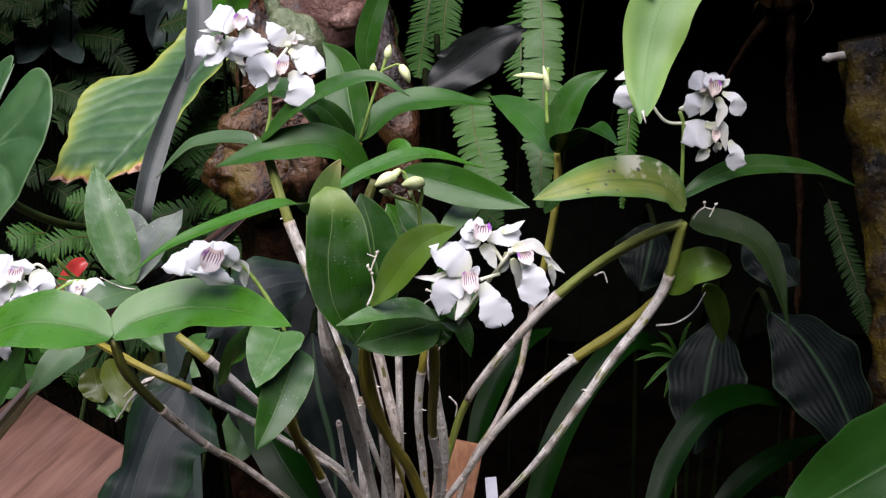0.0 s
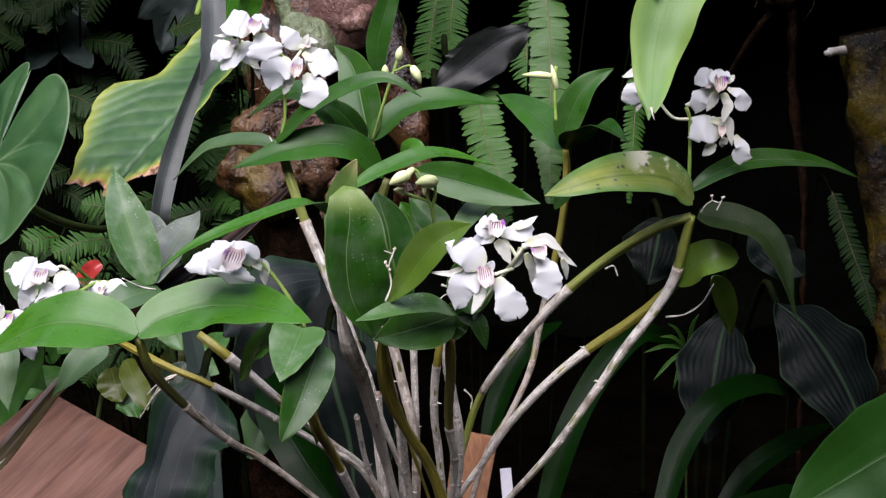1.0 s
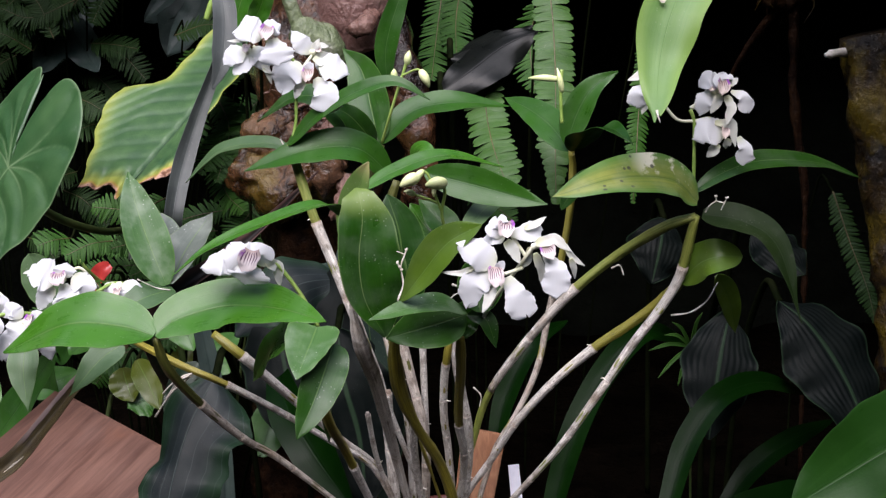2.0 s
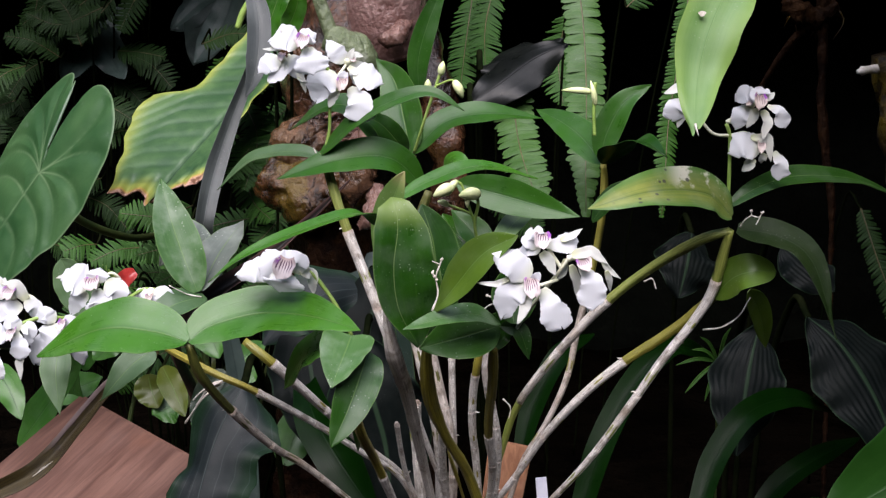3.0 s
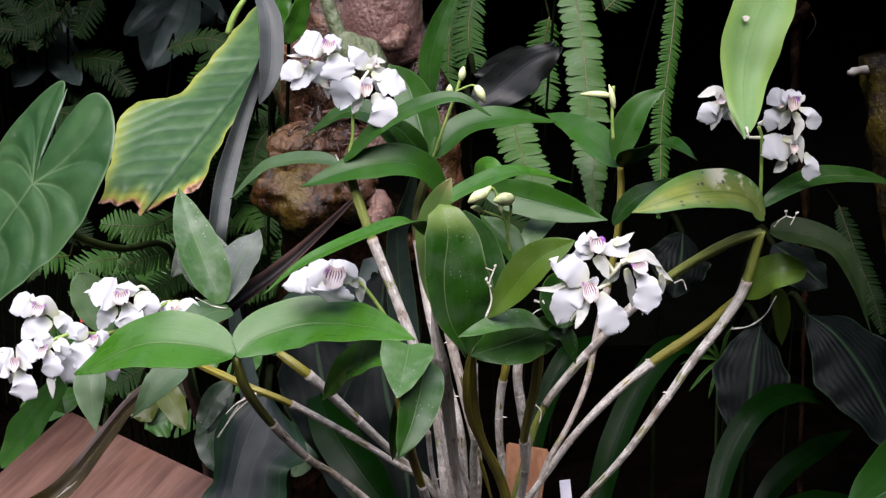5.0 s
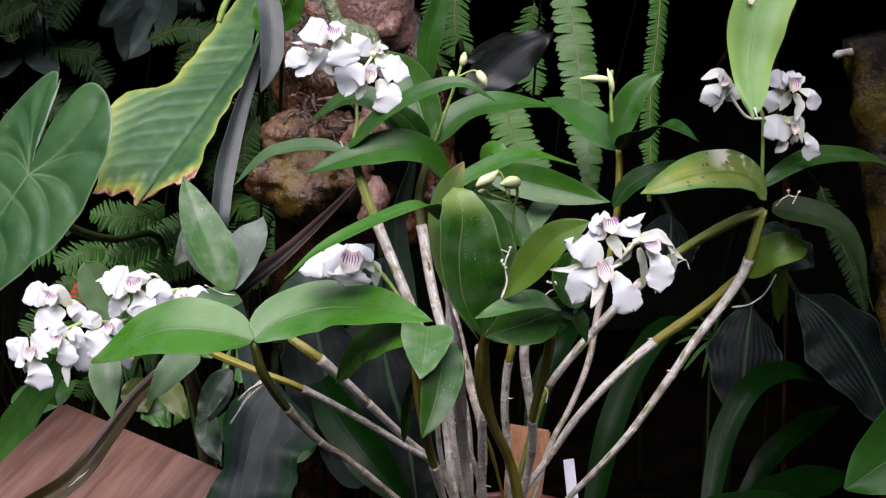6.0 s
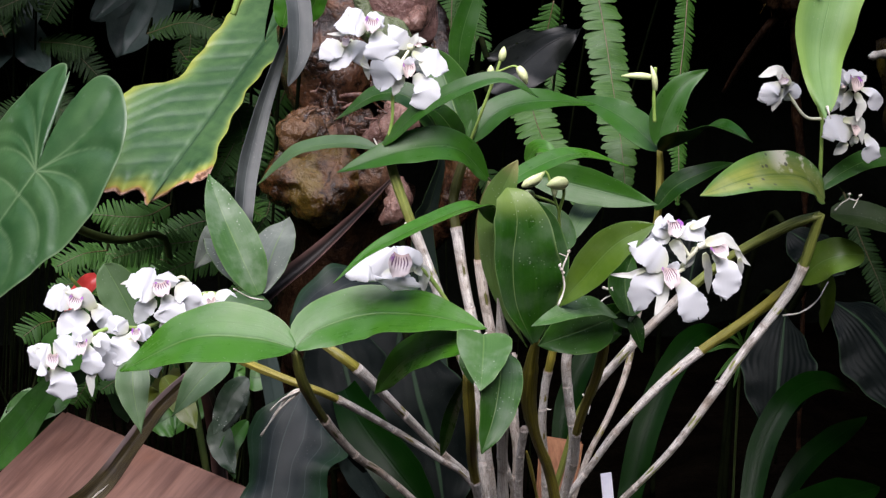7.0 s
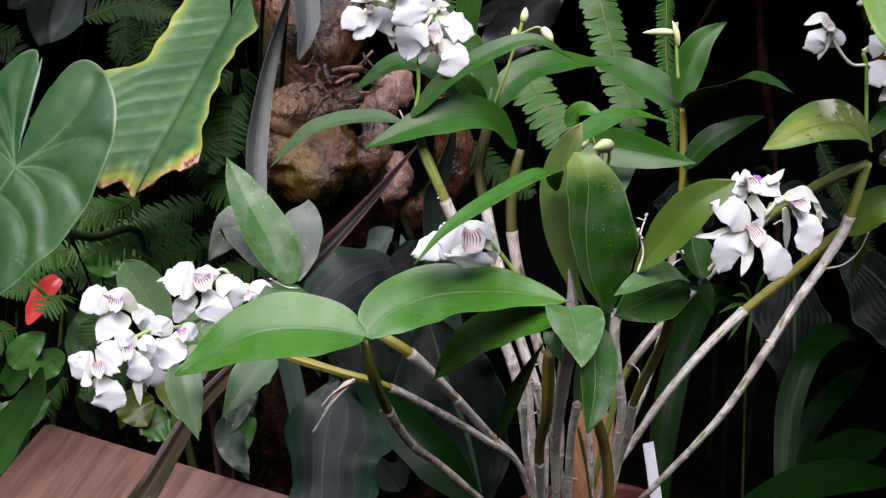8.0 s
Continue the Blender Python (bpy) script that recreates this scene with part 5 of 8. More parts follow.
orchid_flower((0.1653, 0.7520, 1.1652), [
    ("petal", (0.1648, 0.7510, 1.1674), (0.1633, 0.7495, 1.1712), (0.1646, 0.7520, 1.1751), 0.0123),
    ("sepal", (0.1671, 0.7510, 1.1674), (0.1706, 0.7522, 1.1694), (0.1736, 0.7540, 1.1715), 0.0058),
    ("fan", (0.1688, 0.7510, 1.1636), (0.1762, 0.7483, 1.1599), (0.1796, 0.7500, 1.1501), 0.0101),
    ("sepal", (0.1619, 0.7510, 1.1616), (0.1595, 0.7504, 1.1558), (0.1564, 0.7510, 1.1499), 0.0072),
    ("sepal", (0.1658, 0.7510, 1.1608), (0.1688, 0.7486, 1.1534), (0.1658, 0.7480, 1.1432), 0.0076),
], (0.1639, 0.7490, 1.1704), (0.1602, 0.7410, 1.1606), 0.0101, dusky=True)
orchid_flower((0.1665, 0.7550, 1.1375), [
    ("petal", (0.1661, 0.7540, 1.1376), (0.1539, 0.7507, 1.1389), (0.1457, 0.7520, 1.1346), 0.0188),
    ("sepal", (0.1616, 0.7540, 1.1302), (0.1587, 0.7540, 1.1251), (0.1553, 0.7550, 1.1217), 0.0080),
    ("sepal", (0.1597, 0.7540, 1.1434), (0.1701, 0.7528, 1.1428), (0.1729, 0.7530, 1.1285), 0.0072),
    ("fan", (0.1747, 0.7540, 1.1343), (0.1790, 0.7525, 1.1268), (0.1788, 0.7550, 1.1161), 0.0116),
    ("sepal", (0.1693, 0.7540, 1.1330), (0.1676, 0.7552, 1.1292), (0.1676, 0.7570, 1.1268), 0.0058),
], (0.1660, 0.7520, 1.1407), (0.1637, 0.7440, 1.1332), 0.0065, dusky=True)

# flower stalks and buds
flower_stalk([(0.0081, 0.7100, 1.0282), (0.0167, 0.7000, 1.0445), (0.0321, 0.6750, 1.0718), (0.0376, 0.6700, 1.0809)], 0.0012, CREAM)
flower_stalk([(0.0336, 0.6740, 1.0736), (0.0268, 0.6740, 1.0836), (0.0246, 0.6750, 1.0874)], 0.0011, CREAM)
flower_stalk([(0.0312, 0.6780, 1.0662), (0.0206, 0.6640, 1.0658)], 0.0011, CREAM)
flower_stalk([(0.0369, 0.6700, 1.0803), (0.0418, 0.6670, 1.0821), (0.0459, 0.6660, 1.0796)], 0.002, CREAM)
flower_stalk([(-0.0921, 0.7000, 1.0274), (-0.0988, 0.7000, 1.0421), (-0.1071, 0.7000, 1.0559), (-0.1171, 0.7000, 1.0680), (-0.1254, 0.7000, 1.0687)], 0.0013, STALK)
flower_stalk([(-0.2102, 0.8180, 1.0272), (-0.2290, 0.8150, 1.0308), (-0.2449, 0.8080, 1.0359), (-0.2569, 0.7900, 1.0306), (-0.2776, 0.7650, 1.0250), (-0.2941, 0.7450, 1.0298), (-0.3064, 0.7380, 1.0280), (-0.3255, 0.7300, 1.0158)], 0.0013, STALK)
flower_stalk([(-0.2511, 0.7900, 1.0363), (-0.2517, 0.7700, 1.0499), (-0.2568, 0.7660, 1.0551), (-0.2643, 0.7660, 1.0489)], 0.001, CREAM)
flower_stalk([(-0.2941, 0.7450, 1.0306), (-0.2999, 0.7450, 1.0408), (-0.3057, 0.7450, 1.0444), (-0.3176, 0.7460, 1.0422)], 0.001, CREAM)
flower_stalk([(-0.1224, 0.8450, 1.1261), (-0.1182, 0.8450, 1.1427), (-0.1173, 0.8450, 1.1604), (-0.1140, 0.8450, 1.1780), (-0.1216, 0.8420, 1.1898), (-0.1346, 0.8300, 1.1995)], 0.0012, STALK)
flower_stalk([(-0.1140, 0.8450, 1.1780), (-0.1029, 0.8510, 1.1927)], 0.0011, CREAM)
flower_stalk([(-0.1216, 0.8420, 1.1898), (-0.1333, 0.8420, 1.1878), (-0.1455, 0.8400, 1.1967)], 0.001, CREAM)
flower_stalk([(0.1470, 0.7560, 1.0961), (0.1474, 0.7570, 1.1198), (0.1471, 0.7570, 1.1434), (0.1446, 0.7570, 1.1520)], 0.0012, STALK)
flower_stalk([(0.1470, 0.7570, 1.1445), (0.1378, 0.7570, 1.1452), (0.1314, 0.7570, 1.1506), (0.1211, 0.7590, 1.1667)], 0.001, CREAM)
flower_stalk([(0.1470, 0.7570, 1.1445), (0.1579, 0.7570, 1.1459), (0.1668, 0.7570, 1.1364)], 0.001, CREAM)
flower_stalk([(0.1444, 0.7570, 1.1531), (0.1557, 0.7570, 1.1542), (0.1662, 0.7560, 1.1639)], 0.001, CREAM)
flower_stalk([(0.1444, 0.7570, 1.1531), (0.1519, 0.7570, 1.1578), (0.1585, 0.7570, 1.1642)], 0.001, CREAM)
flower_stalk([(-0.0593, 0.8820, 1.1233), (-0.0503, 0.8720, 1.1508), (-0.0417, 0.8680, 1.1753), (-0.0385, 0.8680, 1.1853)], 0.0011, STALK)
flower_stalk([(-0.0425, 0.8680, 1.1732), (-0.0320, 0.8620, 1.1775), (-0.0278, 0.8580, 1.1756)], 0.0008, STALK)
orchid_bud((-0.0389, 0.8680, 1.1813), (-0.0369, 0.8680, 1.1909), 0.0029)
orchid_bud((-0.0482, 0.8600, 1.1708), (-0.0479, 0.8590, 1.1784), 0.0026)
orchid_bud((-0.0290, 0.8580, 1.1768), (-0.0230, 0.8570, 1.1649), 0.0033)
flower_stalk([(-0.0425, 0.8680, 1.1724), (-0.0477, 0.8610, 1.1703)], 0.0008, STALK)
flower_stalk([(-0.0111, 0.8000, 1.0590), (-0.0146, 0.7920, 1.0755), (-0.0156, 0.7880, 1.0854), (-0.0134, 0.7850, 1.0968), (-0.0144, 0.7840, 1.1054)], 0.0011, STALK)
flower_stalk([(-0.0159, 0.7880, 1.0854), (-0.0191, 0.7860, 1.0942), (-0.0223, 0.7850, 1.1044), (-0.0245, 0.7840, 1.1107), (-0.0280, 0.7830, 1.1131)], 0.0009, STALK)
flower_stalk([(-0.0173, 0.7870, 1.0904), (-0.0267, 0.7850, 1.0946), (-0.0351, 0.7840, 1.0975)], 0.0009, STALK)
orchid_bud((-0.0128, 0.7830, 1.1047), (-0.0262, 0.7780, 1.1040), 0.0046)
orchid_bud((-0.0206, 0.7810, 1.1029), (-0.0207, 0.7790, 1.0959), 0.0017)
orchid_bud((-0.0276, 0.7830, 1.1131), (-0.0342, 0.7780, 1.1058), 0.0025)
orchid_bud((-0.0305, 0.7800, 1.1098), (-0.0430, 0.7750, 1.1040), 0.0042)
orchid_bud((-0.0336, 0.7840, 1.0971), (-0.0407, 0.7820, 1.0997), 0.0022)
flower_stalk([(0.0735, 0.8720, 1.1362), (0.0727, 0.8720, 1.1547), (0.0736, 0.8730, 1.1751)], 0.0013, STALK)
orchid_bud((0.0717, 0.8730, 1.1681), (0.0493, 0.8750, 1.1693), 0.0026)
orchid_bud((0.0738, 0.8720, 1.1588), (0.0701, 0.8720, 1.1763), 0.0022)

# dry spent flower twigs and shreds
dry_twig([(0.1528, 0.7450, 1.0873), (0.1547, 0.7400, 1.0926), (0.1576, 0.7370, 1.0957), (0.1573, 0.7360, 1.0987)], 0.0005)
dry_twig([(0.1576, 0.7370, 1.0957), (0.1624, 0.7360, 1.0947), (0.1640, 0.7350, 1.0979)], 0.0004)
dry_twig([(0.1631, 0.7360, 1.0950), (0.1609, 0.7370, 1.0899)], 0.0004)
dry_twig([(0.1566, 0.7360, 1.0984), (0.1581, 0.7360, 1.0990)], 0.0009)
dry_twig([(0.1633, 0.7350, 1.0973), (0.1651, 0.7350, 1.0983)], 0.0009)
dry_twig([(-0.0423, 0.6750, 1.0485), (-0.0388, 0.6750, 1.0585), (-0.0399, 0.6750, 1.0688), (-0.0376, 0.6750, 1.0758), (-0.0364, 0.6750, 1.0790)], 0.0006)
dry_twig([(-0.0395, 0.6750, 1.0669), (-0.0420, 0.6740, 1.0716), (-0.0411, 0.6740, 1.0723)], 0.0010)
dry_twig([(-0.0377, 0.6750, 1.0764), (-0.0421, 0.6740, 1.0784)], 0.0004)
dry_twig([(-0.0370, 0.6750, 1.0787), (-0.0357, 0.6750, 1.0799)], 0.0009)
dry_twig([(-0.0138, 0.7000, 1.0407), (-0.0094, 0.7000, 1.0456), (-0.0047, 0.7000, 1.0481), (-0.0041, 0.7000, 1.0515)], 0.0006)
dry_twig([(-0.0102, 0.7000, 1.0527), (-0.0068, 0.7000, 1.0516), (-0.0041, 0.7000, 1.0521)], 0.0008)
dry_twig([(0.1401, 0.7900, 1.0097), (0.1529, 0.7900, 1.0114), (0.1643, 0.7900, 1.0191), (0.1718, 0.7900, 1.0320)], 0.0006)
dry_twig([(0.0985, 0.7850, 1.0442), (0.1037, 0.7830, 1.0465), (0.1064, 0.7820, 1.0398)], 0.0007)
dry_twig([(-0.1265, 0.8500, 1.1224), (-0.1304, 0.8500, 1.1304)], 0.0008)
dry_twig([(-0.2079, 0.8160, 1.0284), (-0.2167, 0.8100, 1.0317), (-0.2264, 0.8000, 1.0398)], 0.0006)
dry_twig([(-0.1850, 0.7650, 0.9807), (-0.1977, 0.7650, 0.9703), (-0.2050, 0.7660, 0.9612), (-0.2117, 0.7670, 0.9512)], 0.0009)
dry_twig([(-0.1850, 0.7650, 0.9814), (-0.1939, 0.7650, 0.9775), (-0.2035, 0.7660, 0.9637)], 0.0012)
dry_twig([(-0.1868, 0.7640, 0.9804), (-0.1982, 0.7640, 0.9751), (-0.2055, 0.7650, 0.9678)], 0.0007)
dry_twig([(0.0041, 0.8000, 0.9582), (0.0093, 0.8000, 0.9520), (0.0082, 0.8000, 0.9439)], 0.0006)


# ---- pot, stake and plant tag ----
def lathe(profile, centre, sides=40):
    ang = np.linspace(0, 2 * math.pi, sides, endpoint=False)
    verts = np.concatenate([np.stack([centre[0] + r * np.cos(ang), centre[1] + r * np.sin(ang), np.full(sides, z)], 1) for r, z in profile])
    faces = []
    for i in range(len(profile) - 1):
        for j in range(sides):
            k = (j + 1) % sides
            faces.append((i * sides + j, i * sides + k, (i + 1) * sides + k, (i + 1) * sides + j))
    faces.append(tuple(range(sides - 1, -1, -1)))
    return verts, faces


def build_pot():
    pot = thing("flower_pot", (POT.x, POT.y, GROUND), "dark red glazed clay pot filled with bark mix", "pot")
    z = POT.z
    prof = [(0.038, GROUND), (0.040, GROUND + 0.002), (0.052, z - 0.020), (0.052, z - 0.018), (0.057, z - 0.016), (0.058, z - 0.002), (0.0565, z), (0.0535, z), (0.052, z - 0.003), (0.050, z - 0.03), (0.036, GROUND + 0.008)]
    v, f = lathe(prof, POT)
    mesh_object("pot_body", v, f, POT_CLAY, pot)
    rng = np.random.default_rng(3)
    ang, rad = np.linspace(0, 2 * math.pi, 28, endpoint=False), np.linspace(0.0, 0.0508, 9)
    verts = [(POT.x + r * math.cos(a), POT.y + r * math.sin(a), z - 0.016 + 0.004 * rng.uniform(-1, 1)) for r in rad for a in ang]
    faces = [(i * 28 + j, i * 28 + (j + 1) % 28, (i + 1) * 28 + (j + 1) % 28, (i + 1) * 28 + j) for i in range(8) for j in range(28)]
    mesh_object("bark_mix", verts, faces, BARK_MIX, pot, None, "dark chopped bark potting mix")


def slab(corners, thick, bevel=0.0015, segments=2):
    """A flat board from four corners, with softened edges."""
    c = [Vector(q) for q in corners]
    nrm = (c[1] - c[0]).cross(c[3] - c[0]).normalized()
    bm = bmesh.new()
    top = [bm.verts.new(q) for q in c]
    bot = [bm.verts.new(q - nrm * thick) for q in c]
    bm.faces.new(top)
    bm.faces.new(bot[::-1])
    for i in range(4):
        j = (i + 1) % 4
        bm.faces.new((top[i], bot[i], bot[j], top[j]))
    bmesh.ops.recalc_face_normals(bm, faces=bm.faces)
    bmesh.ops.bevel(bm, geom=bm.edges[:], offset=bevel, segments=segments, affect="EDGES")
    bm.verts.ensure_lookup_table()
    verts = np.array([v.co[:] for v in bm.verts])
    faces = [tuple(v.index for v in f.verts) for f in bm.faces]
    bm.free()
    return verts, faces


build_pot()
v, f = slab([(-0.0026, 0.905, 0.8955), (0.0315, 0.905, 0.888), (0.018, 0.885, 0.828), (-0.012, 0.885, 0.828)], 0.003)
tagged(mesh_object("wooden_label", v, f, STAKE_WOOD, smooth=False), "reddish brown thin wooden label stuck in the pot", "label")
v, f = slab([(0.0302, 0.848, 0.8830), (0.0384, 0.848, 0.8838), (0.0435, 0.842, 0.826), (0.0345, 0.842, 0.826)], 0.0009, 0.0003, 1)
tagged(mesh_object("plant_tag", v, f, TAG_PLASTIC, smooth=False), "pale lilac white plastic plant tag standing in the pot", "plant tag")

# ---- plants round the pot ----
def plant(name, x, y, label, category="plant"):
    repeats = {"pleated_leaf_plant": "pleated plants", "shade_fern": "ferns in the shade"}
    return thing(name, (x, y, GROUND), label, category, repeats.get(name, ""))


anthurium = plant("anthurium", -0.30, 1.20, "anthurium with glossy heart-shaped leaves, one yellowing, and red spathe", "anthurium")
grey_strap = plant("grey_strap_plant", -0.25, 0.93, "plant with long dusty grey-green strap leaves, folded at the tip", "plant")
dark_strap = plant("dark_strap_plant", -0.42, 0.70, "plant with two long dark brown keeled strap leaves", "plant")
pleated_left = plant("pleated_leaf_plant", -0.15, 0.92, "plant with dark grey-green pleated drooping leaves", "plant")
pleated_right = plant("pleated_leaf_plant", 0.26, 1.02, "plant with dark pleated leaves, deep shade put into their colour", "plant")
strap_clump = plant("strap_leaf_plant", 0.16, 0.96, "clump of arching green glossy strap leaves, colour darkened for shade", "plant")
broad_plant = plant("broad_leaf_plant", 0.45, 0.80, "plant with a broad mid-green pointed leaf", "plant")
sheen_plant = plant("dark_leaf_plant", 0.03, 1.16, "plant with near-black glossy leaves", "plant")
lobed_plant = plant("lobed_leaf_plant", -0.45, 1.78, "dim plant with dark lobed leaves in the shade", "plant")
low_plant = plant("undergrowth_plant", -0.40, 1.20, "low leafy green undergrowth beside the board", "plant")
speckled_plant = plant("speckled_begonia", -0.26, 1.00, "begonia with dark leaves speckled white", "begonia")


def petiole(owner, points, r, material):
    v, f, w = tube(points, lambda u: r * (1 + 0.1 * math.sin(u * 9)), 36, 8, 0.05, seed())
    mesh_object("petiole", v, f, material, owner, w)


def root_to_ground(owner, start, r, material):
    """A leaf stalk from a blade's foot down to the plant's base."""
    a, b = np.array(start), np.array(owner.location)
    b = b + np.array([np.random.uniform(-0.02, 0.02), np.random.uniform(-0.02, 0.02), -0.01])
    b = np.array([a[0] * 0.7 + b[0] * 0.3, max(a[1] + 0.16, b[1]), b[2]])
    if a[2] > b[2] + 0.03:
        petiole(owner, [a, a + np.array([0, 0.05, 0.004]), a * 0.55 + b * 0.45 + np.array([0, 0.05, 0.03]), b], r, material)


def bezier(a, b, c, count=14):
    q = np.linspace(0, 1, count)[:, None]
    return (1 - q) ** 2 * np.array(a) + 2 * q * (1 - q) * np.array(b) + q ** 2 * np.array(c)


def nerve_distance(flat, nerves):
    """The distance of every place of a blade from its nearest nerve, and how far along that nerve it lies."""
    near, along = np.full(flat.shape[:2], 9.0), np.zeros(flat.shape[:2])
    for line in nerves:
        for k in range(len(line) - 1):
            a, b = line[k], line[k + 1]
            run = b - a
            q = np.clip(((flat - a) @ run) / max(run @ run, 1e-12), 0, 1)
            d = np.linalg.norm(flat - a - q[..., None] * run, axis=-1)
            along = np.where(d < near, (k + q) / (len(line) - 1), along)
            near = np.minimum(near, d)
    return near, along


def heart_leaf(owner, sinus, tip, face, outline, material, label, bulge=0.0021):
    """Heart-shaped blade. outline: (angle from the midrib in degrees, reach) round the place where the stalk joins; the blade swells between its nerves."""
    sinus, tip, face = np.array(sinus), np.array(tip), unit(np.array(face, float))
    axis = unit(tip - sinus)
    face = unit(face - axis * np.dot(face, axis))
    side = np.cross(axis, face)
    long = np.linalg.norm(tip - sinus)
    deg, rad = np.array(outline).T
    ang = np.linspace(deg[0], deg[-1], 190)
    reach = np.interp(ang, deg, rad)
    reach[3:-3] = np.convolve(reach, np.ones(7) / 7, "same")[3:-3]
    rho = np.linspace(0.004, 1.0, 60)
    a = reach[:, None] * rho[None, :] * np.cos(np.radians(ang))[:, None]
    s = reach[:, None] * rho[None, :] * np.sin(np.radians(ang))[:, None]
    flat = np.stack([a, s], -1)

    def polar(d, r):
        q = r * np.interp(d, deg, rad)
        return np.array([q * math.cos(math.radians(d)), q * math.sin(math.radians(d))])

    nerves = [np.array([[0.0, 0.0], [long * 0.97, 0.0]])]
    for sgn in (-1, 1):
        for end, mid in ((168 if sgn < 0 else 138, 150 if sgn < 0 else 128), (135 if sgn < 0 else 112, 150 if sgn < 0 else 128), (100 if sgn < 0 else 84, 125 if sgn < 0 else 112), (66, 98)):
            nerves.append(bezier((0, 0), polar(sgn * mid, 0.62), polar(sgn * end, 0.90)))
        for start, end, mid in ((0.14, 44, 72), (0.32, 26, 42), (0.52, 14, 22), (0.68, 8, 12)):
            nerves.append(bezier((start * long, 0), polar(sgn * mid, 0.72), polar(sgn * end, 0.93)))
    near, along = nerve_distance(flat, nerves)
    rel = np.abs(s) / 0.09
    lift = bulge * (1 - np.exp(-(near / 0.007) ** 2)) - 0.010 * rel ** 2 - 0.012 * np.maximum(0, a / long) ** 2
    lift = lift + 0.0022 * rel * np.sin(a * 55 + 2.2 * np.sign(s)) * rho[None, :] ** 3 - 0.0015 * rho[None, :] ** 6
    grid = sinus + axis * a[..., None] + side * s[..., None] + face * lift[..., None]
    nerve = np.exp(-(near / (0.0009 - 0.0004 * along)) ** 2) * (1 - 0.75 * along) ** 1.5
    verts, faces, uvs = sheet(grid, 0.0010, np.stack([np.broadcast_to(rho[None, :], a.shape), nerve], -1))
    mesh_object("leaf", verts, faces, material, owner, uvs, label)


def torn_leaf(owner, sinus, tip, face, rows, inner, ends, material, label):
    """Old heart-shaped blade, folded along the midrib, with a torn end. rows: for each side the outline as (way along the midrib, half width)."""
    sinus, tip, face = np.array(sinus), np.array(tip), unit(np.array(face, float))
    axis = unit(tip - sinus)
    toward = unit(np.array([0.06, -1.0, 0.10]))
    side = unit(np.cross(axis, face))
    pieces = []
    nu, nv = 130, 34
    for sgn, row, notch, end in zip((1, -1), rows, inner, ends):
        at, wide = np.array(row).T
        q = np.linspace(0, 1, nv)
        u = np.linspace(0, 1, nu)
        stop = np.interp(q, *np.array(end).T) + 0.0022 * np.sin(q * 13 + sgn) + 0.0008 * np.sin(q * 31)
        a = at[0] + u[:, None] * (stop[None, :] - at[0])
        first = np.where(a < 0, notch * np.abs(a / at[0]) ** 0.8, 0.0)
        s = first + (np.interp(a, at, wide) - first) * q[None, :]
        s = s + 0.0012 * np.sin(a * 170 + sgn) * q[None, :] ** 4
        late = np.clip((u[:, None] - 0.88) / 0.12, 0, 1)
        phase = (a - 0.34 * s - 0.9 * np.maximum(0, s - 0.05)) / (0.0215 if sgn > 0 else 0.019)
        groove = np.abs(phase - np.round(phase)) * 0.021
        deep = np.minimum(1.0, np.abs(s) / 0.008) * np.clip((a + 0.02) / 0.03, 0, 1)
        lift = -0.0014 * np.exp(-(groove / 0.0050) ** 2) * deep + (0.10 if sgn > 0 else 0.45) * np.abs(s) - 0.0035 * np.exp(-(s / 0.003) ** 2)
        lift = lift + 0.003 * np.sin(a * 60 + 2 * sgn) * q[None, :] ** 2 + 0.0055 * late * np.sin(q[None, :] * 15 + 2 * sgn) + 0.006 * late ** 2
        grid = sinus + axis * a[..., None] + side * (sgn * s)[..., None] + toward * lift[..., None]
        age = 0.86 * np.maximum(q[None, :], 0.15) ** 2.6
        age = np.maximum(np.broadcast_to(age, a.shape), np.broadcast_to(0.35 + 0.80 * np.clip((u[:, None] - 0.92) / 0.08, 0, 1), a.shape) * (u[:, None] > 0.92))
        if sgn < 0:
            age = np.maximum(age, 1.15 * np.clip((u[:, None] - 0.88) / 0.08, 0, 1) * np.clip((q[None, :] - 0.45) / 0.2, 0, 1))
        vein = np.maximum(0.9 * np.exp(-(groove / 0.0024) ** 2) * deep * (1 - 0.8 * q[None, :]), np.exp(-(s / 0.0016) ** 2) * (a > 0))
        tint = np.stack([age, vein], -1)
        if sgn < 0:
            grid, tint = grid[:, ::-1], tint[:, ::-1]
        pieces.append(sheet(grid, 0.0010, tint))
    n0 = len(pieces[0][0])
    verts = np.concatenate([pieces[0][0], pieces[1][0]])
    faces = list(pieces[0][1]) + [tuple(i + n0 for i in f) for f in pieces[1][1]]
    mesh_object("leaf", verts, faces, material, owner, np.concatenate([pieces[0][2], pieces[1][2]]), label)


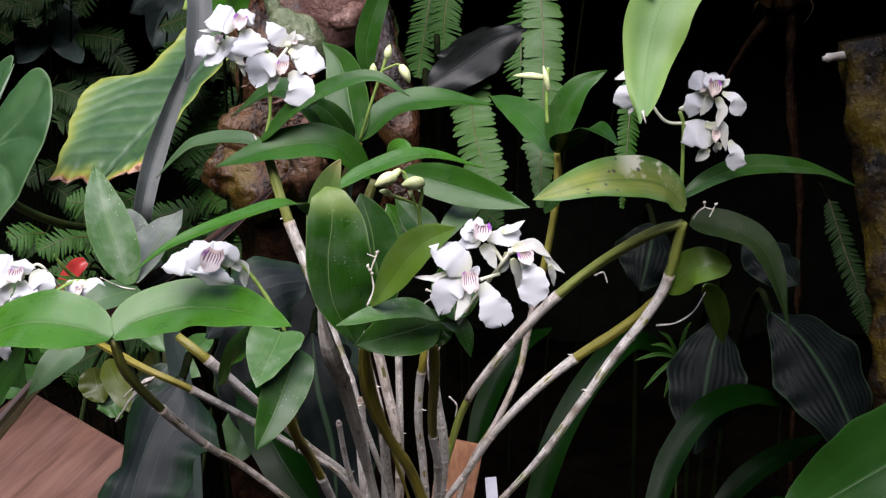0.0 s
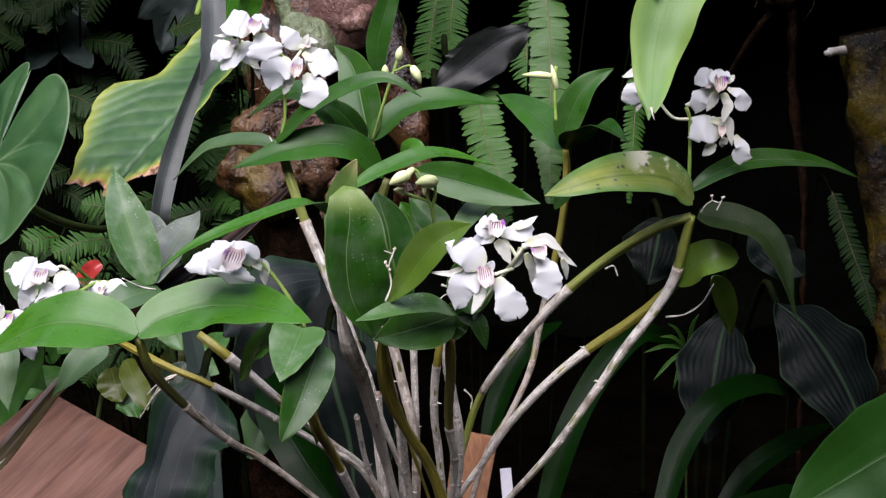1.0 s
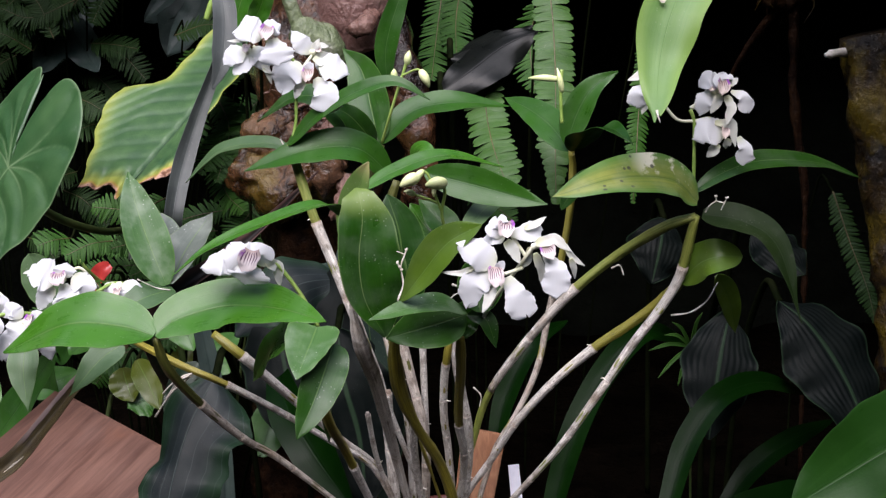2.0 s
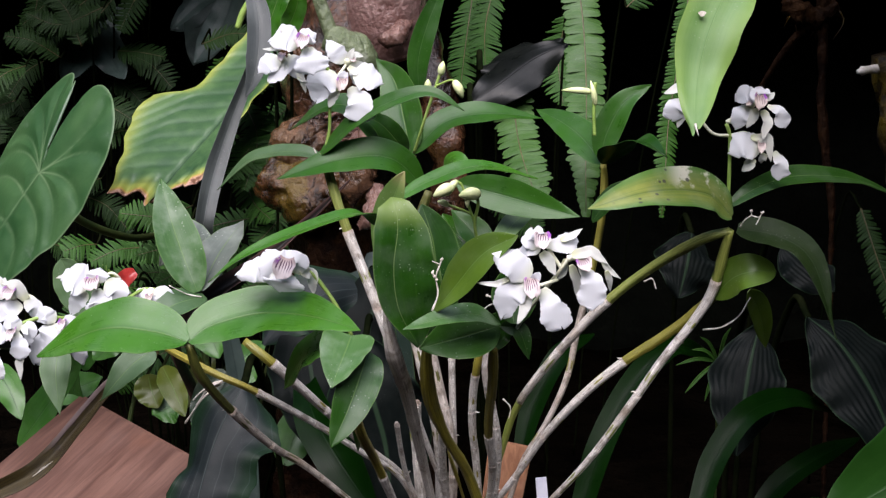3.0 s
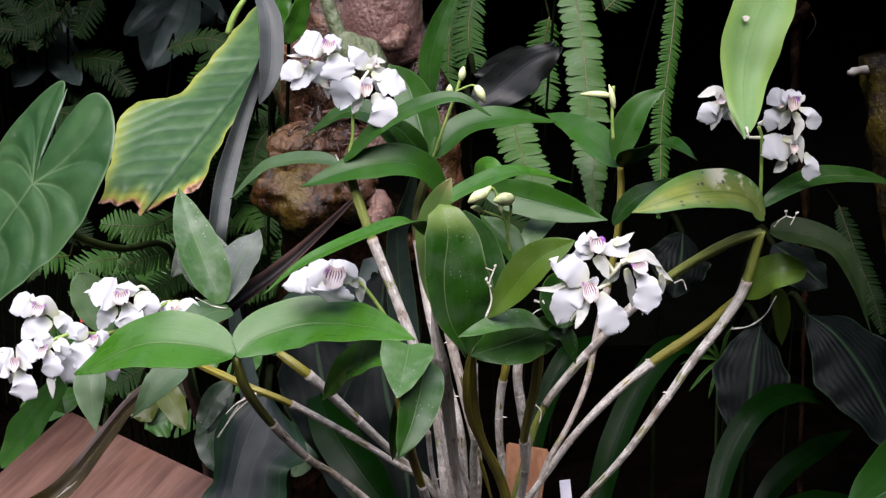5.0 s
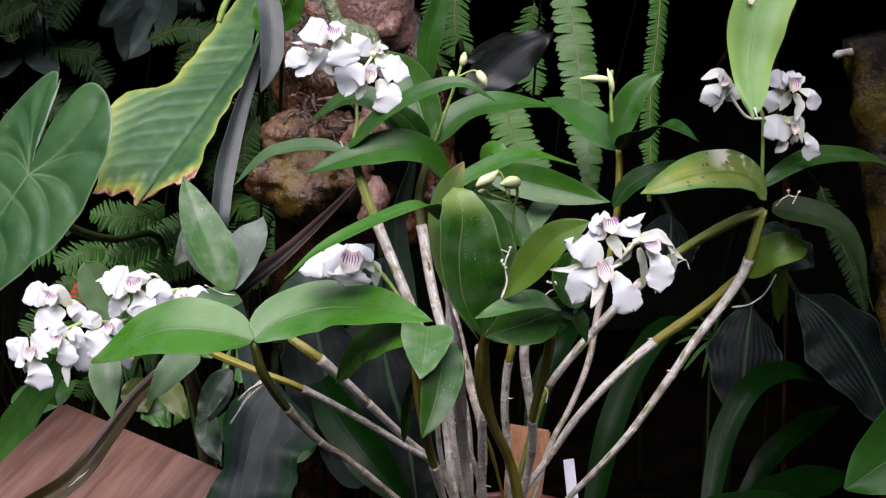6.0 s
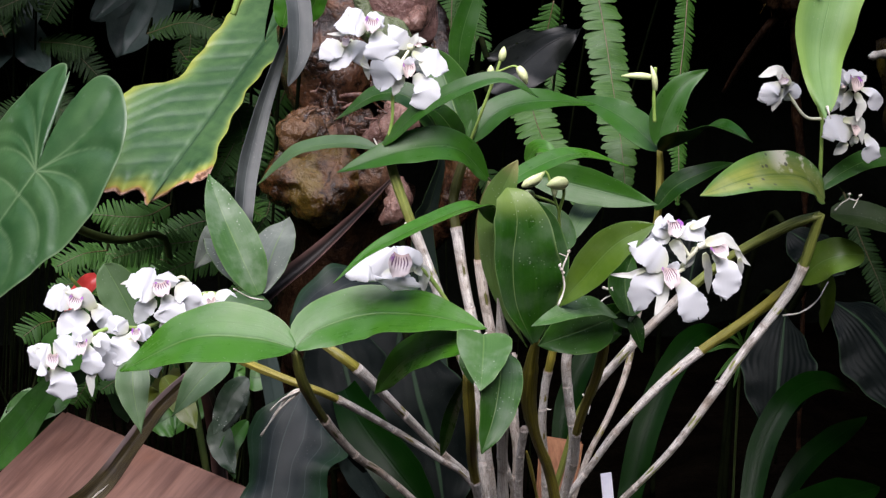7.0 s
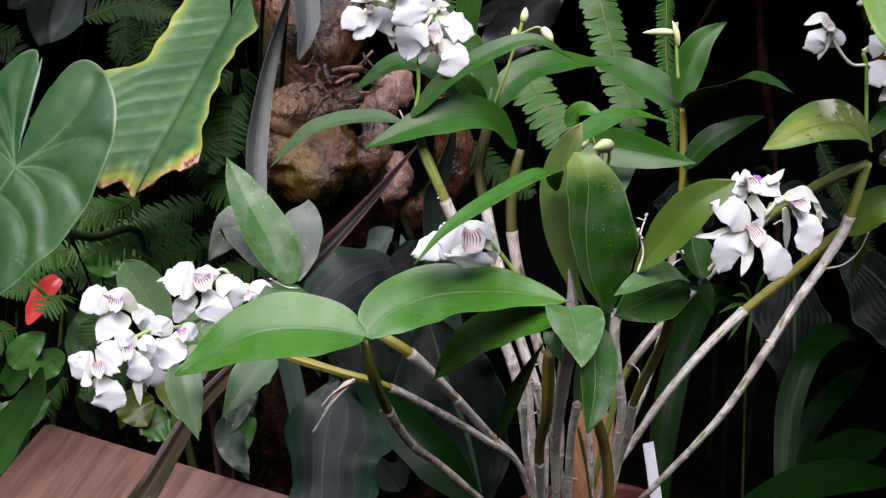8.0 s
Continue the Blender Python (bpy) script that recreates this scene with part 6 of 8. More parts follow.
def red_spathe(owner, at):
    at = np.array(at)
    pts = [at + np.array([0.014, 0.0, 0.014]), at + np.array([0.006, -0.003, 0.008]), at - np.array([0.004, 0.0, 0.004]), at + np.array([-0.020, -0.003, -0.028])]
    grid = blade(pts, 0.027, (-0.3, -0.9, 0.3), lambda u: max(0.05, (u + 0.02) ** 0.4 * (1 - u) ** 0.6 * 1.55), nu=16, nv=9, cup=0.2, wave=0.03, seed=9)
    verts, faces, uvs = sheet(grid, 0.0012)
    spathe = mesh_object("spathe", verts, faces, SPATHE, owner, uvs, "glossy red anthurium spathe")
    v, f, w = tube([at + np.array([0.004, -0.006, -0.004]), at + np.array([-0.006, -0.014, 0.010]), at + np.array([-0.016, -0.018, 0.026])], lambda u: 0.0024 * (1 - 0.4 * u), 12, 8, 0.05, 6)
    mesh_object("spadix", v, f, STALK, spathe, w, "slender yellow-green spadix")


def strap_leaf(owner, points, width, face, material, cup, slim=0.0):
    half = lambda u: max(0.04, (1 - slim * u) * min(1.0, 0.62 + 1.2 * u) * min(1.0, ((1 - u) / 0.32) ** 0.7 if u > 0.68 else 1.0))
    grid = blade(points, width, face, half, nu=44, nv=9, cup=cup, wave=0.012, seed=seed())
    verts, faces, uvs = sheet(grid, 0.0009)
    mesh_object("strap_leaf", verts, faces, material, owner, uvs)


def pleated_leaf(owner, points, width, face, pleats, material, sides=None):
    half = lambda u: max(0.04, min(1.0, (u / 0.38 + 0.02) ** 0.6 if u < 0.38 else (1 - ((u - 0.38) / 0.63) ** 2.2)))
    grid = blade(points, width, face, half, nu=56, nv=57, cup=-0.12, wave=0.06, pleats=2 * pleats if owner is pleated_right else max(4, pleats - 1), pleat=0.0045 if owner is pleated_right else 0.0012, seed=seed(), sides=sides)
    verts, faces, uvs = sheet(grid, 0.0008)
    mesh_object("pleated_leaf", verts, faces, material, owner, uvs)
    root_to_ground(owner, points[0], 0.0028, STALK_SHADED)


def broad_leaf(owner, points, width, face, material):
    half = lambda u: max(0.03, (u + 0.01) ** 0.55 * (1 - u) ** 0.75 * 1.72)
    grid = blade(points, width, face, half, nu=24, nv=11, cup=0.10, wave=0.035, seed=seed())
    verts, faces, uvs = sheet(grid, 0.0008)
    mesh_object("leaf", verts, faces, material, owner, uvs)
    root_to_ground(owner, points[0], 0.0015, STALK_SHADED)


wispy_plant = plant("wispy_plant", 0.21, 1.05, "slight plant with a whorl of thin green leaves in shade", "plant")
fern = plant("sword_fern", 0.06, 1.30, "sword fern with long hanging green fronds", "fern")
shade_fern = plant("shade_fern", -0.25, 1.35, "soft green fern growing behind the stump in shade", "fern")
far_fern = plant("shade_fern", -0.75, 1.75, "dim green fern in the far corner of the bed", "fern")
back_fern = plant("shade_fern", 0.05, 1.45, "dim green fern behind the dark glossy leaves", "fern")
side_fern = plant("shade_fern", 0.40, 1.30, "dim fern frond hanging near the mossy post", "fern")


def fern_frond(owner, points, width, face):
    n = seed()
    rng = np.random.default_rng(n)
    v, f, w = tube(points, lambda u: 0.0008 * (1 - 0.6 * u), 30, 6, 0.0, n)
    frond = mesh_object("frond", v, f, FERN_RIB, owner, w)
    length = float(np.sum(np.linalg.norm(np.diff(spline(points, 60), axis=0), axis=1)))
    small = 1.0 if owner is fern else 0.62
    count = max(10, int(length / (0.0054 * small)))
    line = spline(points, count)
    tan = tangents(line)
    face = unit(np.array(face, float))
    verts, faces, uvs = [], [], []
    for i in range(1, count):
        u = i / count
        reach = width * 0.5 * min(1.0, 0.55 + u * 2.5) * min(1.0, (1 - u) * 3.5 + 0.15)
        side = unit(np.cross(tan[i], face))
        nrm = np.cross(side, tan[i])
        for sgn in (-1, 1):
            way = unit(side * sgn + tan[i] * (rng.uniform(0.06, 0.24) if owner is fern else rng.uniform(0.3, 0.6)) + nrm * rng.uniform(-0.22, 0.16))
            across = unit(np.cross(way, nrm))
            base = len(verts)
            r = reach * rng.uniform(0.88, 1.06) * (1.0 if owner is fern else 0.9)
            for q, wd, droop in ((0.0, 0.7, 0.0), (0.10, 1.15, 0.0), (0.5, 0.98, -0.03), (0.85, 0.80, -0.09), (1.0, 0.22, -0.15)):
                mid = line[i] + way * r * q + nrm * r * (droop + 0.02)
                for s in (-1, 0, 1):
                    verts.append(mid + across * s * (0.0034 if owner is fern else 0.0023) * small * wd - nrm * (0.0004 if s else 0.0))
                    uvs.append((q, 0.5 + 0.5 * s))
            for a in range(4):
                for b in range(2):
                    k = base + a * 3 + b
                    faces.append((k, k + 3, k + 4, k + 1))
    tagged(mesh_object("frond_foliage", verts, faces, FERN_LEAF if owner is fern else FERN_DEEP_SHADE if owner in (far_fern, side_fern) else FERN_SHADED, frond, uvs), kind="stuff")
    root_to_ground(owner, points[0], 0.0012, STALK_SHADED)



# anthurium: heart leaves, petiole and red spathe
heart_leaf(anthurium, (-0.3831, 1.0095, 1.0970), (-0.4870, 1.0143, 0.9664), (-0.588, -0.677, 0.443), (
    (-199, 0.030), (-197, 0.056), (-192, 0.078), (-184, 0.093), (-172, 0.0975), (-160, 0.0960), (-148, 0.0925), (-134, 0.0861), (-116, 0.0775), (-87, 0.0715), (-53, 0.0780), (-29, 0.0997), (-16, 0.1188), (-8, 0.1400), (0, 0.1600),
    (15, 0.1450), (32, 0.1320), (45, 0.1190), (59, 0.1030), (70, 0.0920), (92, 0.0835), (108, 0.0860), (122, 0.0940), (135, 0.0990), (144, 0.0970), (150, 0.0860), (152, 0.0600), (153, 0.0300)), LEAF_HEART, "glossy green heart-shaped leaf")
torn_leaf(anthurium, (-0.2027, 1.2062, 1.1947), (-0.3028, 1.0500, 1.0635), (-0.181, -0.562, 0.807), (
    ((-0.092, 0.042), (-0.085, 0.054), (-0.055, 0.057), (0.0, 0.056), (0.038, 0.0563), (0.068, 0.058), (0.077, 0.066), (0.083, 0.083), (0.089, 0.094), (0.100, 0.098), (0.1234, 0.0950), (0.150, 0.084), (0.1743, 0.0690), (0.221, 0.0475), (0.24, 0.045)),
    ((-0.090, -0.012), (-0.060, 0.002), (-0.034, 0.012), (-0.015, 0.022), (0.0, 0.0265), (0.0157, 0.025), (0.040, 0.0170), (0.0745, 0.0160), (0.118, 0.0208), (0.155, 0.0273), (0.180, 0.0351), (0.20, 0.036))),
    (0.034, -0.024), (((0, 0.226), (0.12, 0.222), (0.3, 0.216), (0.45, 0.213), (0.6, 0.222), (1, 0.222)), ((0, 0.226), (0.3, 0.206), (0.6, 0.193), (0.85, 0.191), (1, 0.186))), LEAF_HEART_YELLOW, "heart leaf yellowing at the rim with a scorched torn brown end")
petiole(anthurium, [(-0.3825, 1.0200, 1.0947), (-0.3803, 1.0600, 1.0606), (-0.3664, 1.1000, 1.0370), (-0.3396, 1.1400, 1.0199), (-0.3041, 1.1800, 1.0160), (-0.2980, 1.2000, 0.9641), (-0.2700, 1.2000, 0.7400)], 0.0035, PETIOLE)
petiole(anthurium, [(-0.2020, 1.2090, 1.1940), (-0.1960, 1.2400, 1.1700), (-0.2057, 1.2600, 1.1027), (-0.2200, 1.2400, 0.9500), (-0.2500, 1.2000, 0.7400)], 0.003, PETIOLE)
red_spathe(anthurium, (-0.3968, 1.3020, 0.9428))
petiole(anthurium, [(-0.3868, 1.3080, 0.9488), (-0.3828, 1.3520, 0.9328), (-0.3968, 1.3820, 0.8628), (-0.4200, 1.3600, 0.7400)], 0.0026, PETIOLE)
broad_leaf(anthurium, [(-0.1883, 1.0200, 1.2070), (-0.1823, 1.0200, 1.2278), (-0.1677, 1.0200, 1.2644)], 0.032, (-0.2, -0.95, 0.1), LEAF)
broad_leaf(anthurium, [(-0.1709, 1.0000, 1.2093), (-0.1600, 1.0000, 1.2319), (-0.1551, 1.0000, 1.2544)], 0.026, (0.5, -0.8, 0.1), LEAF)
petiole(anthurium, [(-0.2295, 1.1200, 1.2186), (-0.2230, 1.1200, 1.2347), (-0.2114, 1.1200, 1.2522), (-0.1955, 1.1300, 1.2803)], 0.0028, STALK)

# plants with grey and with dark strap leaves
strap_leaf(grey_strap, [(-0.2243, 0.9100, 1.0558), (-0.2224, 0.9050, 1.0710), (-0.2180, 0.9250, 1.1036), (-0.2066, 0.9450, 1.1435), (-0.1946, 0.9550, 1.1765), (-0.1846, 0.9450, 1.2055), (-0.1781, 0.9300, 1.2255)], 0.021, (0.35, -0.9, 0.2), STRAP_GREY, 0.22, slim=0.78)
strap_leaf(grey_strap, [(-0.1855, 0.9300, 1.2495), (-0.1783, 0.9200, 1.2271), (-0.1772, 0.9100, 1.2012), (-0.1800, 0.9030, 1.1814), (-0.1865, 0.9000, 1.1645)], 0.018, (0.2, -0.95, 0.1), STRAP_GREY, 0.15)
strap_leaf(grey_strap, [(-0.2000, 0.9300, 0.7050), (-0.2000, 0.9300, 0.8800), (-0.2150, 0.9300, 1.0000), (-0.2215, 0.9150, 1.0591)], 0.016, (0.3, -0.9, 0.2), LEAF_SHADE, 0.2)
grid = blade([(-0.2406, 0.8180, 0.9900), (-0.2582, 0.8150, 0.9762), (-0.2767, 0.8080, 0.9607), (-0.2926, 0.8000, 0.9424), (-0.3085, 0.7900, 0.9238), (-0.3241, 0.7820, 0.9104), (-0.3419, 0.7760, 0.9022), (-0.3598, 0.7720, 0.8953)], 0.0185, (-0.25, -0.9, 0.35), lambda u: 1.0, nu=60, nv=13, cup=0.26, wave=0.03, seed=77, fold=1.2,
             sides=(((0, 0.5), (0.3, 0.62), (0.55, 0.9), (0.7, 1.0), (0.9, 0.8), (0.97, 0.6), (1, 0.1)), ((0, 0.4), (0.3, 0.55), (0.6, 0.62), (0.8, 0.62), (0.95, 0.55), (1, 0.1))))
v, f, w = sheet(grid, 0.0012)
mesh_object("strap_leaf", v, f, STRAP_WITHERED, dark_strap, w, "withered olive brown strap leaf with a bleached upper edge")
grid = blade([(-0.3067, 0.7860, 0.9203), (-0.3114, 0.7830, 0.9151), (-0.3209, 0.7800, 0.9084), (-0.3282, 0.7780, 0.9041)], 0.0075, (0.1, -0.9, 0.4), lambda u: 1.0, nu=16, nv=7, cup=0.2, wave=0.05, seed=78, sides=(((0, 0.1), (0.3, 0.8), (0.7, 0.7), (1, 0.05)), ((0, 0.1), (0.4, 0.6), (0.8, 0.3), (1, 0.05))))
v, f, w = sheet(grid, 0.0006)
mesh_object("dry_edge", v, f, DRY, dark_strap, w, "bleached papery torn edge")
strap_leaf(dark_strap, [(-0.2500, 1.0600, 0.7200), (-0.2500, 1.0400, 0.8600), (-0.2505, 0.9300, 0.9621), (-0.2229, 0.8600, 1.0081), (-0.1785, 0.8850, 1.0379), (-0.1408, 0.8950, 1.0701), (-0.1090, 0.9000, 1.1016)], 0.0180, (-0.4, -0.85, 0.35), STRAP_DARK, 0.45)
strap_leaf(grey_strap, [(-0.0600, 0.9800, 0.7450), (-0.0835, 0.9700, 1.0232), (-0.0791, 0.9600, 1.0674), (-0.0712, 0.9500, 1.0993), (-0.0715, 0.9450, 1.1184)], 0.024, (0.1, -0.95, 0.2), STRAP_TEAL, 0.15)

# pleated leaves, the rear and right ones darkened in colour for shade
pleated_leaf(pleated_left, [(-0.1838, 0.8400, 0.9591), (-0.1984, 0.8150, 0.9316), (-0.2069, 0.7900, 0.9018), (-0.2136, 0.7700, 0.8639)], 0.078, (-0.1, -0.92, 0.38), 7, PLEATED_PALE,
             sides=(((0, 0.08), (0.05, 0.36), (0.1, 0.74), (0.16, 0.98), (0.28, 1.12), (0.36, 1.06), (0.46, 0.88), (0.52, 0.85), (0.6, 0.93), (0.72, 0.86), (0.82, 0.62), (0.92, 0.4), (1, 0.05)), ((0, 0.08), (0.05, 0.24), (0.1, 0.36), (0.2, 0.62), (0.28, 0.66), (0.36, 0.6), (0.45, 0.5), (0.55, 0.44), (0.64, 0.52), (0.75, 0.62), (0.84, 0.52), (0.93, 0.3), (1, 0.05))))
pleated_leaf(pleated_left, [(-0.1015, 0.9300, 0.9697), (-0.0956, 0.9100, 0.9303), (-0.0844, 0.9000, 0.8883), (-0.0790, 0.8800, 0.8374)], 0.085, (0.05, -0.95, 0.3), 9, PLEATED_SHADED)
pleated_leaf(pleated_left, [(-0.0948, 1.0000, 1.0172), (-0.0998, 0.9800, 0.9780), (-0.1092, 0.9600, 0.9352), (-0.1140, 0.9500, 0.9000)], 0.075, (0.05, -0.8, 0.6), 8, PLEATED_SHADED)
pleated_leaf(pleated_left, [(-0.1557, 0.9800, 0.9880), (-0.1500, 0.9500, 0.9526), (-0.1406, 0.9300, 0.9067), (-0.1362, 0.9200, 0.8678)], 0.07, (0.1, -0.9, 0.4), 8, PLEATED_SHADED)
strap_leaf(pleated_left, [(-0.1501, 0.9300, 0.9316), (-0.1395, 0.9000, 0.9135), (-0.1174, 0.8700, 0.8875), (-0.0872, 0.8500, 0.8501)], 0.034, (-0.2, -0.9, 0.4), STRAP_SHADED, 0.15)
pleated_leaf(pleated_right, [(0.2268, 0.9850, 0.9650), (0.2165, 0.9650, 0.9432), (0.2078, 0.9500, 0.9087), (0.2008, 0.9400, 0.8682)], 0.062, (-0.1, -0.92, 0.35), 6, PLEATED_SHADED)
pleated_leaf(pleated_right, [(0.2682, 0.9850, 0.9739), (0.2892, 0.9650, 0.9562), (0.3125, 0.9450, 0.9177), (0.3317, 0.9200, 0.8628)], 0.078, (0.2, -0.85, 0.5), 7, PLEATED_SHADED)
pleated_leaf(pleated_right, [(0.1940, 1.1200, 1.0255), (0.1872, 1.1000, 1.0020), (0.1779, 1.0900, 0.9692)], 0.06, (0.1, -0.9, 0.4), 6, PLEATED_SHADED)
pleated_leaf(pleated_right, [(0.2691, 1.0800, 1.0191), (0.2849, 1.0600, 1.0065), (0.3053, 1.0400, 0.9842)], 0.05, (0.1, -0.8, 0.55), 6, PLEATED_SHADED)

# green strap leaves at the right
strap_leaf(strap_clump, [(0.1479, 0.8600, 0.8102), (0.1598, 0.8800, 0.8480), (0.1764, 0.9000, 0.8824), (0.2049, 0.9200, 0.9106), (0.2465, 0.9500, 0.9137), (0.2909, 0.9800, 0.8931)], 0.0205, (-0.35, -0.8, 0.5), STRAP_SHADED, 0.15)
strap_leaf(strap_clump, [(0.0618, 0.9000, 0.7945), (0.0752, 0.9200, 0.8392), (0.0935, 0.9400, 0.8850), (0.1229, 0.9700, 0.9242), (0.1585, 1.0000, 0.9454), (0.2033, 1.0400, 0.9242)], 0.023, (-0.4, -0.85, 0.35), STRAP_SHADED, 0.15)
strap_leaf(strap_clump, [(0.0237, 0.9500, 0.8537), (0.0346, 0.9700, 0.8964), (0.0603, 0.9900, 0.9399), (0.0933, 1.0300, 0.9496)], 0.02, (-0.4, -0.85, 0.35), STRAP_SHADED, 0.15)
strap_leaf(strap_clump, [(0.2206, 0.9800, 0.7875), (0.2542, 1.0000, 0.8207), (0.2940, 1.0200, 0.8391), (0.3384, 1.0500, 0.8469)], 0.022, (-0.3, -0.6, 0.75), STRAP_SHADED, 0.15)
strap_leaf(strap_clump, [(0.1104, 0.8400, 0.8251), (0.1479, 0.8500, 0.8287), (0.1914, 0.8600, 0.8273), (0.2565, 0.8700, 0.8162)], 0.032, (-0.1, -0.5, 0.85), STRAP_SHADED, 0.15)
strap_leaf(strap_clump, [(0.2045, 0.9500, 0.7871), (0.2589, 0.9700, 0.7971), (0.3280, 1.0000, 0.7980)], 0.035, (-0.2, -0.6, 0.75), STRAP_SHADED, 0.15)

# broad leaf in the lower corner
broad_leaf(broad_plant, [(0.3563, 0.8000, 0.9460), (0.3235, 0.7950, 0.9276), (0.2831, 0.7900, 0.9053), (0.2239, 0.7800, 0.8729)], 0.10, (-0.25, -0.93, 0.25), LEAF_BROAD)

# fern fronds
fern_frond(fern, [(0.0783, 1.1000, 1.2796), (0.0831, 1.0600, 1.2195), (0.0824, 1.0200, 1.1627), (0.0774, 0.9700, 1.1101), (0.0762, 0.9500, 1.0690)], 0.036, (0, -1, 0.15))
fern_frond(fern, [(0.0238, 1.1000, 1.1745), (0.0250, 1.0600, 1.1314), (0.0306, 1.0200, 1.1006), (0.0426, 0.9800, 1.0673)], 0.038, (-0.1, -1, 0.2))
fern_frond(back_fern, [(0.1954, 1.1600, 1.2735), (0.1823, 1.1300, 1.2050), (0.1669, 1.1000, 1.1387), (0.1590, 1.0700, 1.0849), (0.1553, 1.0600, 1.0505)], 0.026, (0.2, -1, 0.1))
fern_frond(side_fern, [(0.3782, 1.2000, 1.0379), (0.3907, 1.1800, 0.9891), (0.4026, 1.1600, 0.9469), (0.4089, 1.1500, 0.9147)], 0.03, (-0.3, -0.9, 0.3))
fern_frond(back_fern, [(-0.0096, 1.3000, 1.2572), (-0.0178, 1.2600, 1.2044), (-0.0240, 1.2000, 1.1578)], 0.042, (0, -0.9, 0.4))
fern_frond(back_fern, [(0.0142, 1.3000, 1.2689), (0.0025, 1.2600, 1.2216), (0.0009, 1.2000, 1.1771)], 0.042, (0, -0.9, 0.4))
fern_frond(shade_fern, [(-0.2194, 1.2400, 1.1363), (-0.2328, 1.2000, 1.1053), (-0.2506, 1.1600, 1.0736)], 0.042, (0, -0.9, 0.4))
fern_frond(shade_fern, [(-0.2491, 1.2400, 1.0848), (-0.2341, 1.2000, 1.0493), (-0.2121, 1.1700, 1.0337)], 0.042, (0, -0.9, 0.4))
fern_frond(shade_fern, [(-0.2168, 1.2400, 0.9852), (-0.2805, 1.2000, 0.9870), (-0.3239, 1.1600, 0.9723)], 0.042, (0, -0.9, 0.4))
fern_frond(shade_fern, [(-0.2512, 1.2400, 1.0031), (-0.3113, 1.2200, 1.0009), (-0.3528, 1.2000, 0.9931)], 0.042, (0, -0.9, 0.4))
fern_frond(far_fern, [(-0.4882, 1.6000, 1.2527), (-0.5462, 1.6000, 1.2313), (-0.5880, 1.6000, 1.2454)], 0.042, (0, -0.9, 0.4))
fern_frond(far_fern, [(-0.5191, 1.6000, 1.2029), (-0.5380, 1.6000, 1.2526), (-0.5719, 1.6000, 1.2807)], 0.042, (0, -0.9, 0.4))
fern_frond(far_fern, [(-0.5539, 1.6200, 1.1883), (-0.5829, 1.6000, 1.2099), (-0.6180, 1.6000, 1.2170)], 0.042, (0, -0.9, 0.4))
fern_frond(shade_fern, [(-0.2022, 1.2200, 1.0580), (-0.2066, 1.2000, 1.0322), (-0.2263, 1.1700, 1.0088)], 0.042, (0, -0.9, 0.4))
fern_frond(back_fern, [(0.0017, 1.2000, 1.0710), (0.0226, 1.1800, 1.0452), (0.0528, 1.1500, 1.0215)], 0.042, (0, -0.9, 0.4))
fern_frond(back_fern, [(0.0853, 1.2500, 1.2330), (0.0774, 1.2500, 1.1874), (0.0798, 1.2200, 1.1428)], 0.042, (0, -0.9, 0.4))
fern_frond(back_fern, [(0.1526, 1.3000, 1.2400), (0.1703, 1.3000, 1.2577), (0.1877, 1.3000, 1.2812)], 0.042, (0, -0.9, 0.4))
fern_frond(shade_fern, [(-0.2677, 1.2600, 1.1295), (-0.2745, 1.2200, 1.0981), (-0.2946, 1.2000, 1.0720)], 0.042, (0, -0.9, 0.4))
fern_frond(shade_fern, [(-0.2475, 1.2400, 1.1477), (-0.2271, 1.2000, 1.1109), (-0.2359, 1.1700, 1.0642)], 0.042, (0, -0.9, 0.4))
fern_frond(shade_fern, [(-0.2987, 1.2200, 1.0412), (-0.3236, 1.2000, 1.0327), (-0.3677, 1.2000, 1.0358)], 0.042, (0, -0.9, 0.4))
fern_frond(shade_fern, [(-0.2447, 1.2600, 1.1236), (-0.2587, 1.2400, 1.1534), (-0.2664, 1.2200, 1.1876)], 0.042, (0, -0.9, 0.4))
fern_frond(shade_fern, [(-0.2982, 1.3800, 0.9518), (-0.3573, 1.3700, 0.9682), (-0.4214, 1.3600, 0.9690)], 0.04, (0, -0.85, 0.5))
fern_frond(shade_fern, [(-0.3192, 1.4000, 0.9295), (-0.3792, 1.3900, 0.9401), (-0.4428, 1.3700, 0.9337)], 0.04, (0, -0.85, 0.5))
fern_frond(shade_fern, [(-0.2372, 1.2700, 1.0223), (-0.2876, 1.2600, 1.0137), (-0.3374, 1.2500, 0.9940)], 0.04, (0, -0.85, 0.5))
fern_frond(shade_fern, [(-0.1587, 1.2000, 1.0573), (-0.1711, 1.1800, 1.0222), (-0.1936, 1.1600, 0.9883)], 0.04, (0, -0.85, 0.5))
fern_frond(far_fern, [(-0.3402, 1.5000, 1.2050), (-0.2932, 1.4800, 1.2173), (-0.2482, 1.4600, 1.2041)], 0.04, (0, -0.85, 0.5))
fern_frond(shade_fern, [(-0.1996, 1.2000, 1.1286), (-0.2134, 1.1900, 1.1082), (-0.2170, 1.1800, 1.0772)], 0.04, (0, -0.85, 0.5))
fern_frond(shade_fern, [(-0.1625, 1.1500, 0.9837), (-0.1434, 1.1300, 0.9442), (-0.1356, 1.1000, 0.9086)], 0.04, (0, -0.85, 0.5))
fern_frond(shade_fern, [(-0.2886, 1.2000, 0.9006), (-0.3245, 1.1800, 0.8961), (-0.3634, 1.1500, 0.8788)], 0.04, (0, -0.85, 0.5))
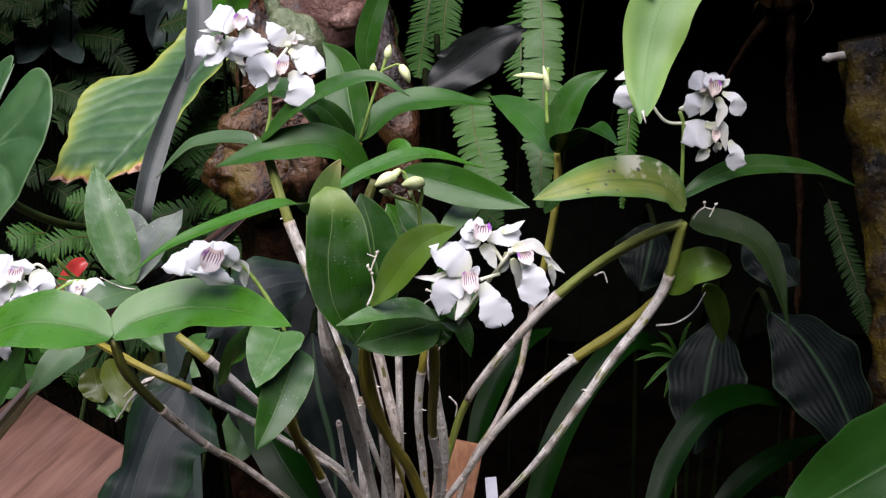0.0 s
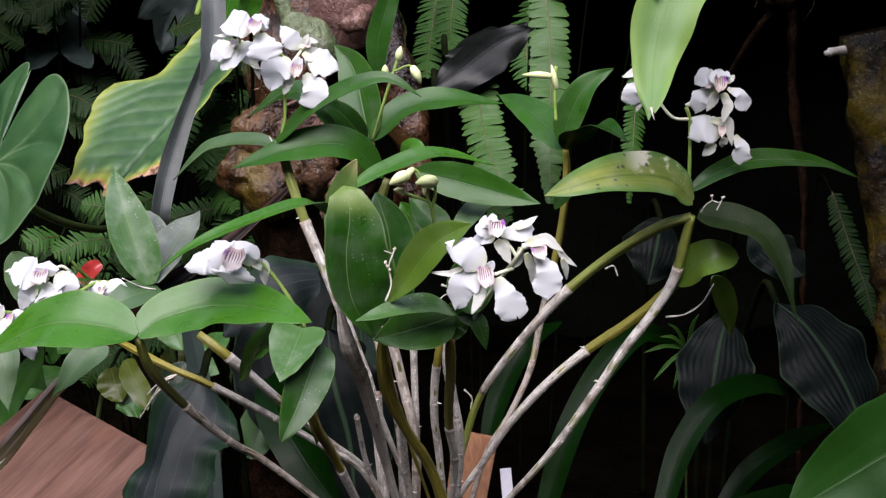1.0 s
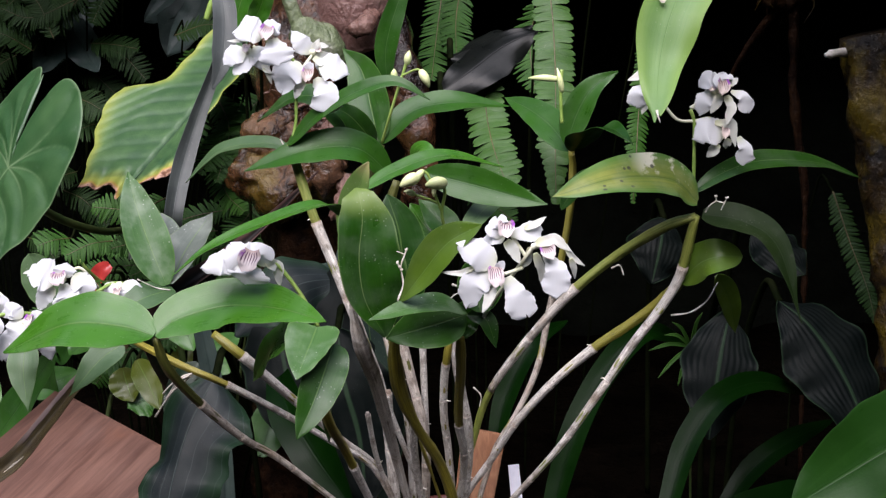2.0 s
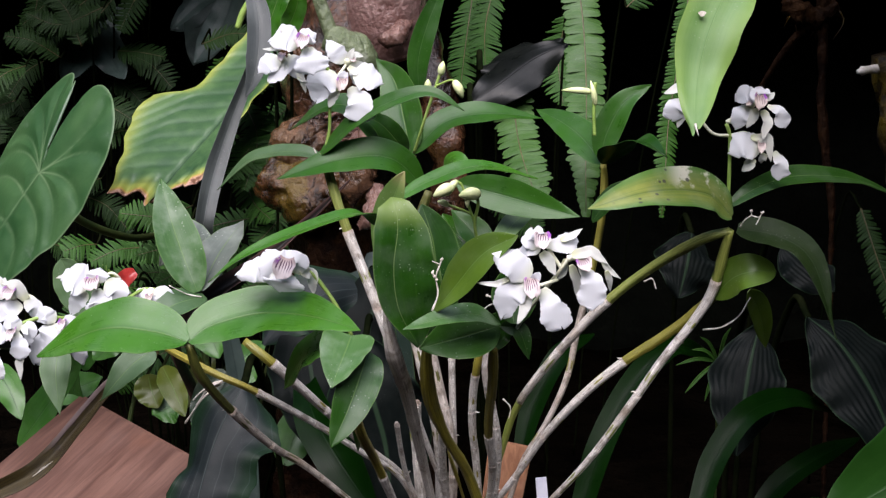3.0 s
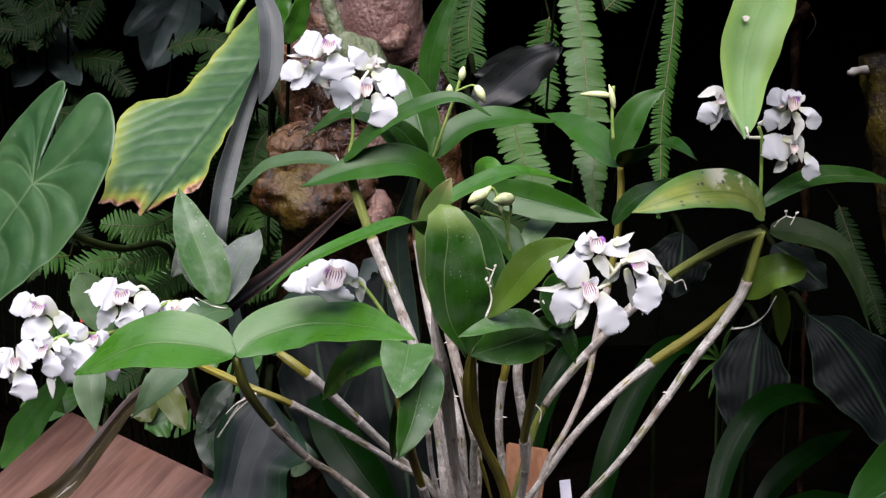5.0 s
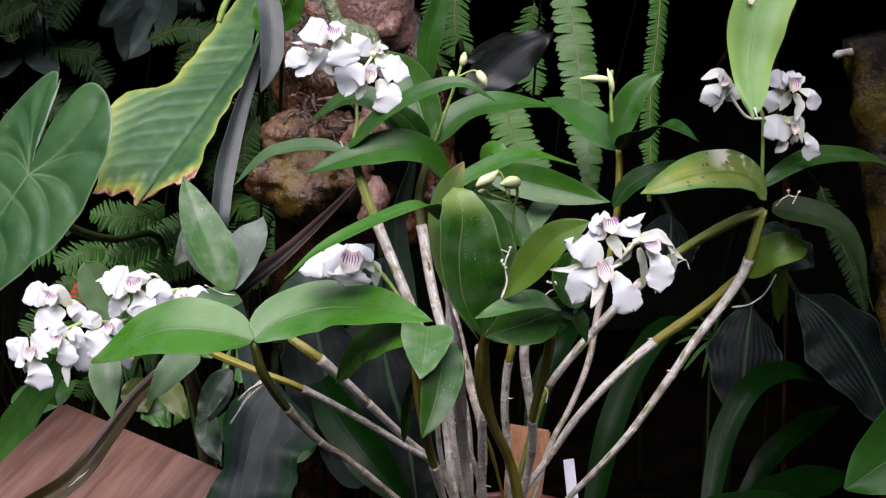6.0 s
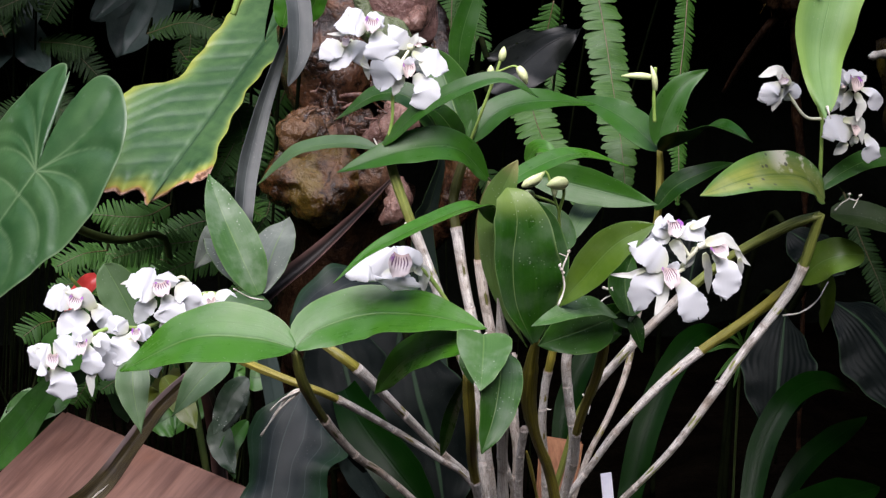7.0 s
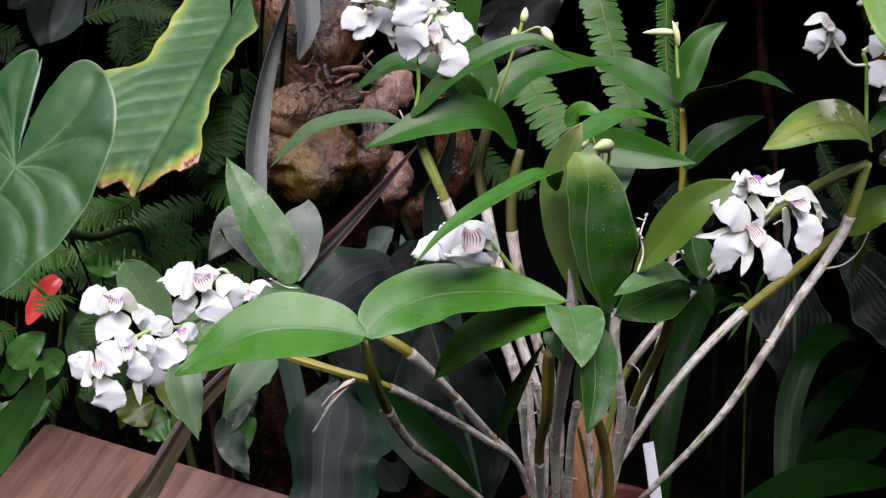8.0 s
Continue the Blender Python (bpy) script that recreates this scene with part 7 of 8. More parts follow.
fern_frond(shade_fern, [(-0.1099, 1.2200, 1.1137), (-0.1358, 1.2000, 1.0908), (-0.1617, 1.1800, 1.0586)], 0.034, (0, -0.85, 0.5))
fern_frond(shade_fern, [(-0.1342, 1.2200, 1.0732), (-0.1606, 1.2000, 1.0405), (-0.1908, 1.1800, 1.0146)], 0.034, (0, -0.85, 0.5))
fern_frond(shade_fern, [(-0.1069, 1.2000, 1.0518), (-0.1422, 1.1900, 1.0244), (-0.1759, 1.1800, 1.0080)], 0.034, (0, -0.85, 0.5))
fern_frond(shade_fern, [(-0.1596, 1.2400, 0.9861), (-0.2036, 1.2200, 0.9991), (-0.2468, 1.2000, 0.9960)], 0.034, (0, -0.85, 0.5))
fern_frond(shade_fern, [(-0.1529, 1.2200, 0.9669), (-0.2027, 1.2000, 0.9703), (-0.2409, 1.1800, 0.9623)], 0.034, (0, -0.85, 0.5))

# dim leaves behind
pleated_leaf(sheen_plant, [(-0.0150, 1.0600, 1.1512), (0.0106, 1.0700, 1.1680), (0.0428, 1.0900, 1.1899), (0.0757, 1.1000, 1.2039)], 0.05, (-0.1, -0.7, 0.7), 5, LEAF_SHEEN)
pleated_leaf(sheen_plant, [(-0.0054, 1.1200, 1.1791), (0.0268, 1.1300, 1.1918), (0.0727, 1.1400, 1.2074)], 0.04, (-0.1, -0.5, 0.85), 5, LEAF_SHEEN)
broad_leaf(lobed_plant, [(-0.3666, 1.8000, 1.2986), (-0.3815, 1.7800, 1.2345), (-0.4064, 1.7600, 1.1750)], 0.11, (0, -0.9, 0.4), LEAF_SHADE)
broad_leaf(lobed_plant, [(-0.3706, 1.8000, 1.2986), (-0.4066, 1.7900, 1.2505), (-0.4416, 1.7800, 1.2264)], 0.08, (0, -0.9, 0.4), LEAF_SHADE)
broad_leaf(lobed_plant, [(-0.3585, 1.8000, 1.2987), (-0.3261, 1.7900, 1.2587), (-0.2932, 1.7800, 1.2426)], 0.07, (0, -0.9, 0.4), LEAF_SHADE)
broad_leaf(lobed_plant, [(-0.5433, 1.7000, 1.2404), (-0.5481, 1.6800, 1.1876), (-0.5666, 1.6600, 1.1581)], 0.08, (0, -0.9, 0.4), LEAF_SHADE)
broad_leaf(lobed_plant, [(-0.5361, 1.7000, 1.2329), (-0.5030, 1.6800, 1.1877), (-0.4809, 1.6600, 1.1581)], 0.07, (0, -0.9, 0.4), LEAF_SHADE)
broad_leaf(lobed_plant, [(-0.5357, 1.7000, 1.2404), (-0.5766, 1.6800, 1.2176), (-0.6087, 1.6600, 1.2026)], 0.07, (0, -0.9, 0.4), LEAF_SHADE)
broad_leaf(low_plant, [(-0.4684, 1.1500, 0.8080), (-0.4337, 1.1300, 0.8509), (-0.4007, 1.1200, 0.8944), (-0.3913, 1.1200, 0.9179)], 0.05, (-0.3, -0.85, 0.4), LEAF_LOW)
broad_leaf(low_plant, [(-0.4601, 1.2000, 0.8468), (-0.4256, 1.2000, 0.8527), (-0.3950, 1.2000, 0.8646)], 0.05, (0, -0.8, 0.6), LEAF_LOW)
broad_leaf(low_plant, [(-0.4308, 1.2500, 0.8873), (-0.4137, 1.2500, 0.9044), (-0.3973, 1.2500, 0.9161)], 0.04, (0, -0.9, 0.4), LEAF_LOW)
broad_leaf(low_plant, [(-0.3857, 1.2500, 0.8817), (-0.3952, 1.2500, 0.8884), (-0.4097, 1.2200, 0.8768)], 0.04, (0, -0.9, 0.4), LEAF_LOW)
broad_leaf(low_plant, [(-0.3750, 1.2500, 0.8859), (-0.3510, 1.2700, 0.9226), (-0.3387, 1.2800, 0.9414)], 0.05, (0, -0.9, 0.4), LEAF_LOW)
broad_leaf(low_plant, [(-0.3223, 1.1000, 0.8951), (-0.3192, 1.1000, 0.8798), (-0.3115, 1.0900, 0.8646)], 0.045, (0, -0.85, 0.5), LEAF_OLIVE)
broad_leaf(low_plant, [(-0.2925, 1.1000, 0.8663), (-0.3022, 1.1000, 0.8626), (-0.3168, 1.0900, 0.8579)], 0.05, (0, -0.85, 0.5), LEAF_LOW)
broad_leaf(low_plant, [(-0.3430, 1.3000, 0.9547), (-0.3381, 1.3000, 0.9768), (-0.3340, 1.3000, 0.9904)], 0.05, (0, -0.95, 0.3), LEAF_LOW)
broad_leaf(low_plant, [(-0.2081, 1.0500, 0.9141), (-0.2199, 1.0500, 0.9108), (-0.2353, 1.0500, 0.9175)], 0.035, (0, -0.8, 0.6), LEAF_LOW)
broad_leaf(low_plant, [(-0.2705, 1.1000, 0.9525), (-0.2549, 1.0800, 0.9312), (-0.2474, 1.0700, 0.9184)], 0.05, (0, -0.8, 0.6), LEAF_LOW)
broad_leaf(speckled_plant, [(-0.2252, 0.9800, 0.9309), (-0.2378, 0.9700, 0.9177), (-0.2513, 0.9600, 0.8918)], 0.028, (-0.1, -0.9, 0.4), LEAF_SPECKLED)
broad_leaf(speckled_plant, [(-0.2516, 1.0200, 0.8860), (-0.2480, 1.0000, 0.8689), (-0.2382, 0.9800, 0.8515)], 0.03, (-0.1, -0.9, 0.4), LEAF_SPECKLED)
broad_leaf(low_plant, [(-0.1605, 1.0500, 0.9316), (-0.1402, 1.0500, 0.9469), (-0.1102, 1.0500, 0.9414)], 0.04, (0, -0.6, 0.8), LEAF_SPECKLED)
broad_leaf(low_plant, [(-0.0894, 1.1000, 1.0091), (-0.1102, 1.0800, 0.9867), (-0.1303, 1.0600, 0.9703)], 0.06, (0, -0.7, 0.7), LEAF_SHADE)
broad_leaf(low_plant, [(-0.1768, 0.9800, 0.8467), (-0.1658, 1.0000, 0.8748), (-0.1495, 1.0200, 0.8936)], 0.05, (0, -0.8, 0.6), LEAF_LOW)
broad_leaf(low_plant, [(-0.1199, 0.9800, 0.8208), (-0.1394, 1.0000, 0.8542), (-0.1598, 1.0200, 0.8631)], 0.05, (0, -0.8, 0.6), LEAF_SHADE)

broad_leaf(low_plant, [(-0.4384, 1.2200, 0.7989), (-0.4274, 1.2000, 0.8369), (-0.4156, 1.1800, 0.8838)], 0.0369, (-0.2, -0.9, 0.35), LEAF_LOW)
broad_leaf(low_plant, [(-0.4476, 1.3000, 0.8472), (-0.4235, 1.2800, 0.8839), (-0.4032, 1.2600, 0.9144)], 0.0367, (0.1, -0.8, 0.55), LEAF_LOW)
broad_leaf(low_plant, [(-0.4211, 1.3200, 0.8378), (-0.3975, 1.3000, 0.8696), (-0.3756, 1.2800, 0.9018)], 0.0333, (0.3, -0.85, 0.4), LEAF_DIM)
broad_leaf(low_plant, [(-0.3724, 1.4200, 0.8654), (-0.3858, 1.4000, 0.8967), (-0.3974, 1.3800, 0.9117)], 0.0275, (0, -0.8, 0.6), LEAF_DIM)
broad_leaf(low_plant, [(-0.3151, 1.3600, 0.8491), (-0.3264, 1.3300, 0.8225), (-0.3421, 1.3100, 0.7946)], 0.0393, (0.2, -0.85, 0.5), LEAF_OLIVE)
broad_leaf(low_plant, [(-0.2738, 1.2800, 0.8304), (-0.2923, 1.2600, 0.8157), (-0.3146, 1.2400, 0.8011)], 0.0349, (-0.1, -0.7, 0.7), LEAF_LOW)
broad_leaf(low_plant, [(-0.3667, 1.3400, 0.7883), (-0.3727, 1.3200, 0.8315), (-0.3598, 1.3000, 0.8707)], 0.0286, (-0.3, -0.8, 0.4), LEAF_DIM)
broad_leaf(speckled_plant, [(-0.2257, 1.0000, 0.9163), (-0.2337, 0.9900, 0.9044), (-0.2459, 0.9800, 0.8867)], 0.017, (0.1, -0.9, 0.3), LEAF_SPECKLED)
pleated_leaf(pleated_left, [(-0.1028, 1.0000, 0.9976), (-0.1350, 0.9850, 0.9970), (-0.1646, 0.9700, 0.9835), (-0.1878, 0.9550, 0.9592)], 0.062, (0.1, -0.8, 0.6), 7, PLEATED_PALE)
broad_leaf(low_plant, [(-0.2082, 1.0800, 0.9305), (-0.2252, 1.0600, 0.9184), (-0.2373, 1.0500, 0.8939)], 0.03, (0.2, -0.8, 0.5), LEAF_LOW)
broad_leaf(low_plant, [(-0.2274, 1.0200, 0.8827), (-0.2441, 1.0000, 0.8637), (-0.2380, 0.9900, 0.8432)], 0.0222, (0.3, -0.85, 0.4), LEAF_LOW)
broad_leaf(low_plant, [(-0.3346, 1.4500, 0.9497), (-0.3476, 1.4300, 0.9358), (-0.3556, 1.4200, 0.9137)], 0.0308, (0, -0.9, 0.4), LEAF_LOW)
broad_leaf(low_plant, [(-0.5533, 1.3000, 0.8532), (-0.5253, 1.2800, 0.8332), (-0.5046, 1.2600, 0.8010)], 0.0442, (0.2, -0.85, 0.45), LEAF_LOW)
broad_leaf(low_plant, [(-0.4471, 1.2600, 0.8524), (-0.4633, 1.2400, 0.8265), (-0.4760, 1.2000, 0.7893)], 0.0368, (-0.3, -0.85, 0.4), LEAF_LOW)
broad_leaf(low_plant, [(-0.2979, 1.0600, 0.9130), (-0.2838, 1.0400, 0.8976), (-0.2701, 1.0200, 0.8777)], 0.0324, (0.1, -0.85, 0.5), LEAF_OLIVE)
broad_leaf(low_plant, [(-0.6176, 1.5000, 0.8820), (-0.6188, 1.4800, 0.8572), (-0.6026, 1.4600, 0.8260)], 0.0362, (0, -0.85, 0.5), LEAF_DIM)
broad_leaf(lobed_plant, [(-0.3359, 1.7200, 1.2795), (-0.3521, 1.7000, 1.2295), (-0.3886, 1.6800, 1.1787)], 0.0659, (0, -0.9, 0.4), LEAF_SHADE)
broad_leaf(lobed_plant, [(-0.3449, 1.7300, 1.2837), (-0.3834, 1.7100, 1.2600), (-0.4241, 1.7000, 1.2241)], 0.0282, (0, -0.9, 0.4), LEAF_SHADE)
broad_leaf(lobed_plant, [(-0.3294, 1.7300, 1.2838), (-0.3042, 1.7100, 1.2640), (-0.2921, 1.7000, 1.2410)], 0.0249, (0, -0.9, 0.4), LEAF_SHADE)
broad_leaf(lobed_plant, [(-0.4952, 1.7600, 1.2651), (-0.5180, 1.7500, 1.2259), (-0.5330, 1.7400, 1.1870)], 0.0390, (0, -0.9, 0.4), LEAF_SHADE)
broad_leaf(lobed_plant, [(-0.5807, 1.7800, 1.2261), (-0.5638, 1.7700, 1.1945), (-0.5946, 1.7600, 1.1551)], 0.0514, (0.2, -0.9, 0.4), LEAF_SHADE)
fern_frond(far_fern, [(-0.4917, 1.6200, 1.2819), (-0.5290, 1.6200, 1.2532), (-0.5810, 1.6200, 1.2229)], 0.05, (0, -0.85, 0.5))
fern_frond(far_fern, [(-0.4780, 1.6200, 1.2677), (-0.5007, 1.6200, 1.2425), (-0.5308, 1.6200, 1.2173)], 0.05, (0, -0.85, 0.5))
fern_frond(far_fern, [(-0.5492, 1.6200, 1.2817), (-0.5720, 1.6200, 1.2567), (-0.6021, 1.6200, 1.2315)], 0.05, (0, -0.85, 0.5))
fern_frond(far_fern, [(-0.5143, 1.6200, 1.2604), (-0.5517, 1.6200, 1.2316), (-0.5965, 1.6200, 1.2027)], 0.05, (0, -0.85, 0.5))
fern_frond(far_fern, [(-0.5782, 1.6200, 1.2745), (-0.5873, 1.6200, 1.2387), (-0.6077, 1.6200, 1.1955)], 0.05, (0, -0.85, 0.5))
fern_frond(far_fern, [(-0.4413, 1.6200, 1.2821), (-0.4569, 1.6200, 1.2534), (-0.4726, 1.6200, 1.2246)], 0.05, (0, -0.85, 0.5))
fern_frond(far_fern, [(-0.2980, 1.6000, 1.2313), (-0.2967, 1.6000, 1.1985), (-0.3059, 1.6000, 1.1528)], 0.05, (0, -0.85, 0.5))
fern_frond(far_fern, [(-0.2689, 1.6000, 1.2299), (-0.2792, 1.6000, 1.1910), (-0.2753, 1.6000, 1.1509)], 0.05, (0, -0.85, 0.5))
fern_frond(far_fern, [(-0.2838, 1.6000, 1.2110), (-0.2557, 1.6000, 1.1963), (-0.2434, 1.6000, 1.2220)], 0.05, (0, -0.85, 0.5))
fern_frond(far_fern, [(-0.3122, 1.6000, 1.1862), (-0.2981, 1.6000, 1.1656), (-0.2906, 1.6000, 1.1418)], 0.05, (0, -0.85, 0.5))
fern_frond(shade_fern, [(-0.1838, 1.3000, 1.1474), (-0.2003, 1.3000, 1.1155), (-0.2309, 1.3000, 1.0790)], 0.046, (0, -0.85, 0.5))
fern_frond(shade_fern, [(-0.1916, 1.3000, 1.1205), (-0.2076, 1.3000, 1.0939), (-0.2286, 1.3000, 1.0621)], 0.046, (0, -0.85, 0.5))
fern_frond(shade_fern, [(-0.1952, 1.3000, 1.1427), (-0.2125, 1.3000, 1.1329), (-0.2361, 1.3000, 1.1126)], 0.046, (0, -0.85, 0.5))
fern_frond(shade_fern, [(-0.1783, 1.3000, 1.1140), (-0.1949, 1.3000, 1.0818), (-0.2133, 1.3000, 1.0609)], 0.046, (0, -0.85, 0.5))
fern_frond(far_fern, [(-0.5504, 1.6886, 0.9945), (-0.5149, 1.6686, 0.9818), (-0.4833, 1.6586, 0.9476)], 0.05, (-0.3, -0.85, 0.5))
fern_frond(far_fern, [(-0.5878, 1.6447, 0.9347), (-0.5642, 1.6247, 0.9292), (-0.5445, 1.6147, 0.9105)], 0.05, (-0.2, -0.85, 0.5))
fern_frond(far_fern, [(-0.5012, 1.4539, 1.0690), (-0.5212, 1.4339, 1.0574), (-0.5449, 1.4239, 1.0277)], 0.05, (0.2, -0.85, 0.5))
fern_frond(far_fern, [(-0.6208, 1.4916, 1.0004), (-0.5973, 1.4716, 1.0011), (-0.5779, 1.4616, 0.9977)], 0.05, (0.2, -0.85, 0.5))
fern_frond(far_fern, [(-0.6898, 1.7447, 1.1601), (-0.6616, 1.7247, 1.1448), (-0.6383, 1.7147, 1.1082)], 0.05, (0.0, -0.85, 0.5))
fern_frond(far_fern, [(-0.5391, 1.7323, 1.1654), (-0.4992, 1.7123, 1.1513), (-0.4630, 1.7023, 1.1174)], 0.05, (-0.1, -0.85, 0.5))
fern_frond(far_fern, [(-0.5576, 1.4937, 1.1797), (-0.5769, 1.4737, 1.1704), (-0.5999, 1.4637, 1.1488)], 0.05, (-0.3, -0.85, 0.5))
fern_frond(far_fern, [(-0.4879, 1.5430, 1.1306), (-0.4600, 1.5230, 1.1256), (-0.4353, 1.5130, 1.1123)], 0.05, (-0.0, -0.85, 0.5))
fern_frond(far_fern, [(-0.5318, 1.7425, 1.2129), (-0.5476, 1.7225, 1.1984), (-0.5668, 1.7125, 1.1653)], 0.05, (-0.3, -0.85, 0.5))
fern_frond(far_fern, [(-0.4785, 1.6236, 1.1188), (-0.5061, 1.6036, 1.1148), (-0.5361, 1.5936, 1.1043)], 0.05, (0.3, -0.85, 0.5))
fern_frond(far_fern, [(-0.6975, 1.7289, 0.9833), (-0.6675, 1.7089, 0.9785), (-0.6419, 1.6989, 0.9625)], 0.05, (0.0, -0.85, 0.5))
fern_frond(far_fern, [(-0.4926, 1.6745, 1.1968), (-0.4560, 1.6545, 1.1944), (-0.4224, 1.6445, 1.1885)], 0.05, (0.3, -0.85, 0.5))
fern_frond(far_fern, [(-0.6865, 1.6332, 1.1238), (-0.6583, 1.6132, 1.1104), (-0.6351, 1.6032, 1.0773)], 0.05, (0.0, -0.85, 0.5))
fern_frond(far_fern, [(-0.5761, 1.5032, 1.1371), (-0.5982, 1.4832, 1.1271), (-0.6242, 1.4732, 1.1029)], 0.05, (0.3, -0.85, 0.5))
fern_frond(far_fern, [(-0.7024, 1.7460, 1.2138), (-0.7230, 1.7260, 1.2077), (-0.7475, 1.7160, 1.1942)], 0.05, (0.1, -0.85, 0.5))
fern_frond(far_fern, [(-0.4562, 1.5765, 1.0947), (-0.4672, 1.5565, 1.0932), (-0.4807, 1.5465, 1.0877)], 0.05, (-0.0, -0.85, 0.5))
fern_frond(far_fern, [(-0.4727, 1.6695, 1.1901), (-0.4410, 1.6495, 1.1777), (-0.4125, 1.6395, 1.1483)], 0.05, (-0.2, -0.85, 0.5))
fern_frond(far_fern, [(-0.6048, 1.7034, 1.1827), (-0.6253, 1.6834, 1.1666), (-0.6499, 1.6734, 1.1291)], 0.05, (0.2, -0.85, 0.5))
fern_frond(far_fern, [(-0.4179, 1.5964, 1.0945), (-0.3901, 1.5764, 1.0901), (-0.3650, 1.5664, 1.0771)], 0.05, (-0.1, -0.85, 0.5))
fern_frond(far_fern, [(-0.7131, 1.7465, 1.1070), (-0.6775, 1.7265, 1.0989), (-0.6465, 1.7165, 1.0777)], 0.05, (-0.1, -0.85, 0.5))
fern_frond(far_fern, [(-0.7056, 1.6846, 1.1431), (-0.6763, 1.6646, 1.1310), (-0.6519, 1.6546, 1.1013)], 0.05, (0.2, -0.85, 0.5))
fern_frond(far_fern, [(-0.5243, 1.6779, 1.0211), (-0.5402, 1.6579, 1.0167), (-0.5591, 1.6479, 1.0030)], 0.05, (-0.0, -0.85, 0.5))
fern_frond(shade_fern, [(-0.2969, 1.2941, 0.8877), (-0.3063, 1.2741, 0.8881), (-0.3177, 1.2641, 0.8741)], 0.042, (0.0, -0.85, 0.5))
fern_frond(shade_fern, [(-0.4260, 1.2876, 0.9155), (-0.4376, 1.2676, 0.9167), (-0.4521, 1.2576, 0.9072)], 0.042, (0.2, -0.85, 0.5))
fern_frond(shade_fern, [(-0.3203, 1.3022, 0.8642), (-0.3342, 1.2822, 0.8643), (-0.3503, 1.2722, 0.8480)], 0.042, (0.2, -0.85, 0.5))
fern_frond(shade_fern, [(-0.3917, 1.3805, 0.8341), (-0.4053, 1.3605, 0.8324), (-0.4218, 1.3505, 0.8085)], 0.042, (0.3, -0.85, 0.5))
fern_frond(shade_fern, [(-0.3357, 1.2749, 0.9228), (-0.3459, 1.2549, 0.9211), (-0.3587, 1.2449, 0.9002)], 0.042, (-0.0, -0.85, 0.5))
fern_frond(shade_fern, [(-0.3235, 1.3596, 0.8660), (-0.3459, 1.3396, 0.8653), (-0.3703, 1.3296, 0.8469)], 0.042, (0.0, -0.85, 0.5))
fern_frond(shade_fern, [(-0.3237, 1.3436, 0.9305), (-0.3360, 1.3236, 0.9302), (-0.3503, 1.3136, 0.9157)], 0.042, (0.1, -0.85, 0.5))
fern_frond(shade_fern, [(-0.4285, 1.3162, 0.9856), (-0.4406, 1.2962, 0.9872), (-0.4555, 1.2862, 0.9832)], 0.042, (0.1, -0.85, 0.5))
fern_frond(shade_fern, [(-0.3235, 1.3207, 1.0093), (-0.3437, 1.3007, 1.0115), (-0.3655, 1.2907, 1.0113)], 0.042, (-0.2, -0.85, 0.5))
fern_frond(shade_fern, [(-0.3689, 1.2790, 0.9881), (-0.3905, 1.2590, 0.9882), (-0.4145, 1.2490, 0.9783)], 0.042, (-0.1, -0.85, 0.5))
fern_frond(shade_fern, [(-0.3222, 1.2857, 0.9089), (-0.3316, 1.2657, 0.9132), (-0.3430, 1.2557, 0.9152)], 0.042, (-0.1, -0.85, 0.5))
fern_frond(shade_fern, [(-0.3740, 1.2673, 0.9467), (-0.3835, 1.2473, 0.9481), (-0.3955, 1.2373, 0.9409)], 0.042, (-0.3, -0.85, 0.5))
strap_leaf(wispy_plant, [(0.1967, 1.0000, 0.9319), (0.1831, 0.9900, 0.9442), (0.1713, 0.9850, 0.9463)], 0.0032, (0.1, -0.9, 0.4), FERN_SHADED, 0.2)
strap_leaf(wispy_plant, [(0.1967, 1.0000, 0.9319), (0.1863, 0.9900, 0.9505), (0.1777, 0.9850, 0.9575)], 0.0032, (0.1, -0.9, 0.4), FERN_SHADED, 0.2)
strap_leaf(wispy_plant, [(0.1967, 1.0000, 0.9319), (0.1764, 0.9900, 0.9369), (0.1578, 0.9850, 0.9329)], 0.0032, (0.1, -0.9, 0.4), FERN_SHADED, 0.2)
strap_leaf(wispy_plant, [(0.1967, 1.0000, 0.9319), (0.2031, 0.9900, 0.9467), (0.2111, 0.9850, 0.9507)], 0.0032, (0.1, -0.9, 0.4), FERN_SHADED, 0.2)
strap_leaf(wispy_plant, [(0.1967, 1.0000, 0.9319), (0.2066, 0.9900, 0.9354), (0.2179, 0.9850, 0.9304)], 0.0032, (0.1, -0.9, 0.4), FERN_SHADED, 0.2)
strap_leaf(wispy_plant, [(0.1967, 1.0000, 0.9319), (0.1892, 0.9900, 0.9195), (0.1831, 0.9850, 0.9013)], 0.0032, (0.1, -0.9, 0.4), FERN_SHADED, 0.2)
strap_leaf(wispy_plant, [(0.1967, 1.0000, 0.9319), (0.1979, 0.9900, 0.9128), (0.2004, 0.9850, 0.8892)], 0.0032, (0.1, -0.9, 0.4), FERN_SHADED, 0.2)
strap_leaf(wispy_plant, [(0.1967, 1.0000, 0.9319), (0.1807, 0.9900, 0.9234), (0.1661, 0.9850, 0.9085)], 0.0032, (0.1, -0.9, 0.4), FERN_SHADED, 0.2)
strap_leaf(wispy_plant, [(0.1967, 1.0000, 0.9319), (0.1991, 0.9900, 0.9547), (0.2032, 0.9850, 0.9652)], 0.0032, (0.1, -0.9, 0.4), FERN_SHADED, 0.2)
petiole(wispy_plant, [(0.1967, 1.0000, 0.9319), (0.2013, 1.0200, 0.8799), (0.2100, 1.0500, 0.6950)], 0.0012, PETIOLE)
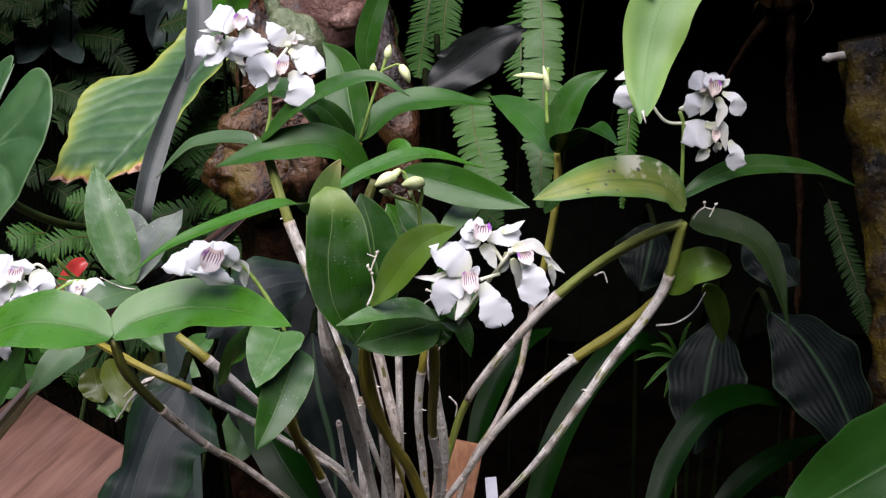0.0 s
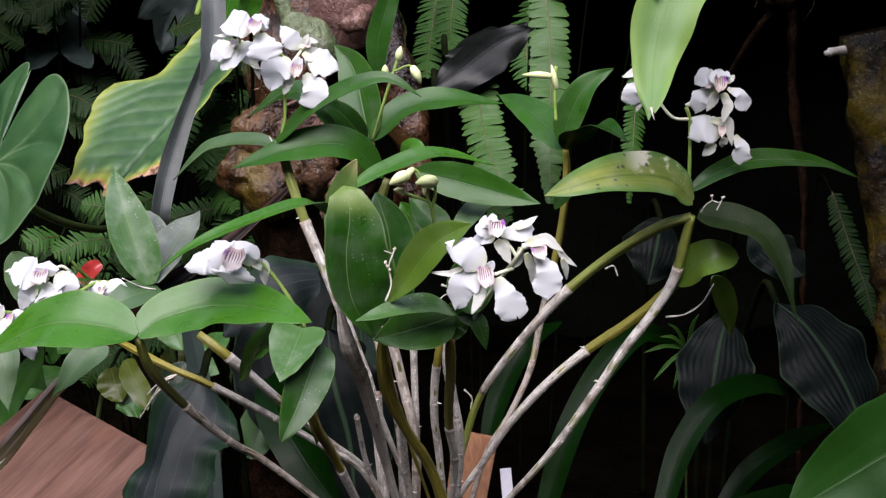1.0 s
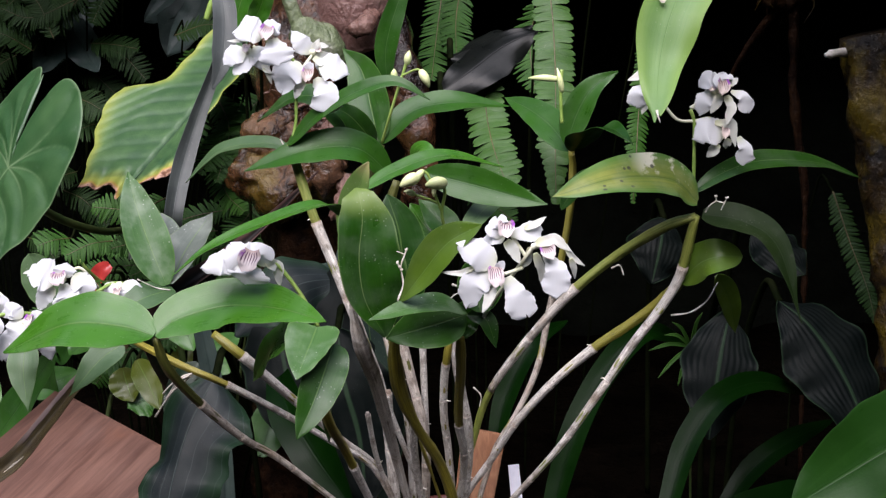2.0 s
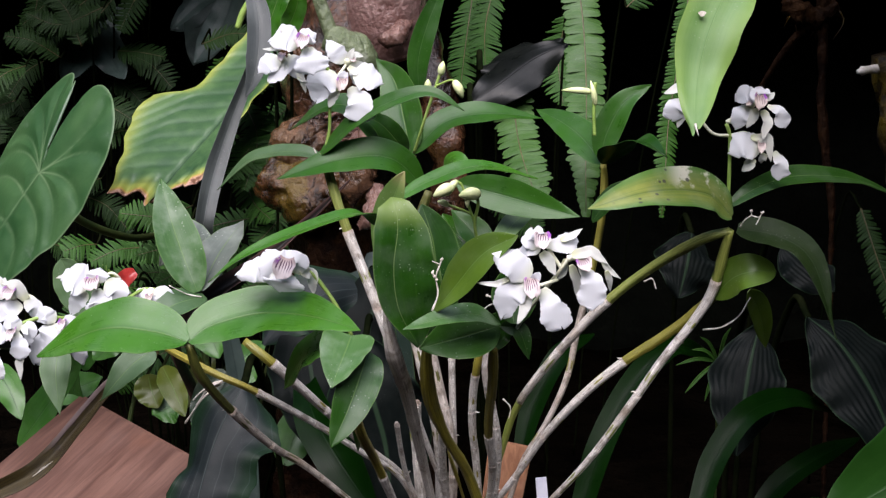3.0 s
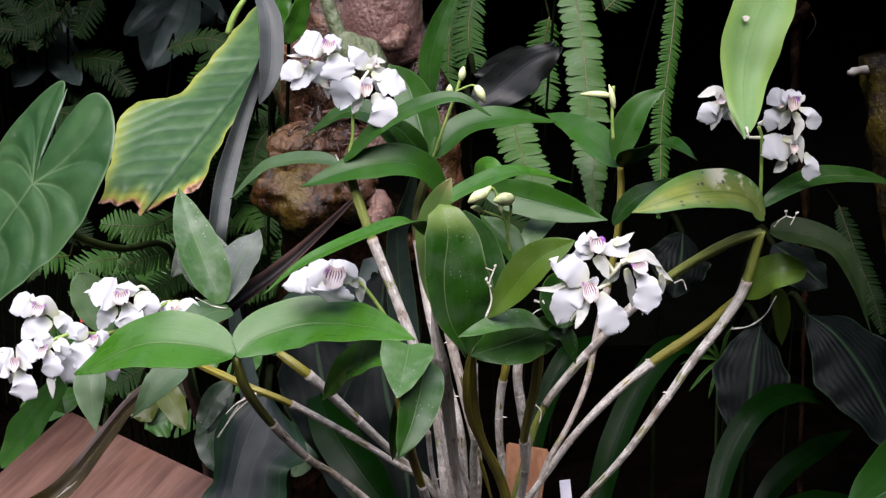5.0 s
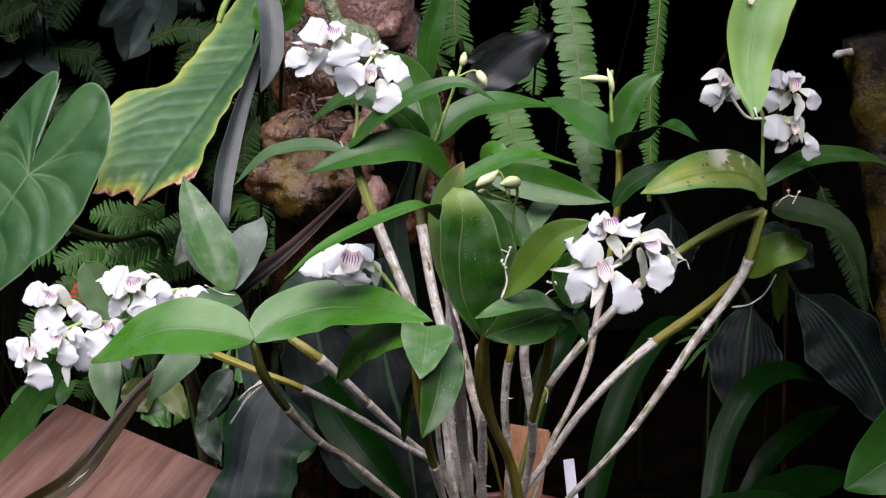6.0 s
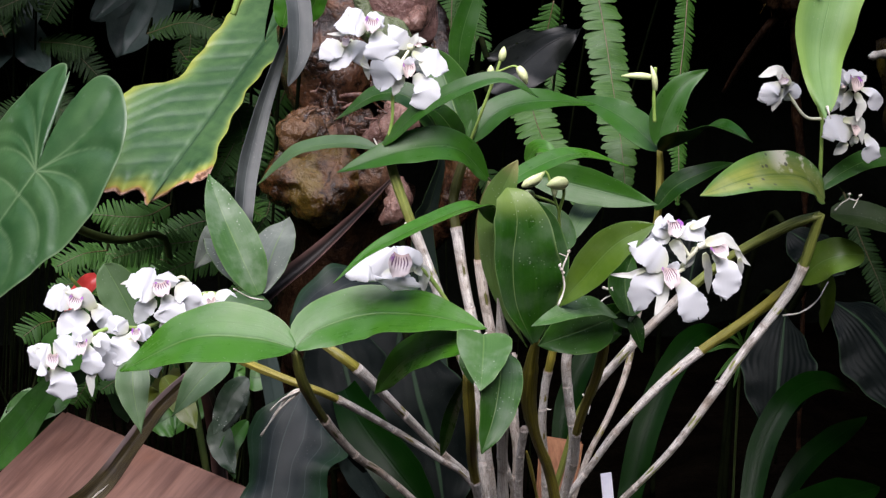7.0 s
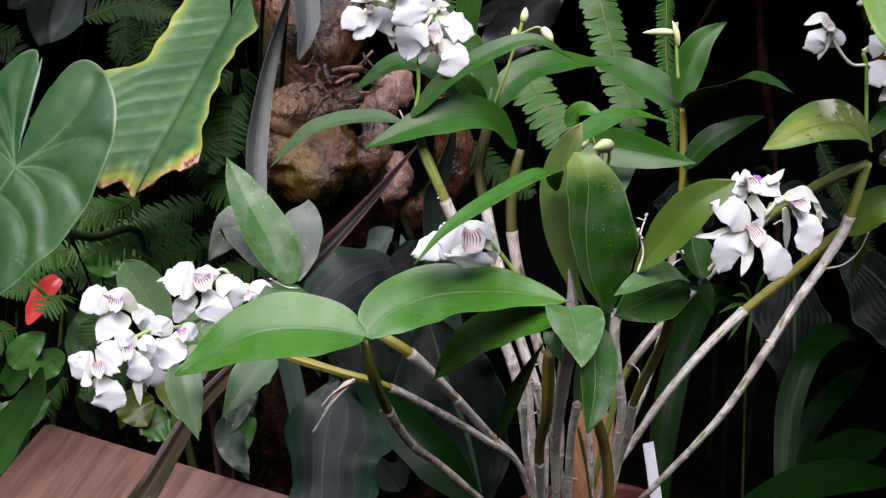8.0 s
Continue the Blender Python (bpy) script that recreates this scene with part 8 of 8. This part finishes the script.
for owner, foot, r in ((strap_clump, (0.10, 0.93, 0.72), 0.004), (broad_plant, (0.39, 0.80, 0.93), 0.003)):
    root_to_ground(owner, foot, r, STALK_SHADED)

# ---- board, stump and post ----
def build_board():
    c, r = Vector((-0.3951, 1.1252, 0.8705)), Vector((-0.2011, 0.9535, 0.8373))
    along = (r - c).normalized()
    down = Vector((-0.622, -0.606, -0.496))
    down = (down - along * down.dot(along)).normalized()
    v, f = slab([c, c + down * 0.26, c + down * 0.26 + along * 0.262, c + along * 0.262], 0.016, 0.004, 3)
    flat = np.array([((Vector(q) - c).dot(along), (Vector(q) - c).dot(down)) for q in v])
    board = tagged(mesh_object("wooden_board", v, f, BOARD_WOOD, uvs=flat[:, ::-1] * 4.0, smooth=False), "reddish brown varnished wooden board leaning among the plants", "board")
    knot = c + down * 0.165 + along * 0.100
    nrm = along.cross(down).normalized()
    nrm = nrm if nrm.z > 0 else -nrm
    ring = [tuple(knot + along * (0.0032 * math.cos(a)) + down * (0.0024 * math.sin(a)) + nrm * h) for h in (0.0004, -0.0006) for a in np.linspace(0, 2 * math.pi, 14, endpoint=False)]
    mesh_object("knot", ring, [tuple(range(14)), tuple(range(27, 13, -1))] + [(i, 14 + i, 14 + (i + 1) % 14, (i + 1) % 14) for i in range(14)], STALK_SHADED, board, None, "small dark knot hole", False)


build_board()


def gnarl(points, radius, rough, scale, count=60, sides=40, n=1):
    v, f, w = tube(points, radius, count, sides, 0.0, n)
    line = np.repeat(spline(points, count), sides, axis=0)
    out = unit(v - line)
    amp = np.array([noise.noise(Vector(q) * scale) + 0.5 * noise.noise(Vector(q) * scale * 2.3) + 0.3 * noise.noise(Vector(q) * scale * 5.5) for q in v])
    return v + out * (amp * rough)[:, None], f, w


def build_stump():
    stump = thing("tree_stump", (-0.13, 1.10, GROUND), "gnarled reddish brown stump with ochre moss and pink bare roots", "stump")
    turn = [0]

    def piece(name, pts, rad, rough, scale, material):
        v, f, w = gnarl(pts, rad, rough, scale, 50, 36 if turn[0] < 3 else 20, turn[0])
        mesh_object(name, v, f, material, stump, w)
        turn[0] += 1

    def lump(name, centre, radii, rough, scale, material):
        """A swollen knob, pitted at several sizes."""
        us, vs = np.linspace(0, 2 * math.pi, 72, endpoint=False), np.linspace(0.02, math.pi - 0.02, 46)
        verts = []
        for b in vs:
            for a in us:
                d = Vector((math.cos(a) * math.sin(b), math.sin(a) * math.sin(b), math.cos(b)))
                p = Vector((d.x * radii[0], d.y * radii[1], d.z * radii[2]))
                q = (Vector(centre) + p) * scale
                r = noise.noise(q) + 0.55 * noise.noise(q * 2.1) + 0.32 * noise.noise(q * 4.3) + 0.2 * noise.noise(q * 9.0) - 0.5 * max(0.0, 0.25 - abs(noise.noise(q * 1.3 + Vector((7, 3, 1)))))
                verts.append(Vector(centre) + p + d * (rough * r))
        faces = [(i * 72 + j, (i + 1) * 72 + j, (i + 1) * 72 + (j + 1) % 72, i * 72 + (j + 1) % 72) for i in range(45) for j in range(72)]
        mesh_object(name, [tuple(q) for q in verts], faces, material, stump)

    def curl(pts, wide, face, n, material):
        grid = blade(pts, wide, face, lambda u: max(0.15, math.sin(math.pi * min(0.97, 0.1 + 0.85 * u)) ** 0.5), nu=26, nv=13, cup=-0.42, wave=0.09, seed=n, ragged=0.10)
        v, f, w = sheet(grid, 0.0045)
        mesh_object("bark_curl", v, f, material, stump, w, "curled pale pink strip of bark")

    piece("trunk", [(-0.10, 1.16, 1.62), (-0.11, 1.14, 1.40), (-0.122, 1.12, 1.25), (-0.142, 1.115, 1.17), (-0.15, 1.11, 1.12)], lambda u: (0.046 + 0.008 * math.sin(u * 8)) * (1 - 0.75 * max(0.0, (u - 0.86) / 0.14) ** 1.5), 0.020, 15, BARK_RED)
    lump("knob", (-0.1673, 1.0850, 1.1138), (0.030, 0.026, 0.027), 0.0095, 26, BARK_KNOB)
    lump("knob", (-0.1544, 1.0750, 1.0742), (0.049, 0.040, 0.034), 0.0125, 27, BARK_OCHRE)
    lump("knob", (-0.1310, 1.0900, 1.1179), (0.026, 0.024, 0.022), 0.010, 30, BARK_RED)
    piece("smooth_wood", [(-0.085, 1.10, 1.40), (-0.088, 1.085, 1.30), (-0.09, 1.085, 1.235), (-0.085, 1.10, 1.20)], lambda u: 0.045 * (1 - 0.25 * u), 0.004, 14, BARK_SMOOTH)
    piece("root", [(-0.065, 1.11, 1.22), (-0.05, 1.09, 1.17), (-0.036, 1.085, 1.12), (-0.034, 1.09, 1.075), (-0.045, 1.10, 1.04), (-0.07, 1.13, 1.01)], lambda u: 0.020 - 0.006 * u, 0.006, 26, BARK_RED)
    piece("nub", [(-0.072, 1.07, 1.225), (-0.078, 1.045, 1.212), (-0.086, 1.04, 1.207), (-0.090, 1.04, 1.212)], lambda u: 0.0085 - 0.002 * u, 0.003, 60, BARK_PINK)
    curl([(-0.0839, 1.0500, 1.1496), (-0.0980, 1.0350, 1.1367), (-0.1117, 1.0300, 1.1237), (-0.1223, 1.0350, 1.1139)], 0.034, (-0.35, -0.85, 0.35), 5, BARK_PINK)
    curl([(-0.1106, 1.0300, 1.1134), (-0.1099, 1.0200, 1.0986), (-0.1146, 1.0200, 1.0812), (-0.1195, 1.0300, 1.0670)], 0.032, (0.2, -0.95, 0.1), 6, BARK_KNOB)
    curl([(-0.0979, 1.0300, 1.0833), (-0.0954, 1.0200, 1.0684), (-0.1027, 1.0150, 1.0561), (-0.1104, 1.0200, 1.0485)], 0.022, (0.1, -0.9, 0.35), 7, BARK_PINK)
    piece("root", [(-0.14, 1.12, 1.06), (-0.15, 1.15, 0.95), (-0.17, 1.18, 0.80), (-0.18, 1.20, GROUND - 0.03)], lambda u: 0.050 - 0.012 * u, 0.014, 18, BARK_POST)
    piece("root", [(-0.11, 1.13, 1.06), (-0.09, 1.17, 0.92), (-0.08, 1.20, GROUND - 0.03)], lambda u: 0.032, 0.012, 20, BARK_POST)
    for k, (a, b, c) in enumerate((((-0.1180, 1.0450, 1.1501), (-0.1326, 1.0390, 1.1512), (-0.1434, 1.0330, 1.1504)),
                                   ((-0.1220, 1.0450, 1.1455), (-0.1321, 1.0390, 1.1441), (-0.1415, 1.0330, 1.1406)),
                                   ((-0.1471, 1.0450, 1.1546), (-0.1471, 1.0390, 1.1478), (-0.1455, 1.0330, 1.1400)),
                                   ((-0.1369, 1.0450, 1.1389), (-0.1503, 1.0390, 1.1409), (-0.1620, 1.0330, 1.1389)),
                                   ((-0.1512, 1.0450, 1.1531), (-0.1554, 1.0390, 1.1448), (-0.1525, 1.0330, 1.1361)),
                                   ((-0.1417, 1.0450, 1.1348), (-0.1522, 1.0390, 1.1278), (-0.1600, 1.0330, 1.1190)),
                                   ((-0.1602, 1.0450, 1.1405), (-0.1693, 1.0390, 1.1369), (-0.1728, 1.0330, 1.1309)))):
        v, f, w = tube([a, b, c], lambda u: 0.0026 * (1 - 0.45 * u), 14, 7, 0.25, 40 + k)
        mesh_object("splinter", v, f, BARK_PINK if k < 2 else BARK_KNOB, stump, w)
    rng = np.random.default_rng(8)
    for i in range(26):
        a = np.array([-0.150 + rng.uniform(-0.025, 0.045), 1.040 + rng.uniform(-0.01, 0.012), 1.140 + rng.uniform(-0.022, 0.024)])
        way = np.array([rng.uniform(-0.4, 1.0), rng.uniform(-0.5, 0.1), rng.uniform(-0.7, 0.4)])
        b = a + unit(way) * rng.uniform(0.010, 0.030)
        v, f, w = tube([a, (a + b) / 2 + rng.uniform(-0.003, 0.003, 3), b], lambda u: 0.0011 * (1 - 0.6 * u), 8, 5, 0.3, i)
        mesh_object("fibre", v, f, BARK_PINK if i % 4 == 0 else BARK_RED, stump, w)


def build_bulb():
    bulb = thing("green_bulb", (-0.11, 0.95, 1.19), "grey-green swollen aerial bulb on a bent stem above the stump", "bulb")
    v, f, w = tube([(-0.165, 0.99, 1.36), (-0.148, 0.96, 1.28), (-0.1366, 0.95, 1.2436), (-0.128, 0.948, 1.218), (-0.122, 0.95, 1.200)], lambda u: 0.0034 + 0.003 * u * u, 24, 10, 0.06, 3)
    mesh_object("stem", v, f, BULB_GREEN, bulb, w)
    v, f, w = gnarl([(-0.131, 0.95, 1.208), (-0.118, 0.95, 1.203), (-0.104, 0.952, 1.193), (-0.092, 0.955, 1.180)], lambda u: 0.0155 * max(0.1, math.sin(math.pi * (0.10 + 0.84 * u))) ** 0.6, 0.002, 60, 24, 20)
    mesh_object("bulb", v, f, BULB_GREEN, bulb, w)


def build_post():
    post = thing("mossy_post", (0.420, 1.045, GROUND), "dark rough timber post grown with ochre moss", "post")
    v, f, w = gnarl([(0.3560, 1.0450, 1.1954), (0.3708, 1.0450, 1.1267), (0.3921, 1.0450, 1.0167), (0.4107, 1.0450, 0.8792), (0.4203, 1.045, GROUND - 0.02)], lambda u: 0.0285 + 0.0055 * u, 0.006, 34, 70, 30, 2)
    mesh_object("post_body", v, f, BARK_MOSSY, post, w)
    v, f, w = tube([(0.334, 1.036, 1.180), (0.325, 1.032, 1.180), (0.3150, 1.0296, 1.1782), (0.3135, 1.0294, 1.1780)], lambda u: 0.0042 * (1 + 0.12 * math.sin(u * 9)) * (1 if u < 0.9 else 0.55), 12, 9, 0.2, 5)
    mesh_object("cut_stub", v, f, DRY, post, w, "pale cut twig stub")
    stick = thing("dead_branch", (0.380, 1.285, GROUND), "thin brown dead branch in shade with roots tangled at its head", "branch")
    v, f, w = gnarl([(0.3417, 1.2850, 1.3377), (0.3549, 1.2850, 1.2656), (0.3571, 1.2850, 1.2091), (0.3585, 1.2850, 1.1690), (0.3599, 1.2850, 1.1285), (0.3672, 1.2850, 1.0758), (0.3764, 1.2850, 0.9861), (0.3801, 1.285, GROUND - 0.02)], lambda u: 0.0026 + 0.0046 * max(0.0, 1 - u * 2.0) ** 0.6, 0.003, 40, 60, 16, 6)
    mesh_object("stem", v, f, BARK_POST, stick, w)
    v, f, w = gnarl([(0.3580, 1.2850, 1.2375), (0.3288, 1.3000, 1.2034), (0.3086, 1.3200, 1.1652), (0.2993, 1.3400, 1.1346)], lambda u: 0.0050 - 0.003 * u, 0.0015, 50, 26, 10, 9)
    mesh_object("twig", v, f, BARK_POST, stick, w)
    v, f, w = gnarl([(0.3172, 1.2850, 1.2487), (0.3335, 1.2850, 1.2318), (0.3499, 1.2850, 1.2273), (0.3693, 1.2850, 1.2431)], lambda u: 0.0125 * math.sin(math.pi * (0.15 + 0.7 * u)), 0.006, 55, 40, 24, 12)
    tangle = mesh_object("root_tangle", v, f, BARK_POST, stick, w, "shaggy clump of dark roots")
    rng = np.random.default_rng(17)
    for i in range(26):
        a = np.array((0.3208, 1.2850, 1.2318)) + (np.array((0.3725, 1.2850, 1.2363)) - np.array((0.3208, 1.2850, 1.2318))) * rng.uniform(0, 1) + rng.uniform(-0.006, 0.006, 3)
        drop = rng.uniform(0.008, 0.030) * (1.3 if i % 5 == 0 else 0.8)
        v, f, w = tube([a, a + np.array([rng.uniform(-0.006, 0.006), -0.004, -0.4 * drop]), a + np.array([rng.uniform(-0.009, 0.009), -0.002, -drop])], lambda u: 0.0007 * (1 - 0.7 * u), 8, 5, 0.3, i)
        mesh_object("root", v, f, BARK_MOSSY if i % 3 == 0 else BARK_POST, tangle, w)


build_stump()
build_bulb()
build_post()
